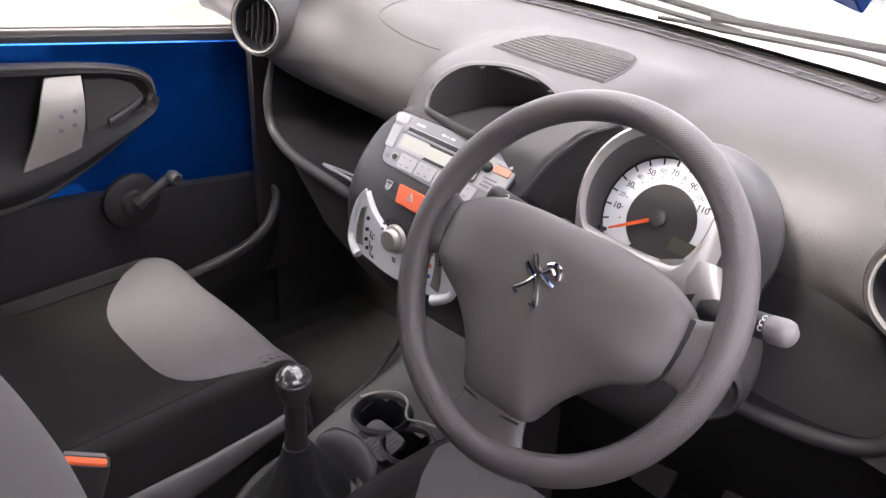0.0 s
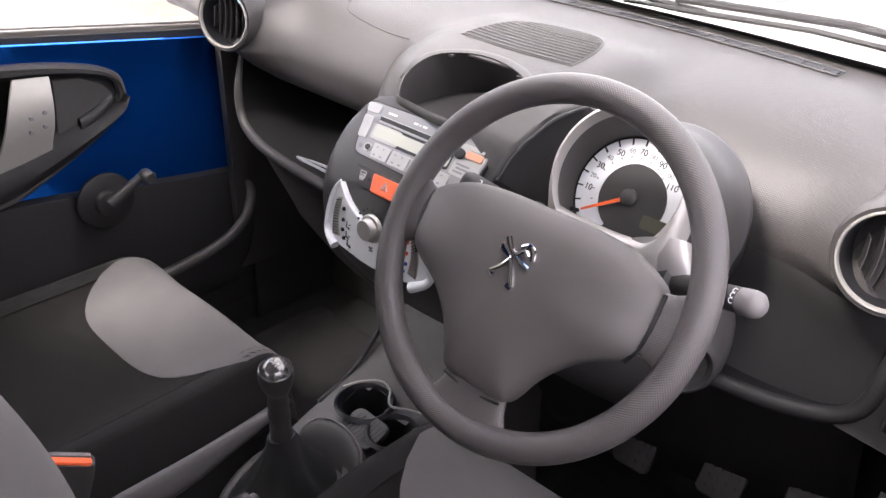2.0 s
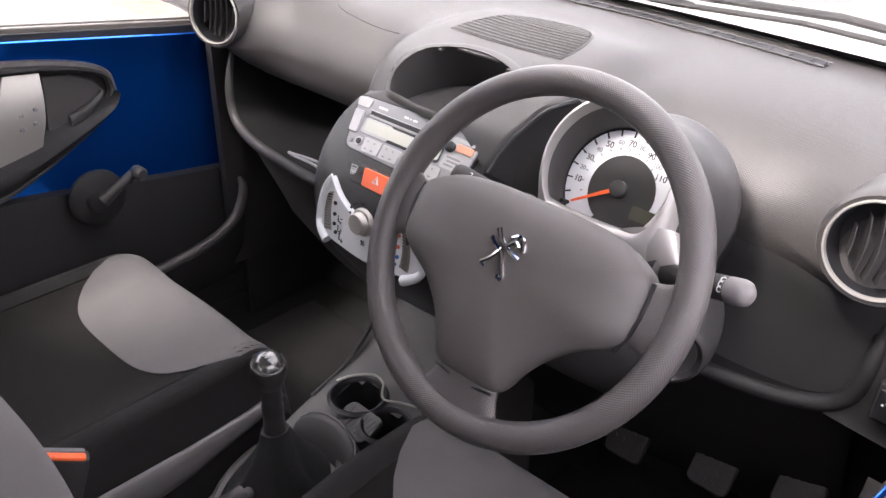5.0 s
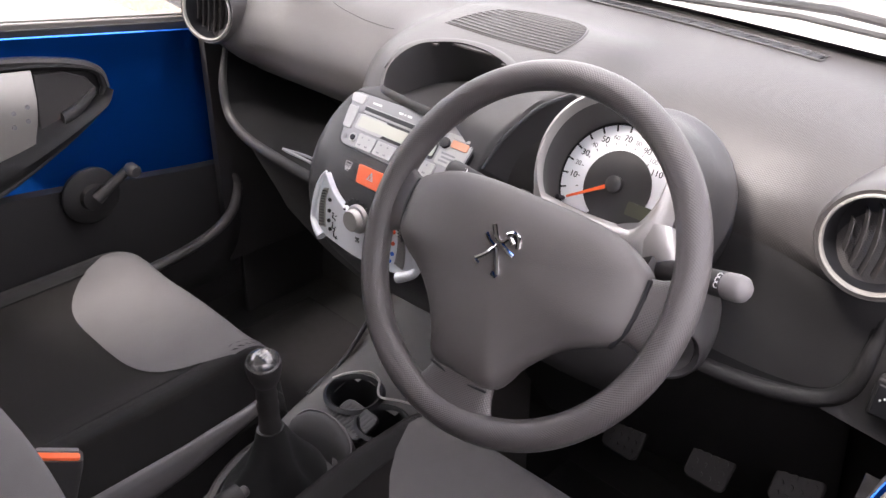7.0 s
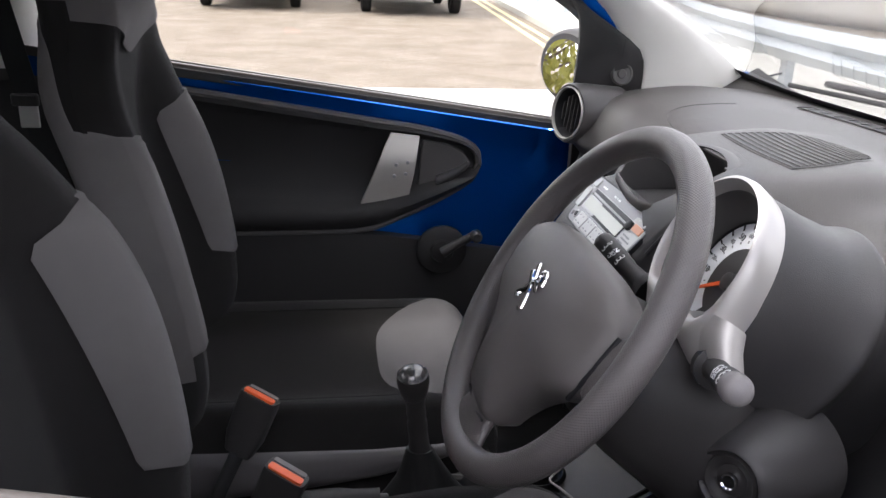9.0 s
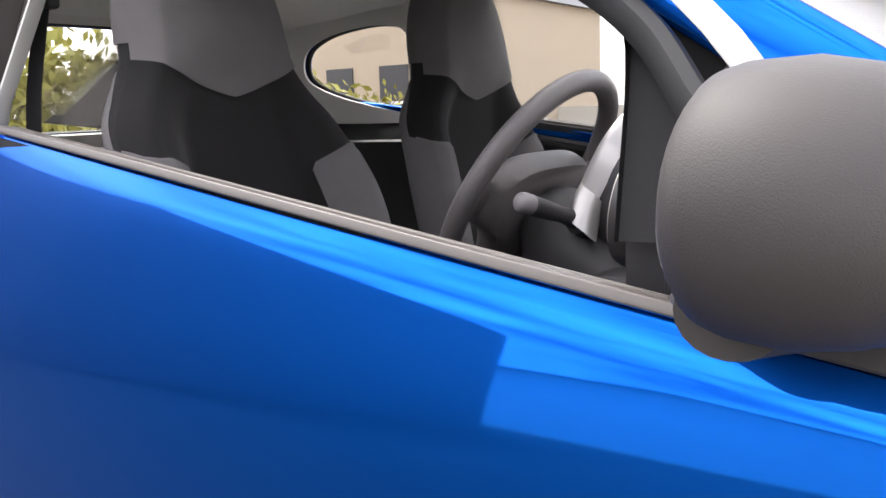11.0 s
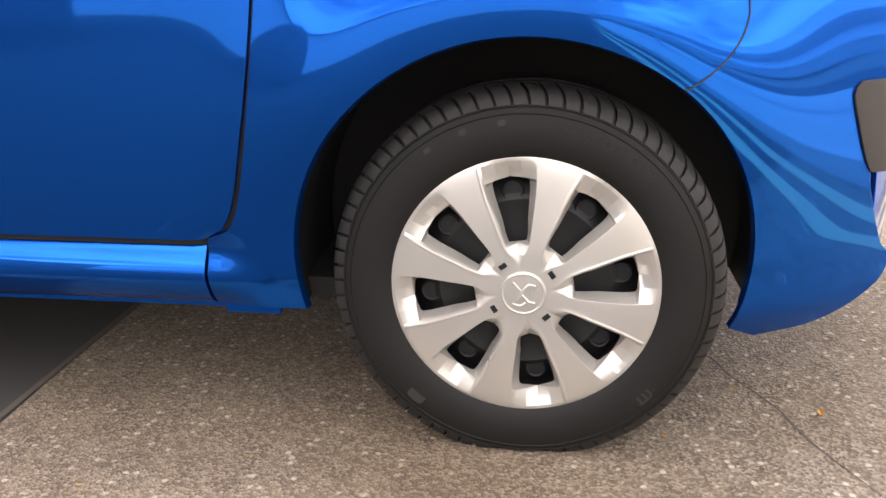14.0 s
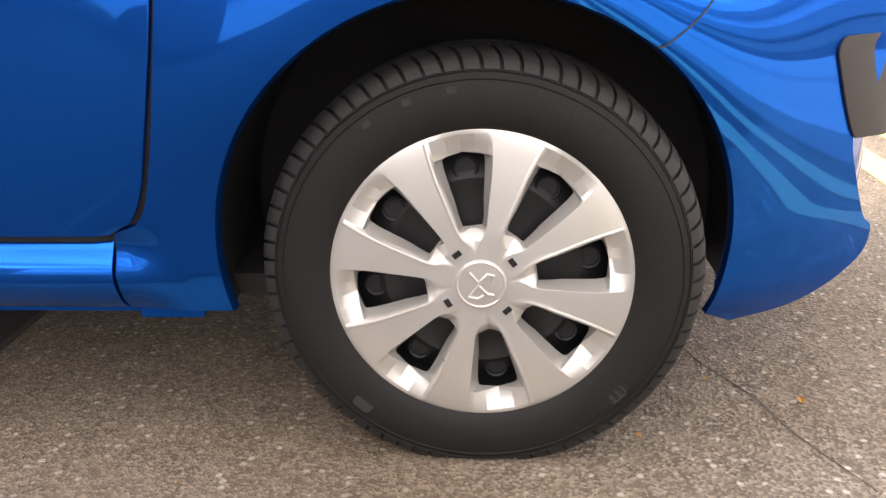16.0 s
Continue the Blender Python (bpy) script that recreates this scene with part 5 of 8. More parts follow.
g = Geo().grid([[(x, y, rim_z(x, y)) for x, y in TR], [((x + u) / 2, (y + v) / 2, rim_z((x + u) / 2, (y + v) / 2) + 0.0015) for (x, y), (u, v) in zip(TR, OUT)],
                [(u, v, rim_z(u, v) - 0.001) for u, v in OUT], [(u, v, rim_z(u, v) - 0.010) for u, v in OUT]], close_v=True)
part("tray_rim", g, "dash", tray, smooth=60)

# radio
RM = frame_at((0.036, -0.801, 0.953), (0, -0.76, 0.65)) @ Matrix.Diagonal((1.12, 1.0, 1.0, 1.0))


def on_radio(poly, h0, h1):
    return Geo().prism(poly, RM, h0, h1)


def rect(x0, y0, x1, y1, r=0.002):
    """Rounded rectangle outline."""
    out = []
    for cx, cy, a in ((x1 - r, y1 - r, 0), (x0 + r, y1 - r, 90), (x0 + r, y0 + r, 180), (x1 - r, y0 + r, 270)):
        for d in (0, 45, 90):
            out.append((cx + r * math.cos(radians(a + d)), cy + r * math.sin(radians(a + d))))
    return out


def rounded(poly, r):
    """Outline with its corners rounded off."""
    out = []
    for i, p in enumerate(poly):
        p, a, b = Vector(p), Vector(poly[i - 1]), Vector(poly[(i + 1) % len(poly)])
        p0, p1 = p + (a - p).normalized() * r, p + (b - p).normalized() * r
        for t in (0, 0.25, 0.5, 0.75, 1):
            q = p0 * (1 - t) ** 2 + p * 2 * t * (1 - t) + p1 * t * t
            out.append((q.x, q.y))
    return out


radio = thing("car_radio", (0.03, -0.795, 0.93), "silver-grey car radio with disc slot and worn pale buttons", "car radio")
FACE = [(-0.092, -0.045), (0.094, -0.050), (0.100, 0.034), (0.0, 0.0355), (-0.108, 0.0325)]
part("radio_surround", on_radio(rounded(FACE, 0.012), -0.02, 0.0036), "ink", radio)
part("faceplate", on_radio(rounded([(x * 0.976, y * 0.945) for x, y in FACE], 0.011), -0.01, 0.0042), "radio", radio, bevel=0.001)
part("slot_shelf", on_radio(rect(-0.080, 0.0070, 0.060, 0.0162, 0.002), 0.003, 0.0048), "button", radio, bevel=0.0006)
part("disc_slot", on_radio([(-0.078, 0.0096), (0.058, 0.0084), (0.058, 0.0152), (-0.076, 0.0148)], 0.004, 0.0052), "ink", radio)
part("display_window", on_radio(rect(-0.0775, -0.0178, 0.052, 0.0056, 0.004), 0.003, 0.0050), "ink", radio)
# pale plate paints the sky's glare on the window's left part
part("display_glare", on_radio(rect(-0.0775, -0.0178, -0.030, 0.0046, 0.004), 0.003, 0.0053), "button", radio, bevel=0.0006)
part("display", on_radio(rect(-0.0735, -0.0138, 0.050, 0.0022, 0.0025), 0.003, 0.0056), "lcd", radio, "pale display")
for i in range(4):
    x0 = -0.0635 + 0.0318 * i
    key = part("preset_button", on_radio(rounded([(x0 + 0.003 * (i == 0), -0.0412), (x0 + 0.0300, -0.0412), (x0 + 0.0300, -0.0212), (x0, -0.0212)], 0.0025), 0.003, 0.0064), "button", radio, bevel=0.0008)
    for k in (0, 1):
        part("marking_bar", on_radio(rect(x0 + 0.006 + 0.011 * k, -0.0375, x0 + 0.0105 + 0.011 * k, -0.0355, 0.0006), 0.006, 0.0067), "greyprint", key)
        part("marking_bar", on_radio(rect(x0 + 0.007 + 0.011 * k, -0.0270, x0 + 0.0090 + 0.011 * k, -0.0248, 0.0006), 0.006, 0.0067), "greyprint", key)
part("source_button", on_radio(rounded([(-0.1015, 0.0150), (-0.0800, 0.0150), (-0.0795, 0.0288), (-0.1045, 0.0282)], 0.004), 0.003, 0.0066), "button", radio, "worn white button", bevel=0.001)
part("tuning_button", on_radio(rounded([(-0.0955, -0.0212), (-0.0815, -0.0212), (-0.0840, 0.0105), (-0.1005, 0.0105)], 0.003), 0.003, 0.0066), "button", radio, "worn white button", bevel=0.001)
part("eject_button", Geo().lathe([(0.0075, 0.003), (0.0075, 0.0048), (0.0066, 0.0054), (0, 0.0054)], RM @ Matrix.Translation((-0.0815, 0.0112, 0)), 20), "radio", radio)
part("volume_knob", Geo().lathe([(0.0062, 0.003), (0.0062, 0.0056), (0.0046, 0.0060), (0.0040, 0.0046), (0, 0.0046)], RM @ Matrix.Translation((-0.0715, -0.0300, 0)), 20), "button", radio)
part("knob_hole", Geo().lathe([(0.0040, 0.0046), (0.0036, 0.0064), (0, 0.0066)], RM @ Matrix.Translation((-0.0715, -0.0300, 0)), 16), "ink", radio)
part("small_key", on_radio(rounded([(-0.0855, -0.0365), (-0.0805, -0.0345), (-0.0830, -0.0285), (-0.0870, -0.0300)], 0.0015), 0.003, 0.0052), "greyprint", radio)
part("right_pad", on_radio(rounded([(0.0545, -0.0195), (0.0925, -0.0195), (0.0945, 0.0235), (0.0560, 0.0235)], 0.004), 0.003, 0.0046), "button", radio, bevel=0.0008)
part("mode_button", on_radio(rect(0.0660, 0.0172, 0.0900, 0.0218, 0.0015), 0.004, 0.0062), "button", radio, bevel=0.0008)
part("tuning_knob", Geo().lathe([(0.0068, 0.003), (0.0068, 0.0085), (0.0050, 0.0095), (0, 0.0095)], RM @ Matrix.Translation((0.0590, 0.0085, 0)), 20), "ink", radio)
part("amber_key", on_radio(rect(0.0675, 0.0060, 0.0915, 0.0160, 0.002), 0.004, 0.0066), "amber", radio, bevel=0.0006)
for x, y, w in ((0.060, -0.0040, 0.020), (0.062, -0.0090, 0.024), (0.060, -0.0140, 0.014)):
    part("marking_bar", on_radio(rect(x, y - 0.0012, x + w, y + 0.0012, 0.0005), 0.004, 0.0050), "greyprint", radio)
for x, w in ((-0.068, 0.015), (-0.024, 0.007), (-0.0145, 0.002), (-0.0095, 0.007)):
    part("marking_bar", on_radio(rect(x, 0.0215, x + w, 0.0242, 0.0006), 0.003, 0.0045), "print", radio)

# hazard row: dark pill let into the stack
HMx = frame_at((0.030, -0.842, 0.893), (0, -0.88, 0.47)) @ Matrix.Translation((0.006, 0.0035, 0.0035))
PILL = rounded([(-0.074, -0.0135), (0.070, -0.0150), (0.086, 0.0145), (-0.089, 0.0140)], 0.008)
hz = part("switch_row", Geo().prism(PILL, HMx, -0.02, 0.0016), "ink", stack, "row of switches in a dark pill-shaped recess", bevel=0.001)
part("switch_plate", Geo().prism([(x * 0.972, y * 0.88) for x, y in PILL], HMx, -0.01, 0.0026), "shade", hz, bevel=0.0012)
part("hazard_button", Geo().prism(rounded([(-0.0440, -0.0122), (0.0050, -0.0128), (0.0075, 0.0128), (-0.0480, 0.0124)], 0.003), HMx, 0.0, 0.0062), "orange", hz, "orange hazard button", bevel=0.002)
for r in (0.0066, 0.0034):
    part("hazard_sign", Geo().tube([HMx @ Vector((-0.0200 + r * math.cos(a), r * math.sin(a) + 0.001, 0.0066)) for a in (math.pi / 2, math.pi * 7 / 6, math.pi * 11 / 6)], 0.0007, 5, closed=True), "print", hz)
part("demist_sign", Geo().tube([HMx @ Vector((-0.0670 + x, y + 0.004, 0.0040)) for x, y in ((-0.0045, -0.004), (0.0045, -0.004), (0.0055, 0.005), (-0.0055, 0.005))], 0.0006, 5, closed=True), "print", hz)
for k in (-1, 0, 1):
    part("demist_sign", Geo().tube([HMx @ Vector((-0.0670 + 0.0028 * k + d, y, 0.0040)) for d, y in ((0, 0.006), (0.0008, 0.003), (-0.0008, 0.000), (0, -0.0035))], 0.0005, 5), "print", hz)
part("switch_lamp", Geo().lathe([(0.0022, 0.003), (0.0022, 0.0042), (0, 0.0044)], HMx @ Matrix.Translation((-0.0545, 0.0015, 0)), 12), "ink", hz)

# heater panel: white curved band with knob and side horns
HP = frame_at((0.021, -0.864, 0.844), (0, -0.99, 0.12))


def heat(u, v):
    """Point on the curved band, u across, v up."""
    u *= 0.86
    return HP @ Vector((u, v, 0.006 + 0.25 * (0.10 ** 2 - u * u) - 8.0 * max(0, abs(u) - 0.075) ** 2))


band = [(-0.088, 0.047), (-0.078, 0.036), (-0.063, 0.0225), (-0.042, 0.0120), (-0.022, 0.004), (0, 0.001), (0.022, 0.004), (0.042, 0.0120), (0.063, 0.0225), (0.078, 0.036), (0.088, 0.047)]
low = [(-0.116, -0.026), (-0.104, -0.037), (-0.084, -0.044), (-0.056, -0.047), (-0.028, -0.050), (0, -0.051), (0.028, -0.050), (0.056, -0.047), (0.084, -0.044), (0.104, -0.037), (0.116, -0.026)]
up = spline([(*p, 0) for p in band], 5)
dn = spline([(*p, 0) for p in low], 5)


def end_bow(u, v):
    """The ends of the band bow outwards."""
    t = min(1, max(0, (v + 0.03) / 0.077))
    return u + math.copysign(0.030 * t * (1 - t) * min(1, abs(u) / 0.105) ** 5, u)


g = Geo().grid([[heat(end_bow(a.x + (b.x - a.x) * t, a.y + (b.y - a.y) * t), a.y + (b.y - a.y) * t) for t in np.linspace(0, 1, 13)] for a, b in zip(up, dn)])
heater = part("heater_panel", g, "white", stack, "white heater panel with controls", thick=0.01, smooth=50, bevel=0.002)
for sx in (-1, 1):
    def on_grid(a, b):
        """Place on the grille: a outwards, b up."""
        v = -0.030 + 0.058 * b - 0.003 * a
        return heat(sx * (0.0790 + (0.0170 - 0.006 * b) * a - 0.002 * b + 0.020 * b * (1 - b)), v)

    gr = part("side_grille", Geo().grid([[on_grid(a, b) + Vector((0, -0.0025, 0)) for b in np.linspace(0, 1, 9)] for a in np.linspace(0, 1, 5)]), "satin", heater, "perforated silver grille", thick=0.003)
    for i in range(5):
        for j in range(13):
            part("grille_hole", Geo().lathe([(0.0, 0.0029), (0.0009, 0.0029), (0.0010, 0.002)], frame_at(on_grid(0.12 + 0.19 * i, 0.05 + 0.072 * j + 0.012 * (i % 2)) + Vector((0, -0.0002, 0)), HP.col[2].xyz), 6), "ink", gr)
    for i, v in enumerate((-0.0300, -0.0185, -0.0040, 0.0120)):
        p = heat(sx * (0.0725 - 0.004 * (i == 0)), v)
        n = HP.col[2].xyz
        part("air_lamp", Geo().lathe([(0, 0.002), (0.0026, 0.002), (0.0028, 0)], frame_at(p, n), 12), ("ink" if sx < 0 else ("redtick" if i > 1 else "bluetick")), heater)
        if sx < 0 and i < 3:
            # seated figure with an arrow
            q = frame_at(p, n) @ Matrix.Translation((0.0110, -0.0055, 0.001))
            sign = part("air_sign", Geo().tube([q @ Vector(c) for c in ((-0.0030, 0.0026, 0), (-0.0034, -0.0022, 0), (0.0012, -0.0024, 0), (0.0022, -0.0050, 0))], 0.0009, 5), "ink", heater)
            part("sign_head", Geo().lathe([(0, 0.0006), (0.0013, 0.0006), (0.0013, 0)], q @ Matrix.Translation((-0.0028, 0.0050, 0)), 8), "ink", sign)
            dy = (-0.0035, 0.0, 0.0035)[i]
            part("sign_arrow", Geo().tube([q @ Vector(c) for c in ((0.0050, dy, 0), (0.0014, dy * 0.4, 0), (0.0028, dy * 0.4 + 0.0014, 0))], 0.0006, 5), "ink", sign)
    # rounded outer border that ends in a thumb-shaped horn
    edge = [(0.084, 0.050), (0.093, 0.040), (0.1040, 0.024), (0.1115, 0.005), (0.1160, -0.014), (0.1185, -0.025), (0.1130, -0.034), (0.1010, -0.041), (0.0880, -0.047)]
    pts = spline([heat(sx * u, v) + Vector((0, -0.001, 0)) for u, v in edge], 4)
    rr = [0.0018 + 0.0036 * min(1, i / 14) + 0.0020 * max(0, (i - 20) / 12) for i in range(len(pts))]
    part("panel_horn", Geo().tube(pts, rr, 10), "white", heater, smooth=70)
part("fan_knob", Geo().lathe([(0.0195, 0.0), (0.0195, 0.003), (0.0180, 0.0055), (0.0150, 0.0065), (0.0145, 0.014), (0.0130, 0.0158), (0, 0.0158)], frame_at(heat(-0.004, 0.006), HP.col[2].xyz), 40), "satin", heater, "satin silver fan knob")
for i in range(9):
    a = radians(-80 + 20 * i)
    part("fan_tick", Geo().box(heat(-0.004, 0.006) + Vector((0.027 * math.sin(a), -0.001, 0.027 * math.cos(a))), (0.0026, 0.002, 0.0026)), "ink", heater)
for i in range(4):
    q = frame_at(heat(-0.004, -0.0245), HP.col[2].xyz) @ Matrix.Rotation(math.pi / 2 * i + 0.3, 4, "Z")
    part("fan_sign", Geo().prism([(0.0003, 0.0003), (0.0034, 0.0006), (0.0040, 0.0026), (0.0018, 0.0030)], q, 0, 0.0008), "ink", heater)

# lower dash: parcel shelves either side, their lips, knee panels
for sx in (-1, 1):
    lip = spline([(0.606 * sx, -0.650, 0.90), (0.603 * sx, -0.664, 0.835), (0.594 * sx, -0.669, 0.784), (0.562 * sx, -0.677, 0.759), (0.49 * sx, -0.692, 0.750), (0.38 * sx, -0.710, 0.754), (0.24 * sx, -0.735, 0.768), (0.13 * sx, -0.75, 0.785)], 6)
    part("shelf_lip", Geo().tube(lip, [0.004 + 0.0065 * min(1, i / 7) for i in range(len(lip))], 10), "black" if sx < 0 else "doorblack", DASH, "rounded parcel shelf lip")
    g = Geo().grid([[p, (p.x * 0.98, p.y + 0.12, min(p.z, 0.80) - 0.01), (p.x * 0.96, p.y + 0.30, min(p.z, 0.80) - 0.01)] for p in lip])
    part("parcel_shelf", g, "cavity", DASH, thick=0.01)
    rows = [[(p.x, p.y + 0.004, p.z), (p.x * 1.0, p.y + 0.05, p.z - 0.10), (p.x, p.y + 0.12, 0.52), (p.x, p.y + 0.2, 0.40)] for p in lip[10:]]
    part("knee_panel", Geo().grid(rows), "doorblack", DASH, thick=0.012, smooth=60)
    if sx > 0:
        rows = []
        for x in np.linspace(0.20, 0.690, 30):
            a = Vector(dash_at(x, (-0.406, 0.902)))
            b = Vector((x, -0.676 + 0.02 * abs(x - 0.45), 0.752 + 0.06 * max(0, (x - 0.56) / 0.13) ** 2))
            rows.append([a + Vector((0, 0.006, 0.012)), a + Vector((0, -0.001, -0.004))] + [a.lerp(b, t) + Vector((0, 0.012 * math.sin(math.pi * t), 0)) for t in (0.2, 0.4, 0.6, 0.8, 1.0)] + [b + Vector((0, 0.05, -0.012))])
        part("knee_cover", Geo().grid(rows), "doorblack", DASH, "dark grained panel below the driver's vent", smooth=60)
        rows = [[(p.x, p.y + 0.003, p.z), (p.x + 0.012, p.y - 0.004, p.z - 0.006 * min(1, i / 12)), (0.66, p.y - 0.001, p.z - 0.016 * min(1, i / 12)), (0.694, p.y + 0.014, p.z - 0.03 * min(1, i / 12))] for i, p in enumerate(lip[:19])]
        part("dash_cheek", Geo().grid(rows), "doorblack", DASH, "dark panel between shelf and door", thick=0.004, smooth=60)
    g = Geo().grid([[(0.685 * sx, y, z) for y in (-0.375, -0.60, -0.66)] for z in (0.40, 0.7, 0.98)])
    part("dash_end", g, "black", DASH, thick=0.02)
# back of the recess, in the same painted-in shade as the shelf
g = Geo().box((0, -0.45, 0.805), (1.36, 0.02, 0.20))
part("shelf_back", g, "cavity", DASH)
part("dash_inner", Geo().box((0, -0.42, 0.62), (1.36, 0.02, 0.44)), "carpet", DASH)
# switch plate on the driver's end
swp = part("switch_plate", Geo().box((0.637, -0.684, 0.806), (0.034, 0.02, 0.046), Matrix.Rotation(radians(-10), 3, "X")), "doorblack", DASH, bevel=0.004)
part("beam_switch", Geo().box((0.638, -0.693, 0.806), (0.027, 0.006, 0.036), Matrix.Rotation(radians(-10), 3, "X")), "ink", swp, bevel=0.002)
for i in range(3):
    part("switch_mark", Geo().box((0.631 + 0.004 * i, -0.6965 - 0.0007 * i, 0.808 + 0.004 * i), (0.0022, 0.002, 0.0018)), "print", swp)
part("switch_mark", Geo().tube([(0.633, -0.6955, 0.795), (0.639, -0.6955, 0.795), (0.637, -0.6960, 0.799)], 0.0007, 5, closed=True), "print", swp)
# cable end looped on the shelf
cab = thing("charging_cable", (-0.22, -0.73, 0.80), "thin blue-black cable looped on the parcel shelf", "cable")
part("cable", Geo().tube(spline([(-0.33, -0.735, 0.798), (-0.30, -0.745, 0.804), (-0.24, -0.75, 0.808), (-0.17, -0.76, 0.806), (-0.20, -0.735, 0.800), (-0.27, -0.725, 0.798), (-0.33, -0.735, 0.798)], 5), 0.0024, 6), "greyprint", cab)

# ---- instrument pod ----
DM = frame_at((0.330, -0.788, 0.9855), (0, -math.cos(radians(28)), math.sin(radians(28))))
POD = thing("instrument_pod", (0.33, -0.77, 0.9), "hooded speedometer pod with silver ring", "speedometer")


def pod_ring(r, h, squash=1.0, drop=0.0, n=64, flat=None, tail=0.0):
    """Ring round the dial, leaning forward with its height; flat cuts its foot, tail draws it out towards the stalk."""
    out = []
    lean = min(1.0, max(0.0, h / 0.036))
    for i in range(n):
        a = 2 * math.pi * i / n
        c, s = math.cos(a), math.sin(a)
        d = (math.degrees(a) + 42 + 180) % 360 - 180
        q = r * (1 + tail * math.exp(-(d / 24) ** 2))
        x, y = q * c, q * s * squash
        if s < 0:
            y -= drop * (-s) ** 2
        x, y = x + 0.006 * lean, y + 0.015 * lean
        if flat is not None and y < flat:
            y = flat + (y - flat) * 0.12
        out.append(DM @ Vector((x, y, h)))
    return out


part("silver_hood", Geo().grid([pod_ring(0.0725, 0.026, flat=-0.034), pod_ring(0.0735, 0.036, flat=-0.037, tail=0.02), pod_ring(0.0755, 0.0395, flat=-0.043, tail=0.08), pod_ring(0.079, 0.0375, flat=-0.052, tail=0.16), pod_ring(0.0830, 0.028, drop=0.01, flat=-0.066, tail=0.20), pod_ring(0.0858, 0.014, drop=0.02, flat=-0.08, tail=0.20), pod_ring(0.0868, 0.004, drop=0.03, tail=0.18)], close_v=True), "silver", POD, "broad silver ring", smooth=60)
part("pod_tunnel", Geo().grid([pod_ring(0.0728, 0.027, flat=-0.034), pod_ring(0.0725, 0.014, flat=-0.044), pod_ring(0.0700, 0.000, flat=-0.058), pod_ring(0.067, -0.012), pod_ring(0.065, -0.022)], close_v=True), "trim", POD, smooth=60)
part("pod_shell", Geo().grid([pod_ring(0.0855, 0.008, 1, 0.05), pod_ring(0.0880, 0.004, 1, 0.055), pod_ring(0.0910, -0.035, 0.98, 0.06), pod_ring(0.0945, -0.068, 0.97, 0.06), pod_ring(0.0985, -0.086, 0.97, 0.06), pod_ring(0.1045, -0.096, 0.97, 0.06), pod_ring(0.1065, -0.101, 0.97, 0.06), pod_ring(0.1055, -0.106, 0.96, 0.06), pod_ring(0.0980, -0.112, 0.95, 0.06), pod_ring(0.0900, -0.13, 0.95, 0.06), pod_ring(0.0840, -0.20, 0.9, 0.06)], close_v=True), "shade", POD, "dark grey pod shell with a flared edge", smooth=50)
# silver leg from the ring to the stalk
rows = []
for t, w, h in ((0.0, 0.030, 0.027), (0.35, 0.027, 0.024), (0.7, 0.024, 0.016), (1.0, 0.023, 0.008)):
    c = Vector((0.070 + 0.030 * t, -0.030 - 0.040 * t))
    rows.append([DM @ Vector((c.x + w * math.cos(a), c.y + 0.35 * w * math.cos(a) + 0.004 * math.sin(a), h - 0.008 + 0.020 * math.copysign(abs(math.sin(a)) ** 0.6, math.sin(a)))) for a in np.linspace(0, 2 * math.pi, 28, endpoint=False)])
part("silver_leg", Geo().loft(rows), "silver", POD, "silver leg reaching down to the stalk", smooth=70)
dial = part("dial", Geo().prism(disc(0, 0, 0.066, 0.066, 64), DM, -0.022, -0.014), "dial", POD, "white speedometer dial")
part("dial_centre", Geo().prism(disc(0.006, -0.002, 0.040, 0.040, 48), DM, -0.016, -0.012), "dialdark", dial)
# dark plate: shade over the dial's foot, put in as colour
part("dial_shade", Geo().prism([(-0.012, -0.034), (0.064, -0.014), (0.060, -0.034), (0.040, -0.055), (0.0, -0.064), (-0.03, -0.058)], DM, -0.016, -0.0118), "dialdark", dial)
part("odometer", Geo().prism(rect(0.026, -0.026, 0.056, -0.011, 0.002), DM, -0.014, -0.0112), "dimlcd", dial, "dim odometer window")
part("dial_edge", Geo().tube([DM @ Vector((0.0655 * math.cos(a), 0.0655 * math.sin(a), -0.0135)) for a in np.linspace(0, 2 * math.pi, 64, endpoint=False)], 0.0012, 6, closed=True), "ink", dial)
for i in range(12):
    a = radians(201 - 15.5 * i)
    Mx = DM @ Matrix.Translation((0, 0, -0.0138)) @ Matrix.Rotation(a, 4, "Z")
    part("speed_tick", Geo().prism([(0.0575, -0.0009), (0.0645, -0.0009), (0.0645, 0.0009), (0.0575, 0.0009)], Mx, 0, 0.0008), "ink", dial)
    if i:
        big = i % 2 == 1
        p = DM @ Vector((0.0505 * math.cos(a), 0.0505 * math.sin(a), -0.0136))
        text("speed_number", str(i * 10), 0.0098 if big else 0.0075, DM @ Matrix.Translation((0.0505 * math.cos(a), 0.0505 * math.sin(a), -0.0136)), "ink" if big else "greyprint", dial, 0.0003)
    part("inner_tick", Geo().prism([(0.0425, -0.0006), (0.0452, -0.0006), (0.0452, 0.0006), (0.0425, 0.0006)], Mx, 0, 0.0006), "greyprint", dial)
Mx = DM @ Matrix.Translation((0.004, 0.0, -0.008)) @ Matrix.Rotation(radians(212), 4, "Z")
part("needle", Geo().prism([(0.006, -0.0022), (0.058, -0.0011), (0.058, 0.0011), (0.006, 0.0022)], Mx, -0.0008, 0.0012), "orange", dial, "orange-red needle")
part("needle_hub", Geo().lathe([(0.0095, -0.006), (0.0095, 0.002), (0.007, 0.004), (0, 0.004)], DM @ Matrix.Translation((0.004, 0, -0.008)), 28), "dialdark", dial)
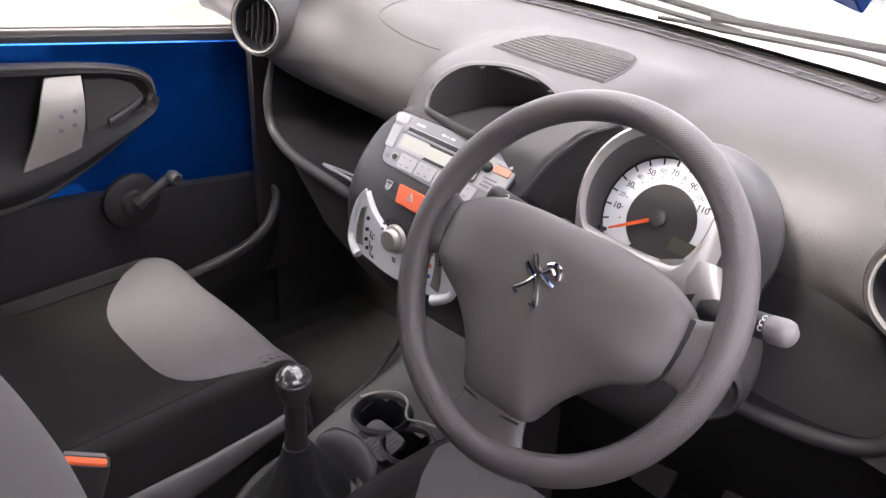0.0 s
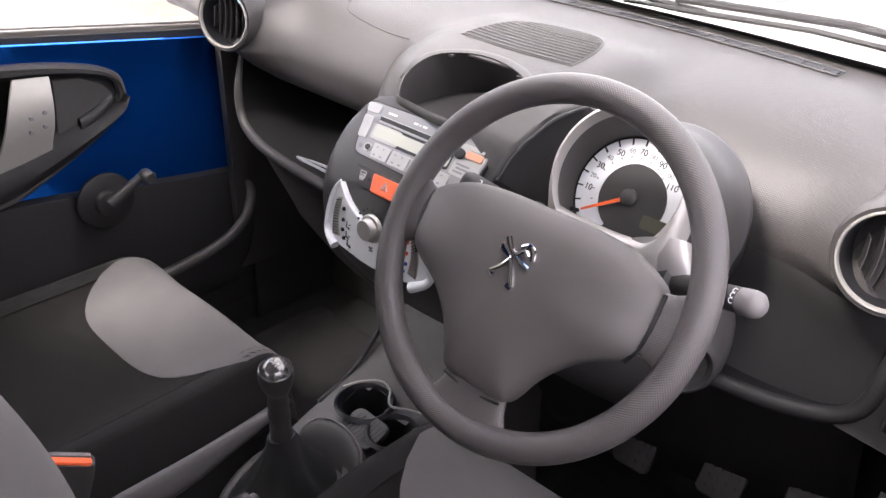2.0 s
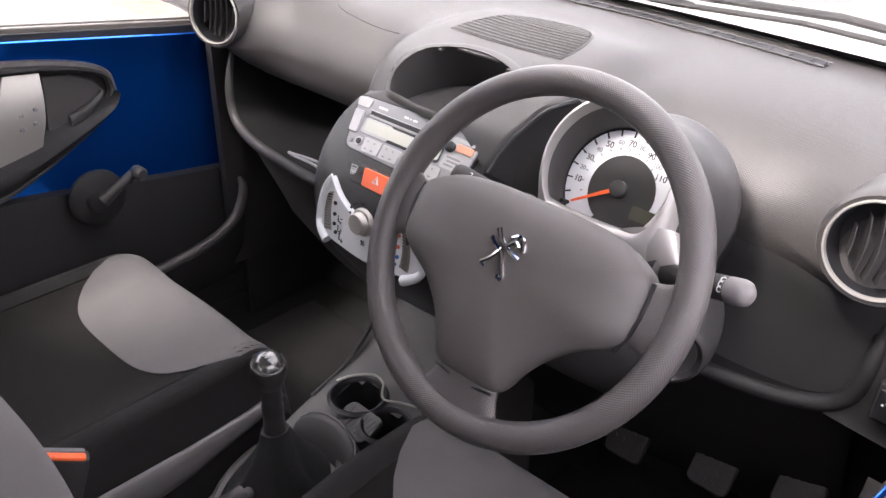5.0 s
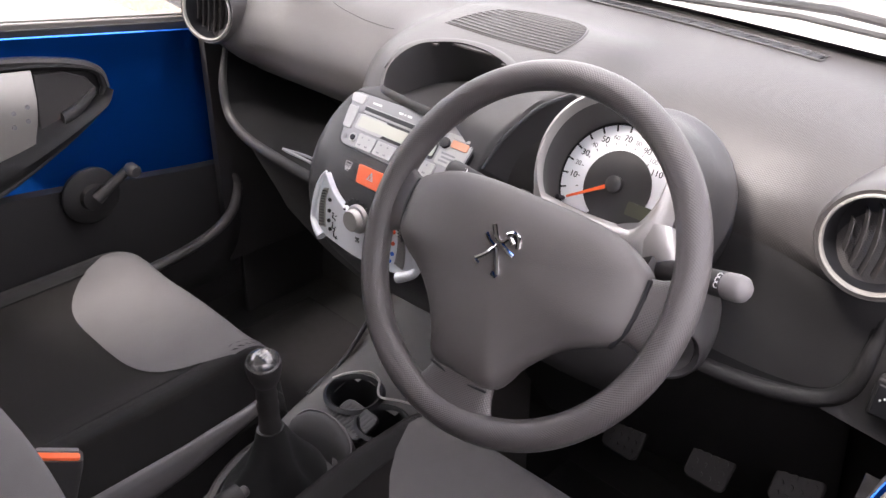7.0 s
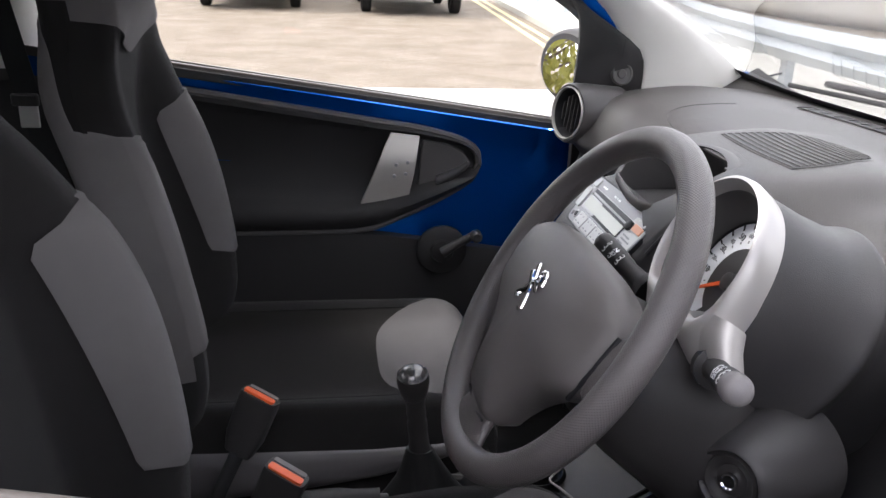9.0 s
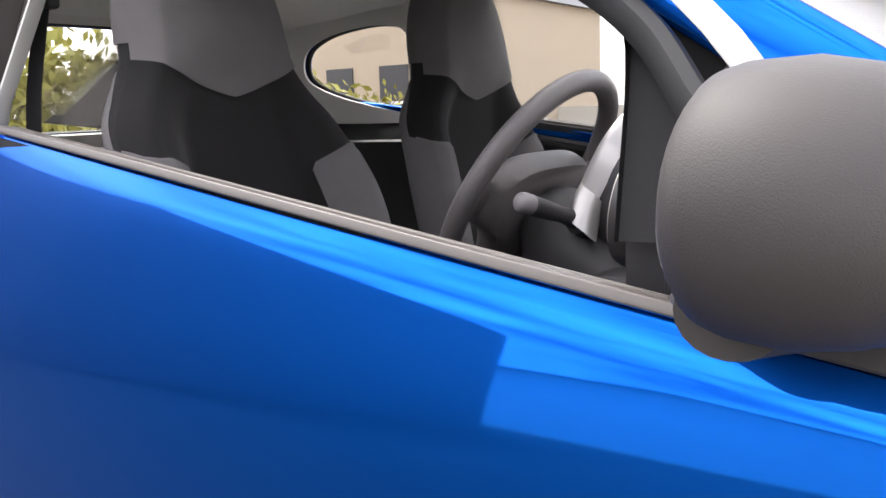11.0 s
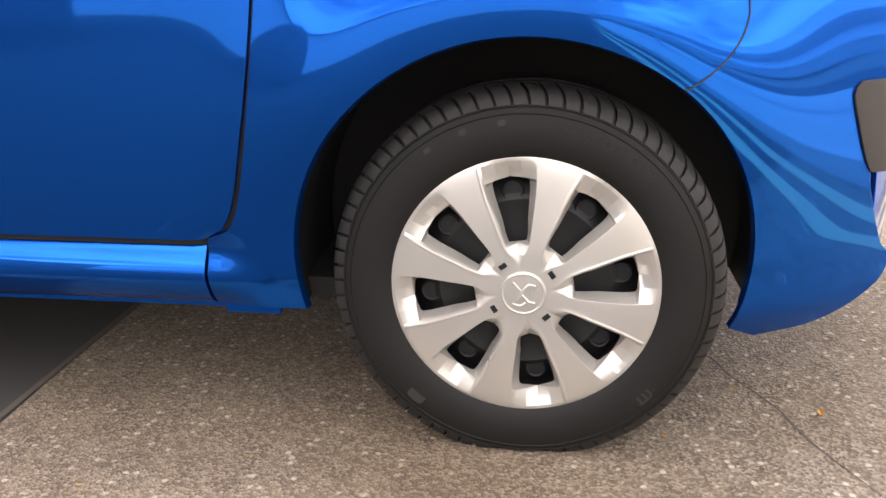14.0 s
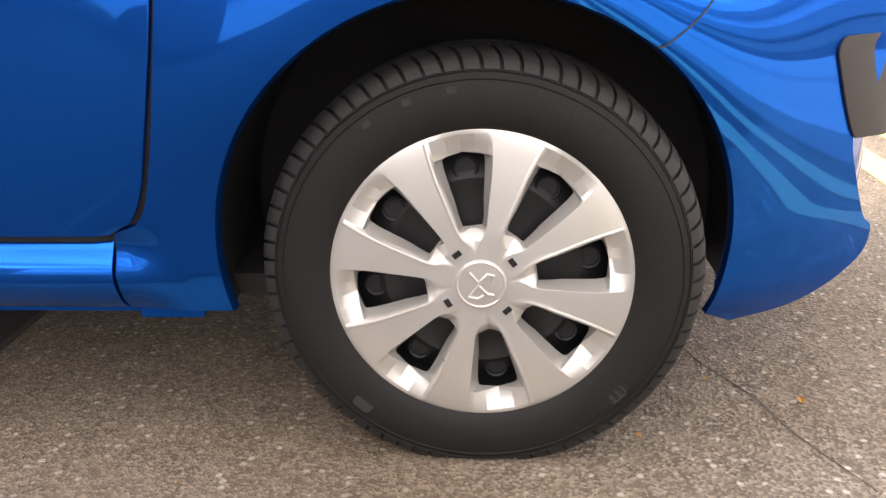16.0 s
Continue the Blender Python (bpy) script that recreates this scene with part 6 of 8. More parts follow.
part("reset_pin", Geo().lathe([(0.0024, -0.014), (0.0024, 0.0), (0, 0.001)], DM @ Matrix.Translation((-0.052, -0.034, 0)), 14), "ink", dial)

# ---- steering wheel and column ----
SC = Vector((0.335, -0.947, 0.968))
SM = frame_at(SC, (0, -math.cos(radians(32.4)), math.sin(radians(32.4))))
SW = thing("steering_wheel", SC, "dark grey three-spoke steering wheel with grained rim", "steering wheel")
SMI = SM.inverted()


def rim_uv(c):
    """Grain along and round the rim."""
    q = SMI @ c
    r = math.hypot(q.x, q.y)
    return 0.1744 * abs(math.atan2(q.y, q.x)), 0.0152 * abs(math.atan2(q.z, r - 0.1744))


def spoke_uv(c):
    q = SMI @ c
    return q.x, q.y


part("wheel_rim", Geo().tube([SM @ Vector((0.1744 * math.cos(a), 0.1744 * math.sin(a), 0)) for a in np.linspace(0, 2 * math.pi, 120, endpoint=False)], 0.0152, 20, closed=True), "rim", SW, "grained rim", smooth=80, uv=rim_uv)
HALF = [(0.0, 0.056), (0.05, 0.0555), (0.095, 0.050), (0.128, 0.036), (0.139, 0.024), (0.141, 0.0), (0.139, -0.028), (0.122, -0.044), (0.092, -0.060), (0.066, -0.084), (0.048, -0.110), (0.036, -0.130), (0.0, -0.133)]
half = [(p.x, p.y) for p in spline([(*q, 0) for q in HALF], 3)]
outl = half + [(-x, y) for x, y in half[-2:0:-1]]


def pad_ring(s, h, cx=0.0, cy=-0.012):
    return [SM @ Vector((cx + (x - cx) * s, cy + (y - cy) * s, h)) for x, y in outl]


hub = part("airbag_pad", Geo().loft([pad_ring(0.94, -0.026), pad_ring(1.0, -0.010), pad_ring(1.0, 0.004), pad_ring(0.975, 0.0105), pad_ring(0.92, 0.016), pad_ring(0.8, 0.022), pad_ring(0.6, 0.0275), pad_ring(0.35, 0.0305), pad_ring(0.1, 0.0315)]), "pad", SW, "smooth grey airbag pad", smooth=70)
for sx in (-1, 1):
    rows = []
    for t in np.linspace(0, 1, 7):
        u = 0.134 + 0.038 * t
        w = 0.030 + 0.022 * t ** 2.2
        hh = 0.011 - 0.005 * t
        rows.append([SM @ Vector((sx * u, -0.002 + w * math.cos(a), hh * math.sin(a) - 0.002)) for a in np.linspace(0, 2 * math.pi, 20, endpoint=False)])
    part("spoke", Geo().loft(rows), "rim", SW, smooth=70, uv=spoke_uv)
rows = []
for t in np.linspace(0, 1, 7):
    v = -0.126 - 0.044 * t
    w = 0.038 + 0.024 * t ** 2.0
    rows.append([SM @ Vector((w * math.cos(a), v, (0.012 - 0.004 * t) * math.sin(a) - 0.002)) for a in np.linspace(0, 2 * math.pi, 20, endpoint=False)])
part("spoke", Geo().loft(rows), "rim", SW, smooth=70, uv=spoke_uv)
for sx in (-1, 1):
    part("pad_seam", Geo().tube([SM @ Vector((sx * x, y, h)) for x, y, h in ((0.139, 0.026, 0.004), (0.1415, 0.010, 0.0065), (0.1415, -0.006, 0.007), (0.1385, -0.022, 0.0065), (0.130, -0.042, 0.003))], 0.0025, 6), "ink", SW)
part("pad_seam", Geo().tube([SM @ Vector((x, -0.1325 - 0.004 * (1 - (x / 0.04) ** 2), 0.007)) for x in np.linspace(-0.036, 0.036, 7)], 0.0014, 6), "ink", SW)
# chrome emblem: plain abstract strokes
for pts in ([(-0.016, 0.006), (-0.008, 0.0), (0.0, -0.004), (0.007, -0.016), (0.012, -0.026)], [(-0.012, 0.016), (-0.004, 0.006), (0.004, 0.004), (0.010, 0.010), (0.016, 0.006)],
            [(0.0, 0.0), (-0.008, -0.012), (-0.017, -0.020)], [(0.006, 0.012), (0.013, 0.016), (0.019, 0.012), (0.022, 0.004)], [(0.004, 0.002), (0.014, -0.002), (0.021, -0.004)], [(-0.018, -0.020), (-0.012, -0.024)], [(0.006, -0.026), (0.013, -0.028)]):
    part("emblem_stroke", Geo().tube(spline([SM @ Vector((x, y, 0.0325)) for x, y in pts], 3), 0.0026, 8), "chrome", hub, "chrome emblem stroke")
# column shroud, stalks and ignition
COL = thing("steering_column", (0.335, -0.80, 0.9), "dark column shroud with stalks and ignition barrel", "steering column")
rows = []
for t, rx, ry, dz in ((0.0, 0.055, 0.045, 0), (0.03, 0.075, 0.062, -0.004), (0.08, 0.088, 0.072, -0.012), (0.16, 0.092, 0.078, -0.02), (0.24, 0.09, 0.08, -0.03)):
    c = SM @ Vector((0.0, -0.02 + dz, -0.035 - t))
    rows.append([c + SM.to_3x3() @ Vector((rx * math.copysign(abs(math.cos(a)) ** 0.8, math.cos(a)), ry * math.copysign(abs(math.sin(a)) ** 0.8, math.sin(a)), 0)) for a in np.linspace(0, 2 * math.pi, 32, endpoint=False)])
part("shroud", Geo().loft(rows), "black", COL, smooth=60)


def stalk(root, tip, label, end="stalkgrey", words=()):
    root, tip = Vector(root), Vector(tip)
    d = tip - root
    pts = [root + d * t for t in (0, 0.12, 0.14, 0.45, 0.5, 0.62, 0.64, 0.9, 1.0)]
    st = part("stalk", Geo().tube(pts, [0.0200, 0.0190, 0.0120, 0.0100, 0.0112, 0.0116, 0.0122, 0.0126, 0.0124], 20), "black", COL, label, smooth=40)
    nrm = d.normalized()
    part("stalk_end", Geo().lathe([(0.0128, -0.012), (0.0131, 0.0), (0.0120, 0.006), (0.0085, 0.010), (0.0, 0.0115)], frame_at(tip, nrm), 24), end, st, "rounded end", smooth=70)
    side = nrm.cross(Vector((0, 0, 1))).normalized()
    if side.y > 0:
        side = -side
    upv = (side * 0.75 + Vector((0, 0, 0.66))).normalized()
    for i, t in enumerate((0.56, 0.70, 0.84)):
        for j in (-1, 0, 1):
            ax = (upv + nrm.cross(upv) * 0.45 * j).normalized()
            m = frame_at(root + d * t + ax * (0.0114 if t < 0.6 else 0.0124), ax, nrm)
            if words and i == 1 and j > -1:
                text("stalk_word", words[j], 0.0068, m, "print", st, 0.0004)
                continue
            ring = [(0.0022 * math.cos(q), 0.0026 * math.sin(q)) for q in np.linspace(0.4, 5.8, 9)]
            part("stalk_mark", Geo().tube([m @ Vector((x, y, 0.0003)) for x, y in ring], 0.00045, 5), "print", st)
            part("stalk_mark", Geo().prism(rect(0.0030, -0.0018, 0.0038, 0.0018, 0.0003), m, -0.001, 0.0006), "print", st)
    return st


stalk((0.418, -0.826, 0.934), (0.520, -0.857, 0.969), "lighting stalk with white symbols", words=("OFF", "ON"))
stalk((0.245, -0.822, 0.935), (0.166, -0.850, 0.962), "wiper stalk with white symbols", "black", words=("OFF", "INT"))
KM = frame_at((0.448, -0.812, 0.832), (0.55, -0.8, 0.1))
g = Geo().lathe([(0.066, -0.10), (0.061, -0.075), (0.054, -0.05), (0.046, -0.027), (0.038, -0.010), (0.033, -0.003), (0.030, -0.002), (0.028, -0.005), (0.026, -0.008)], KM, 40)
part("ignition_boss", g, "shade", COL, "rounded ignition boss", smooth=70)
part("ignition_ring", Geo().lathe([(0.0265, -0.010), (0.024, -0.004), (0.018, -0.006), (0.015, -0.010), (0, -0.010)], KM, 36), "black", COL)
part("ignition_barrel", Geo().lathe([(0.0088, -0.012), (0.0088, -0.005), (0.0072, -0.002), (0.0060, -0.0035), (0.0, -0.0035)], KM, 24), "chrome", COL, "bright ignition barrel")


# ---- passenger door inside (and the driver's, mirrored) ----
def door_inner(fl, parent, full):
    X = 0.712

    def dx(y, z):
        return X - 0.02 * max(0, (z - 0.85) / 0.15) - 0.014 * max(0, (z - sill_z(y) + 0.065) / 0.065) ** 1.5 + 0.012 * max(0, (0.6 - z) / 0.3) + (0.0 if full else 0.026 * max(0, min(1, (z - sill_z(y) + 0.22) / 0.16)))
    rows = [[(dx(y, z), y, z) for z in np.linspace(0.34, sill_z(y) - 0.004, 14)] for y in np.linspace(-0.44, -1.77, 28)]
    part("door_inside", fl(Geo().grid(rows)), "paint" if full else "doorblack", parent, "inner skin of the door", thick=0.006, smooth=60)
    # lower black panel
    top = [(-0.40, 0.60), (-0.64, 0.628), (-0.75, 0.642), (-0.92, 0.668), (-1.09, 0.690), (-1.30, 0.694), (-1.76, 0.700)]
    top = [(p.x, p.y) for p in spline([(*q, 0) for q in top], 4)]
    rows = [[(X - 0.004, y, z), (X - 0.020, y, z - 0.006), (X - 0.024, y, z - 0.05), (X - 0.022, y, 0.5), (X - 0.02, y, 0.30)] for y, z in top]
    lp = part("lower_panel", fl(Geo().grid(rows)), "doorblack", parent, "black moulded lower door panel", thick=0.005, smooth=60)
    # map pocket: swept lip from the front corner down and back
    lip = spline([(X - 0.030, -0.640, 0.622), (X - 0.045, -0.622, 0.575), (X - 0.058, -0.655, 0.520), (X - 0.066, -0.74, 0.487), (X - 0.068, -0.90, 0.470), (X - 0.066, -1.15, 0.462), (X - 0.05, -1.45, 0.462)], 6)
    part("pocket_lip", fl(Geo().tube(lip, 0.011, 10)), "trim", lp, "rounded map pocket lip")
    rows = [[p, (p.x + 0.004, p.y, p.z - 0.06), (p.x + 0.03, p.y, 0.37)] for p in lip]
    part("map_pocket", fl(Geo().grid(rows)), "doorblack", lp, thick=0.005)
    # almond-shaped inset armrest
    up = [(-0.853, 0.842), (-0.862, 0.872), (-0.90, 0.896), (-0.98, 0.918), (-1.08, 0.934), (-1.25, 0.962), (-1.42, 0.990), (-1.60, 1.018), (-1.72, 1.035)]
    dn = [(-0.853, 0.842), (-0.866, 0.812), (-0.892, 0.790), (-0.95, 0.757), (-1.02, 0.723), (-1.09, 0.697), (-1.20, 0.690), (-1.40, 0.688), (-1.72, 0.690)]
    up = [(p.x, p.y) for p in spline([(*q, 0) for q in up], 4)]
    dn = [(p.x, p.y) for p in spline([(*q, 0) for q in dn], 4)]
    rows = []
    for (ya, za), (yb, zb) in zip(up, dn):
        row = []
        for t, d in ((0, -0.003), (0.02, -0.015), (0.06, -0.019), (0.10, -0.012), (0.14, -0.003), (0.5, -0.001), (0.66, -0.003), (0.74, -0.014), (0.80, -0.034), (0.88, -0.040), (0.96, -0.030), (1.0, -0.003)):
            yy, zz = ya + (yb - ya) * t, za + (zb - za) * t
            row.append((min(X, dx(yy, zz)) - 0.006 + d, yy, zz))
        rows.append(row)
    rows = [[(x, y, z) for x, y, z in r] for r in rows]
    inset = part("armrest_inset", fl(Geo().grid(rows)), "doorblack", parent, "black almond-shaped armrest inset", smooth=45)
    rim = [(min(X, dx(y, z)) - 0.014, y, z) for y, z in up[::-1] + dn[1:]]
    part("inset_rim", fl(Geo().tube(rim, 0.0085, 8)), "trim", inset, "dark grey rim")
    # silver pull plate and handle
    rows = []
    for t in np.linspace(0, 1, 7):
        ya, za = -1.043 + (-1.108 + 1.043) * t ** 0.9, 0.910 + (0.752 - 0.910) * t
        yb, zb = -0.982 + (-1.003 + 0.982) * t, 0.903 + (0.772 - 0.903) * t
        out = 0.026 + 0.018 * math.sin(math.pi * min(1, t * 1.1))
        rows.append([(X - out, ya + (yb - ya) * s, za + (zb - za) * s) for s in np.linspace(0, 1, 4)])
    pull = part("pull_plate", fl(Geo().grid(rows)), "satin", inset, "satin silver grab plate with four dimples", thick=0.006, bevel=0.002)
    for u, v in ((-1.032, 0.846), (-1.008, 0.851), (-1.036, 0.822), (-1.012, 0.827)):
        part("dimple", fl(Geo().lathe([(0.0, 0.0010), (0.0036, 0.0008), (0.0044, -0.006)], frame_at((X - 0.0505, u, v), (-1, 0, 0)), 14)), "greyprint", pull)
    part("handle_bezel", fl(Geo().prism([(-0.975, 0.892), (-0.925, 0.886), (-0.888, 0.868), (-0.870, 0.842), (-0.888, 0.812), (-0.925, 0.792), (-0.985, 0.772)], Matrix(((0, 0, -1, X - 0.012), (1, 0, 0, 0), (0, 1, 0, 0), (0, 0, 0, 1))), 0.0, 0.006)), "trim", inset, bevel=0.003)
    part("release_handle", fl(Geo().loft([[(X - 0.026 + 0.008 * math.cos(a), y, z + h * math.sin(a)) for a in np.linspace(0, 2 * math.pi, 14, endpoint=False)] for y, z, h in ((-0.945, 0.806, 0.012), (-0.925, 0.812, 0.013), (-0.90, 0.826, 0.010), (-0.88, 0.842, 0.007))])), "shade", inset, "grey release lever", smooth=60)
    # window winder
    wc = Vector((X - 0.036, -0.930, 0.655))
    wd = part("window_winder", fl(Geo().lathe([(0.062, 0.0), (0.062, 0.008), (0.056, 0.013), (0.030, 0.016), (0.026, 0.026), (0.0, 0.028)], frame_at(wc, (-1, 0, 0)) @ Matrix.Scale(0.88, 4), 40)), "doorblack", parent, "black window winder", smooth=50)
    part("winder_arm", fl(Geo().tube([wc + Vector((-0.026, 0, 0)), wc + Vector((-0.032, 0.030, 0.022)), wc + Vector((-0.034, 0.066, 0.042))], [0.012, 0.0095, 0.009], 10)), "black", wd)
    part("winder_knob", fl(Geo().lathe([(0.010, 0.0), (0.0125, 0.006), (0.0125, 0.024), (0.009, 0.029), (0, 0.030)], frame_at(wc + Vector((-0.032, 0.068, 0.044)), (-1, 0, 0)), 20)), "black", wd)
    # mirror corner inside with tweeter
    g = Geo()
    edge = [(0.962, -0.655, -0.506), (1.0, -0.655, -0.505), (1.04, -0.655, -0.507), (1.065, -0.655, -0.511), (1.088, -0.655, -0.523), (1.108, -0.656, -0.548), (1.131, -0.658, -0.583), (1.155, -0.663, -0.622), (1.185, -0.685, -0.668), (1.225, -0.75, -0.735)]
    g.grid([[(0.702 - 0.2 * (z - 1.0) + d, a + (b - a) * s, z) for d, s in ((0.014, 0.0), (0.003, 0.0), (0, 0.05), (-0.003, 0.5), (0, 0.95), (0.003, 1.0), (0.014, 1.0))] for z, a, b in edge])
    mc = part("mirror_corner", fl(g), "doorblack", parent, "black mirror corner panel", smooth=50)
    TM = frame_at((0.692, -0.556, 1.036), (-1, -0.05, 0.2))
    part("tweeter", fl(Geo().lathe([(0.024, 0.0), (0.024, 0.004), (0.021, 0.006), (0.018, 0.003), (0.010, 0.003), (0.008, 0.006), (0, 0.006)], TM, 28)), "trim", mc, "round tweeter")


door_inner(mirrored, DOOR_L, True)
door_inner(ident, DOOR_R, False)


# ---- seats ----
def front_seat(cx, cdy=0.0, cdz=0.0, upright=0.0):
    """Seat with bolsters, built about cx."""
    S = thing("front_seat", (cx, -1.25, 0.24), "dark cloth front seat with grey side panels", "car seat", "front seats")

    def cush(u, v, off=0.0):
        """u across -1..1, v from back 0 to front 1 and round the nose to 1.35."""
        hw = 0.262 - 0.035 * max(0, v - 0.55) ** 2 * 2.2
        x = cx + hw * u
        top = 0.545 + 0.022 * v + 0.026 * math.exp(-((abs(u) - 0.80) / 0.2) ** 2) * (1 - 0.35 * v) - 0.10 * max(0, abs(u) - 0.86) / 0.14 * 0.9 - 0.012 * (1 - u * u) * (1 - v)
        if v <= 0.82:
            y, z = -1.42 + 0.50 * v / 0.82 * 0.86, top
        else:
            a = (v - 0.82) / 0.53 * radians(115)
            r = 0.085
            y, z = -1.42 + 0.43 + r * math.sin(a) * (1 - 0.25 * u * u), top - r * (1 - math.cos(a))
        return Vector((x, y + cdy * min(1, v), z + off + cdz * min(1, v * 1.5)))

    us = [-1 + 2 * k / 28 for k in range(29)]
    vs = [1.35 * k / 32 for k in range(33)]
    g = Geo().grid([[cush(u, v) for v in vs] for u in us])
    part("cushion", g, "midfab", S, "dark cloth cushion", thick=0.0, smooth=80)
    for sx in (-1, 1):
        g = Geo().grid([[cush(sx, v), (cx + sx * 0.258, cush(sx, v).y, 0.40), (cx + sx * 0.24, cush(sx, v).y, 0.33)] for v in vs])
        part("cushion_side", g, "fabric", S, smooth=60)
    # darker bolster panels and seams
    for sx in (-1, 1):
        g = Geo().grid([[cush(sx * (0.70 + 0.30 * a), v, 0.002) for v in vs] for a in np.linspace(0, 1, 8)])
        part("cushion_bolster", g, "fabric", S, smooth=80)
        part("seam", Geo().tube([cush(sx * 0.70, v, 0.0018) for v in vs], 0.0013, 6), "fabric", S)
    # grey nose panel
    rows = []
    for a in np.linspace(-1, 1, 25):
        v0 = 0.60 + 0.42 * abs(a) ** 3.8
        rows.append([cush(a * 0.96, v0 + (1.35 - v0) * t, 0.0035) for t in np.linspace(0, 1, 14)])
    part("nose_panel", Geo().grid(rows), "greyfab", S, "pale grey cloth nose panel", smooth=80)
    # side valance and runner
    for sx in (-1, 1):
        part("seat_valance", Geo().loft([[(cx + sx * (0.272 + 0.010 * math.cos(a)), y, z + h * math.sin(a)) for a in np.linspace(0, 2 * math.pi, 12, endpoint=False)] for y, z, h in ((-1.50, 0.475, 0.045), (-1.40, 0.478, 0.045), (-1.25, 0.482, 0.038), (-1.10, 0.492, 0.026), (-1.0, 0.508, 0.014), (-0.95, 0.520, 0.006))]), "valance", S, "grey side valance", smooth=70)
        part("seat_runner", Geo().box((cx + sx * 0.2, -1.25, 0.27), (0.035, 0.46, 0.08)), "black", S, bevel=0.004)
    part("seat_base", Geo().box((cx, -1.26, 0.36), (0.44, 0.40, 0.12)), "black", S, bevel=0.02)
    # backrest
    lean = table([(0.50, 0.0), (0.70, -0.010), (0.95, -0.012), (1.03, 0.004), (1.09, 0.022), (1.14, 0.038), (1.20, 0.045), (1.40, 0.050)])
    yb = table([(0.50, -1.44), (0.62, -1.445), (0.80, -1.468), (0.95, -1.492), (1.05, -1.510), (1.15, -1.52), (1.25, -1.535), (1.40, -1.555)])

    def yc(z):
        return yb(z) + upright * lean(z)
    hw = table([(0.50, 0.245), (0.60, 0.262), (0.75, 0.275), (0.90, 0.272), (1.0, 0.250), (1.06, 0.232), (1.10, 0.203), (1.135, 0.178), (1.17, 0.162), (1.25, 0.152), (1.32, 0.128), (1.37, 0.095)])
    bol = table([(0.50, 0.05), (0.62, 0.09), (0.80, 0.10), (0.95, 0.085), (1.05, 0.045), (1.12, 0.015), (1.2, 0.0), (1.4, 0.0)])

    def back(u, z, off=0.0):
        w = hw(z)
        edge = max(0.0, abs(u) - 0.88) / 0.12
        b = bol(z) * (max(0, min(1, (abs(u) - 0.42) / 0.36)) ** 2 * (3 - 2 * max(0, min(1, (abs(u) - 0.42) / 0.36))))
        crown = 0.03 * (1 - u * u) * max(0, min(1, (z - 1.12) / 0.08))
        return Vector((cx + w * u, yc(z) + b + crown - 0.055 * edge * edge + off, z))

    zs = list(np.linspace(0.50, 1.37, 48))
    us = [-1 + 2 * k / 36 for k in range(37)]
    g = Geo().grid([[back(u, z) for z in zs] for u in us])
    part("backrest", g, "fabric", S, "dark cloth backrest with built-in headrest", smooth=80)
    SIDE = (0, 0.15, 0.3, 0.45, 0.6, 0.72, 0.82, 0.9, 0.95, 0.98, 0.995, 1.0)

    def deep(z):
        return 0.054 - 0.008 * min(1, max(0, (z - 1.08) / 0.12))

    def shell(sx, f, z, off=0.0):
        """Point on the seat's side: f runs from its front edge 0 to the back 1."""
        p = back(sx, z)
        return Vector((cx + sx * (hw(z) + off) * (1 - f ** 5) ** 0.2, p.y - (deep(z) + off) * f, z))

    rows = []
    for z in zs:
        ring = [shell(1, q, z) for q in SIDE]
        rows.append(ring + [shell(-1, q, z) for q in SIDE[-2::-1]])
    part("back_shell", Geo().grid(rows), "fabric", S, smooth=80)
    g = Geo().grid([[back(u, 1.37), (cx + hw(1.37) * u * 0.8, yc(1.37) - 0.03, 1.392), (cx + hw(1.37) * u * 0.9, yc(1.37) - 0.06, 1.372)] for u in us])
    part("headrest_top", g, "greyfab", S, smooth=80)
    # grey panels: side bolsters and headrest
    for sx in (-1, 1):
        rows = []
        for t in np.linspace(0, 1, 25):
            z = 0.672 + 0.353 * t
            inner = 0.62 - 0.10 * t + 0.48 * max(0, (t - 0.84) / 0.16) ** 1.8 + 0.34 * max(0, (0.10 - t) / 0.10) ** 2
            rows.append([back(sx * (inner + (1.0 - inner) * s), z, 0.006) for s in np.linspace(0, 1, 9)])
        part("side_panel", Geo().grid(rows), "greyfab", S, "grey cloth side panel", smooth=80)
        rows = []
        for z in np.linspace(0.640, 1.170, 45):
            f = 0.0 if z < 1.022 else min(0.96, 0.20 + 2.4 * (z - 1.022) + 2.0 * (max(0, z - 1.09) / 0.08) ** 2 * 0.25)
            front = [back(sx * 0.95, z, 0.007), back(sx, z, 0.007)] if z < 1.022 else [shell(sx, f - 0.01, z, 0.001), shell(sx, f, z, 0.003)]
            rows.append(front + [shell(sx, f + (1 - f) * q, z, 0.004) for q in SIDE[1:-1]])
        part("side_gusset", Geo().grid(rows), "greyfab", S, smooth=80)
    rows = []
    for u in us:
        z0 = 1.103 + 0.062 * abs(u) ** 1.2
        rows.append([back(u, z0 + (1.372 - z0) * t, 0.006) for t in np.linspace(0, 1, 16)])
    part("headrest_panel", Geo().grid(rows), "greyfab", S, "grey cloth headrest front", smooth=80)
    for sx in (-1, 1):
        rows = []
        for z in np.linspace(1.192, 1.372, 12):
            rows.append([back(sx * 0.95, z, 0.007), back(sx, z, 0.007)] + [shell(sx, q, z, 0.004) for q in SIDE[1:-2]])
        part("headrest_side", Geo().grid(rows), "greyfab", S, smooth=80)
    return S


front_seat(0.385, 0.05, 0.045).location = (0.385, -1.235, 0.255)
front_seat(-0.385, 0.035, -0.010, 1.0)


